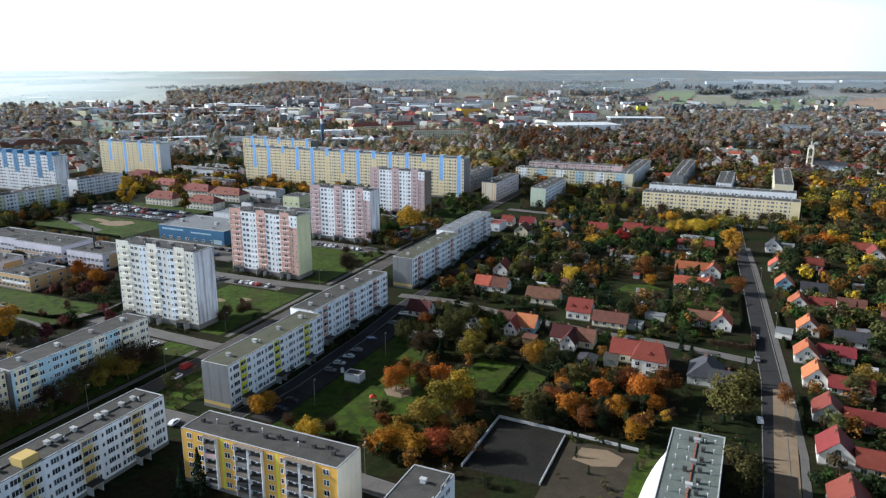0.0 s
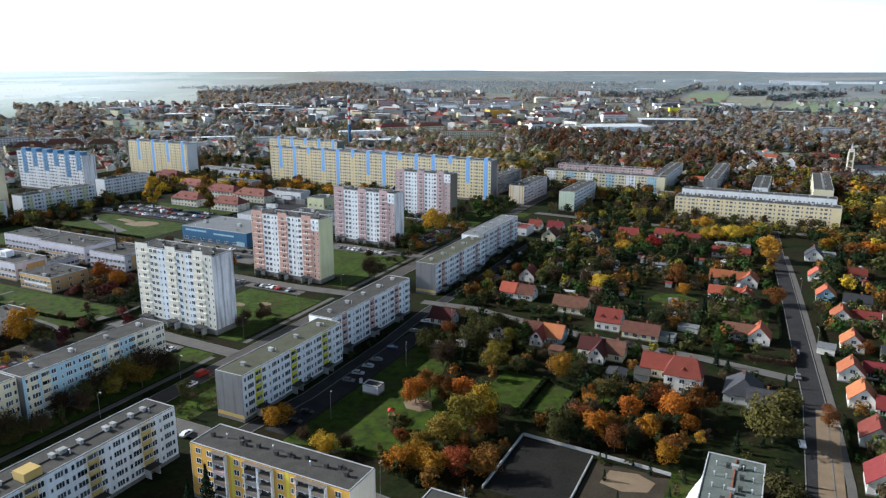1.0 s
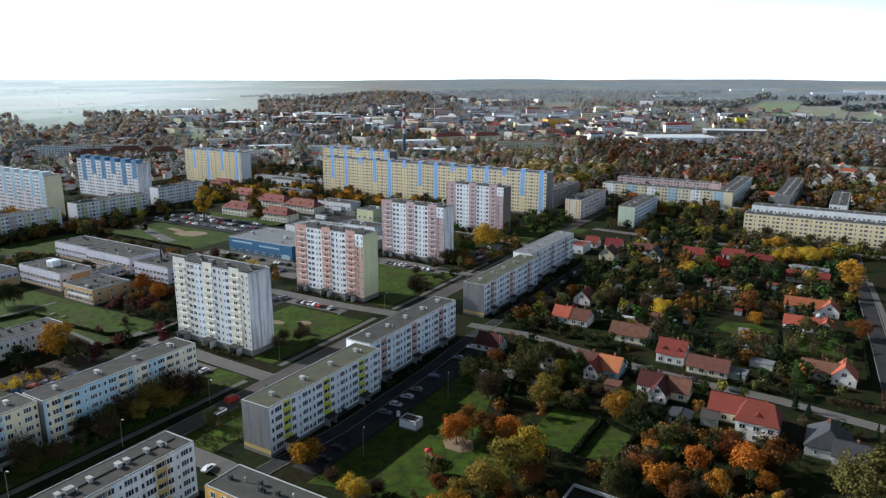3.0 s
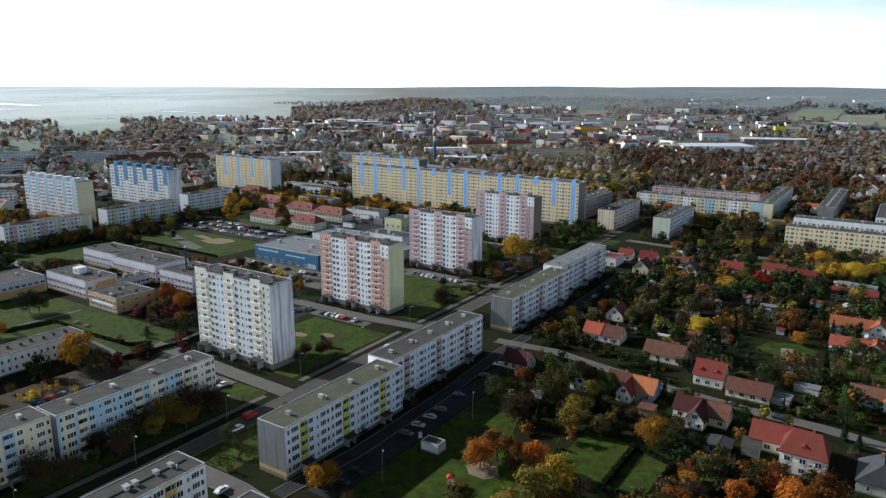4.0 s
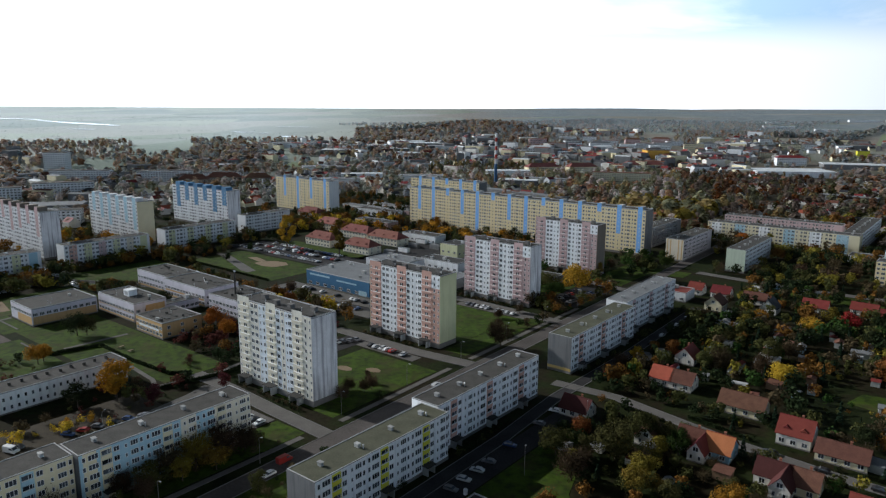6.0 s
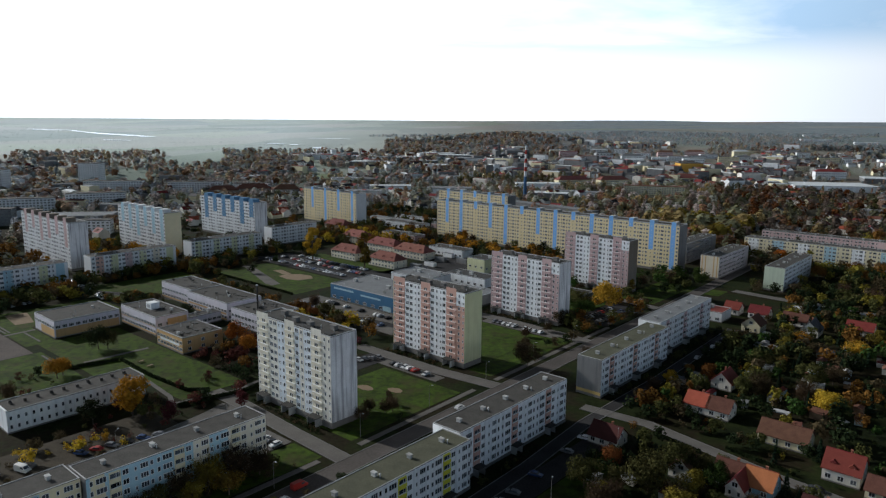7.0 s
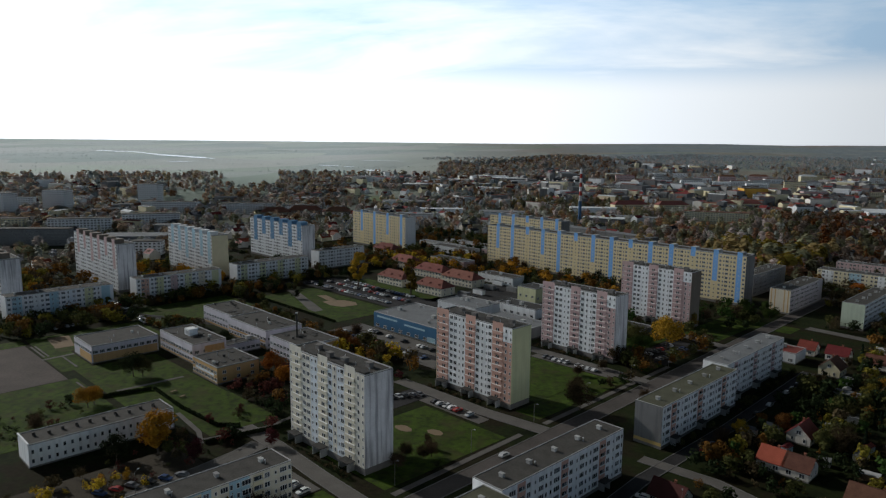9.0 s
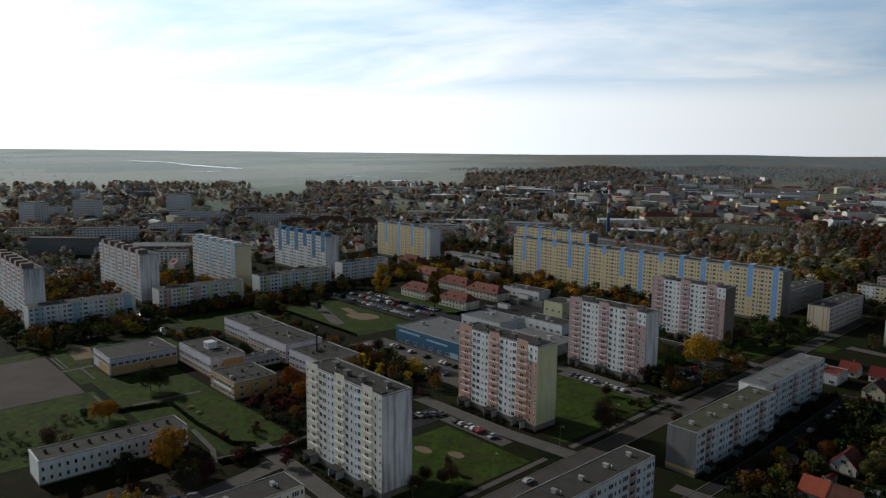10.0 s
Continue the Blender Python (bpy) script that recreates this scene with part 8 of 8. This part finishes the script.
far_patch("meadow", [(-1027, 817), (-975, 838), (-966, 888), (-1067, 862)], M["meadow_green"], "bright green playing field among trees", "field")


# ---- woods and scattered trees of the distance: haze painted in, leaf colours paled and blued ----
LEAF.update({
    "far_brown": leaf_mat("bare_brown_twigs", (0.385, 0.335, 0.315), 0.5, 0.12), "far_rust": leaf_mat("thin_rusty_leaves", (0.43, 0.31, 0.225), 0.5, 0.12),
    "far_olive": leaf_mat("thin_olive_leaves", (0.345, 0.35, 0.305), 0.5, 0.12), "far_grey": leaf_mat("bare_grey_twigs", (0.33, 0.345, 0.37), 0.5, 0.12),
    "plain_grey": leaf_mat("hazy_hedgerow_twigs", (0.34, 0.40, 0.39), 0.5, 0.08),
    # middle distance: leaf colours paled partway towards the painted haze
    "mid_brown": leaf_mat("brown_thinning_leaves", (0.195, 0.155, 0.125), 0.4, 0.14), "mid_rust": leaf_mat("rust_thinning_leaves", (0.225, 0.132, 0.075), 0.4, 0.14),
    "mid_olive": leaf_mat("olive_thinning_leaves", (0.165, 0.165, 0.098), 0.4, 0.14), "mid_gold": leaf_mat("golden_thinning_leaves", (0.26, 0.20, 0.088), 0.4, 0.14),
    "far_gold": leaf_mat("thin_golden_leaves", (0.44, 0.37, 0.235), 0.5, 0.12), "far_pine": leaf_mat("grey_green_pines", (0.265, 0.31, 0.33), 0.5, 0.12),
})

def heap_template(seed, quads, leaf):
    """A unit heap of leaf sprays: half-width 1, height 1."""
    r = random.Random(seed)
    out = []
    for _ in range(quads):
        n = Vector((r.gauss(0, 1), r.gauss(0, 1), r.gauss(0, 1))).normalized()
        bulge = 0.75 + 0.25 * math.sin(5 * n.x + seed) * math.cos(4 * n.y + seed)
        c = Vector((n.x * bulge * r.uniform(.6, 1), n.y * bulge * r.uniform(.6, 1), 0.55 + 0.43 * n.z * r.uniform(.7, 1)))
        m = (n * 0.6 + Vector((r.gauss(0, .3), r.gauss(0, .3), 0.8 + r.gauss(0, .3)))).normalized()
        s = Matrix.Rotation(r.uniform(0, 6.28), 3, m) @ m.orthogonal().normalized()
        t = m.cross(s)
        q = leaf * r.uniform(0.7, 1.3)
        for e in (s, t, -s, -t * 0.8):
            out.append((c.x + e.x * q, c.y + e.y * q, c.z + e.z * q * 0.5))
    return np.array(out)


def woods(name, count, place, size, quads, tones, label, leaf=0.30):
    """Trees too many and too far to count: each a loose heap of leaf sprays."""
    r = random.Random(len(name) * 13 + count)
    shapes = [heap_template(k, quads, leaf) for k in range(10)]
    cos, idx = [], []
    made = tries = 0
    while made < count and tries < count * 12:
        tries += 1
        spot = place(r)
        if spot is None:
            continue
        x, y, k = spot
        h = size * k * r.uniform(0.6, 1.35)
        slender = name == "poplar_row" or r.random() < 0.12
        wide = h * (0.2 if slender else r.uniform(0.38, 0.58))
        w = r.uniform(0, 6.28)
        c, d = math.cos(w) * wide, math.sin(w) * wide
        cos.append(shapes[r.randrange(10)] @ np.array([[c, d, 0], [-d, c, 0], [0, 0, h]]) + np.array([x, y, ground_height(x, y)]))
        idx.append(np.full(quads, r.randrange(len(tones))))
        made += 1
    v, ix = np.concatenate(cos), np.concatenate(idx)
    me = bpy.data.meshes.new(name)
    me.vertices.add(len(v)); me.vertices.foreach_set("co", v.ravel())
    me.loops.add(len(v)); me.loops.foreach_set("vertex_index", np.arange(len(v), dtype=np.int32))
    me.polygons.add(len(v) // 4); me.polygons.foreach_set("loop_start", np.arange(0, len(v), 4, dtype=np.int32))
    me.polygons.foreach_set("material_index", ix.astype(np.int32))
    for t in tones:
        me.materials.append(LEAF[t])
    me.update(calc_edges=True)
    me.validate()
    tagged(new(name, me), label, "trees", kind="stuff")


def mid_place(r, az0, az1):
    az, d = radians(r.uniform(az0, az1)), math.sqrt(r.uniform(480 ** 2, 1250 ** 2))
    x, y = d * math.sin(az), d * math.cos(az)
    return (x, y, 1.0) if far_ok(x, y) else None


def outer_place(r):
    """Woods round the town: the broad one on the right hand, belts between the fields, the rise and the left-hand park."""
    az0, az1, d0, d1, k = r.choices(WOODS, WOOD_SHARE)[0]
    az, d = r.uniform(az0, az1), math.sqrt(r.uniform(d0 ** 2, d1 ** 2))
    x, y = d * math.sin(radians(az)), d * math.cos(radians(az))
    a, b = x * CA + y * SA, -x * SA + y * CA
    if not free(a, b, 3) or noise.noise((x / 150, y / 150, 5.0)) < -0.25:
        return None
    return x, y, k


def belt_place(r):
    a0, b0, a1, b1 = r.choice(BELTS)
    k = r.random()
    x, y = town(a0 + (a1 - a0) * k + r.gauss(0, 9), b0 + (b1 - b0) * k + r.gauss(0, 9))
    return x, y, 1.0


WOODS = [(14, 36, 1010, 1600, 1.0), (-9, 15, 1200, 1800, 0.8), (-33, -13, 1240, 1800, 1.0), (-21, -6, 1700, 2320, 1.0), (-56, -37, 1400, 1780, 1.0), (-58, -40, 900, 1420, 1.0), (-38, -24, 1080, 1480, 1.0), (-6, 15, 1800, 2300, 0.9)]
WOOD_SHARE = [15, 8, 14, 13, 7, 9, 9, 7]
BELTS = [(-356, 1879, -349, 2136), (-349, 2136, -317, 2641), (-180, 2257, -98, 2334), (-72, 2075, 11, 2204), (11, 2204, 102, 2358), (-186, 1640, -53, 1650), (-53, 1650, 230, 1670), (-300, 2480, 200, 2560), (200, 2420, 420, 2480), (-1503, 1540, -1328, 1680), (-520, 2100, -330, 2150)]


def hill_place(r):
    az, d = radians(r.uniform(-24, 46)), math.sqrt(r.uniform(1800 ** 2, 2900 ** 2))
    x, y = d * math.sin(az), d * math.cos(az)
    edge = max(0.0, (-10 - math.degrees(az)) / 14) * (d / 3000) ** 2
    if math.degrees(az) > 14 and noise.noise((x / 400, y / 300, 6.0)) < 0.1:
        return None
    if noise.noise((x / 700, y / 380, 2.0)) < (-0.05 if math.degrees(az) < 10 else 0.12) + edge:
        return None
    return x, y, 1.0


def plain_place(r):
    """Hedgerows and small copses in long lines across the river plain."""
    k = r.randrange(44)
    q = random.Random(k)
    az, d, run, lean = q.uniform(-64, -22), q.uniform(1850, 3500), q.uniform(120, 520), q.uniform(-0.25, 0.25)
    u = r.uniform(-1, 1) * run
    x, y = d * math.sin(radians(az)) + u * 0.8 + r.gauss(0, 8), d * math.cos(radians(az)) + u * (0.6 + lean) + r.gauss(0, 8)
    return x, y, 1.0


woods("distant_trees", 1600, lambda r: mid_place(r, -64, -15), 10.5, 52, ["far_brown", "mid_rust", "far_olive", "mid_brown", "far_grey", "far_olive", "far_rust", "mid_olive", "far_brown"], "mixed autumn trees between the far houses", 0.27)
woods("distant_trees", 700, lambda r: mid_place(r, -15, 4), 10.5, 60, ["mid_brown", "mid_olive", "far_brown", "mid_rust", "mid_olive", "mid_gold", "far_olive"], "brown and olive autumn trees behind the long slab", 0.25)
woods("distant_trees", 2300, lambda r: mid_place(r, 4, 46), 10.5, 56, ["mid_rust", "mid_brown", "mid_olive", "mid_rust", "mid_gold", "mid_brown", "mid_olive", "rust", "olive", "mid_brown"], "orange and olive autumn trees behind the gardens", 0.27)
def poplar_place(r):
    k = r.random()
    a, b = -770 + 150 * k + r.uniform(-14, 14), 950 + 150 * k + r.uniform(-14, 14)
    x, y = town(a, b)
    return x, y, 1.0


def willow_place(r):
    a, b = r.uniform(-345, -235), r.uniform(665, 800)
    x, y = town(a, b)
    return (x, y, r.uniform(0.8, 1.3)) if free(a, b, 2) else None


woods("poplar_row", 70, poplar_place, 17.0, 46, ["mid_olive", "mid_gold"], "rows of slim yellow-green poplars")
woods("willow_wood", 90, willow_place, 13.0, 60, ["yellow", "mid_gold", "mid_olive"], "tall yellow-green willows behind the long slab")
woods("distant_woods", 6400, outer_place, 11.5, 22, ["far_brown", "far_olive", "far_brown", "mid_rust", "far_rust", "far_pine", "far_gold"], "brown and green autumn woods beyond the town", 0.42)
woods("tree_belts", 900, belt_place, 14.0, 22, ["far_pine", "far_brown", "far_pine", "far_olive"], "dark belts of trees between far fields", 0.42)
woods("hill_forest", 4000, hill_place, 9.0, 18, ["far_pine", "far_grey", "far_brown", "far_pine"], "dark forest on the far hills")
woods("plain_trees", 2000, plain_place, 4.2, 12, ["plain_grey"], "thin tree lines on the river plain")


# ---- river and fields of the plain ----
def far_sheet(name, line, width, m, label, category):
    """A ribbon that lies on the far ground along a line of points given by bearing and distance."""
    w = [Vector((d * math.sin(radians(az)), d * math.cos(radians(az)))) for az, d in line]
    s = Solid()
    pts = []
    for i, p in enumerate(w):
        d = (w[min(i + 1, len(w) - 1)] - w[max(i - 1, 0)]).normalized()
        n = Vector((-d.y, d.x)) * width * (0.6 + 0.4 * math.sin(i * 1.7))
        pts.append((p + n, p - n))
    for (a, b), (c, d) in zip(pts, pts[1:]):
        s.poly([(q.x, q.y, ground_height(q.x, q.y) + 1.2) for q in (a, b, d, c)])
    set_piece(name, s.mesh(name, m), label, category)


far_sheet("river", [(-46.3, 3156), (-44.8, 3050), (-43.6, 3003), (-43.2, 2900), (-41.5, 2717), (-39.5, 2580), (-38.2, 2489)], 30, M["water"], "pale winding river on the plain", "river")
far_sheet("river", [(-41.5, 2341), (-40.6, 2310), (-39.7, 2287)], 14, M["water"], "pale backwater on the plain", "river")
far_sheet("pond", [(-30.3, 2150), (-29.3, 2120), (-28.7, 2130)], 12, M["water"], "pale pond on the plain", "pond")
far_sheet("pond", [(-28.4, 2084), (-27.9, 2080), (-27.6, 2084)], 12, M["water"], "pale pond on the plain", "pond")
far_sheet("pond", [(-26.6, 1960), (-26.0, 1940), (-25.4, 1935)], 18, M["water"], "pale pond at the wood's edge", "pond")
far_sheet("river", [(-27.2, 2424), (-25.5, 2410), (-23.9, 2396)], 10, M["water"], "pale backwater on the plain", "river")
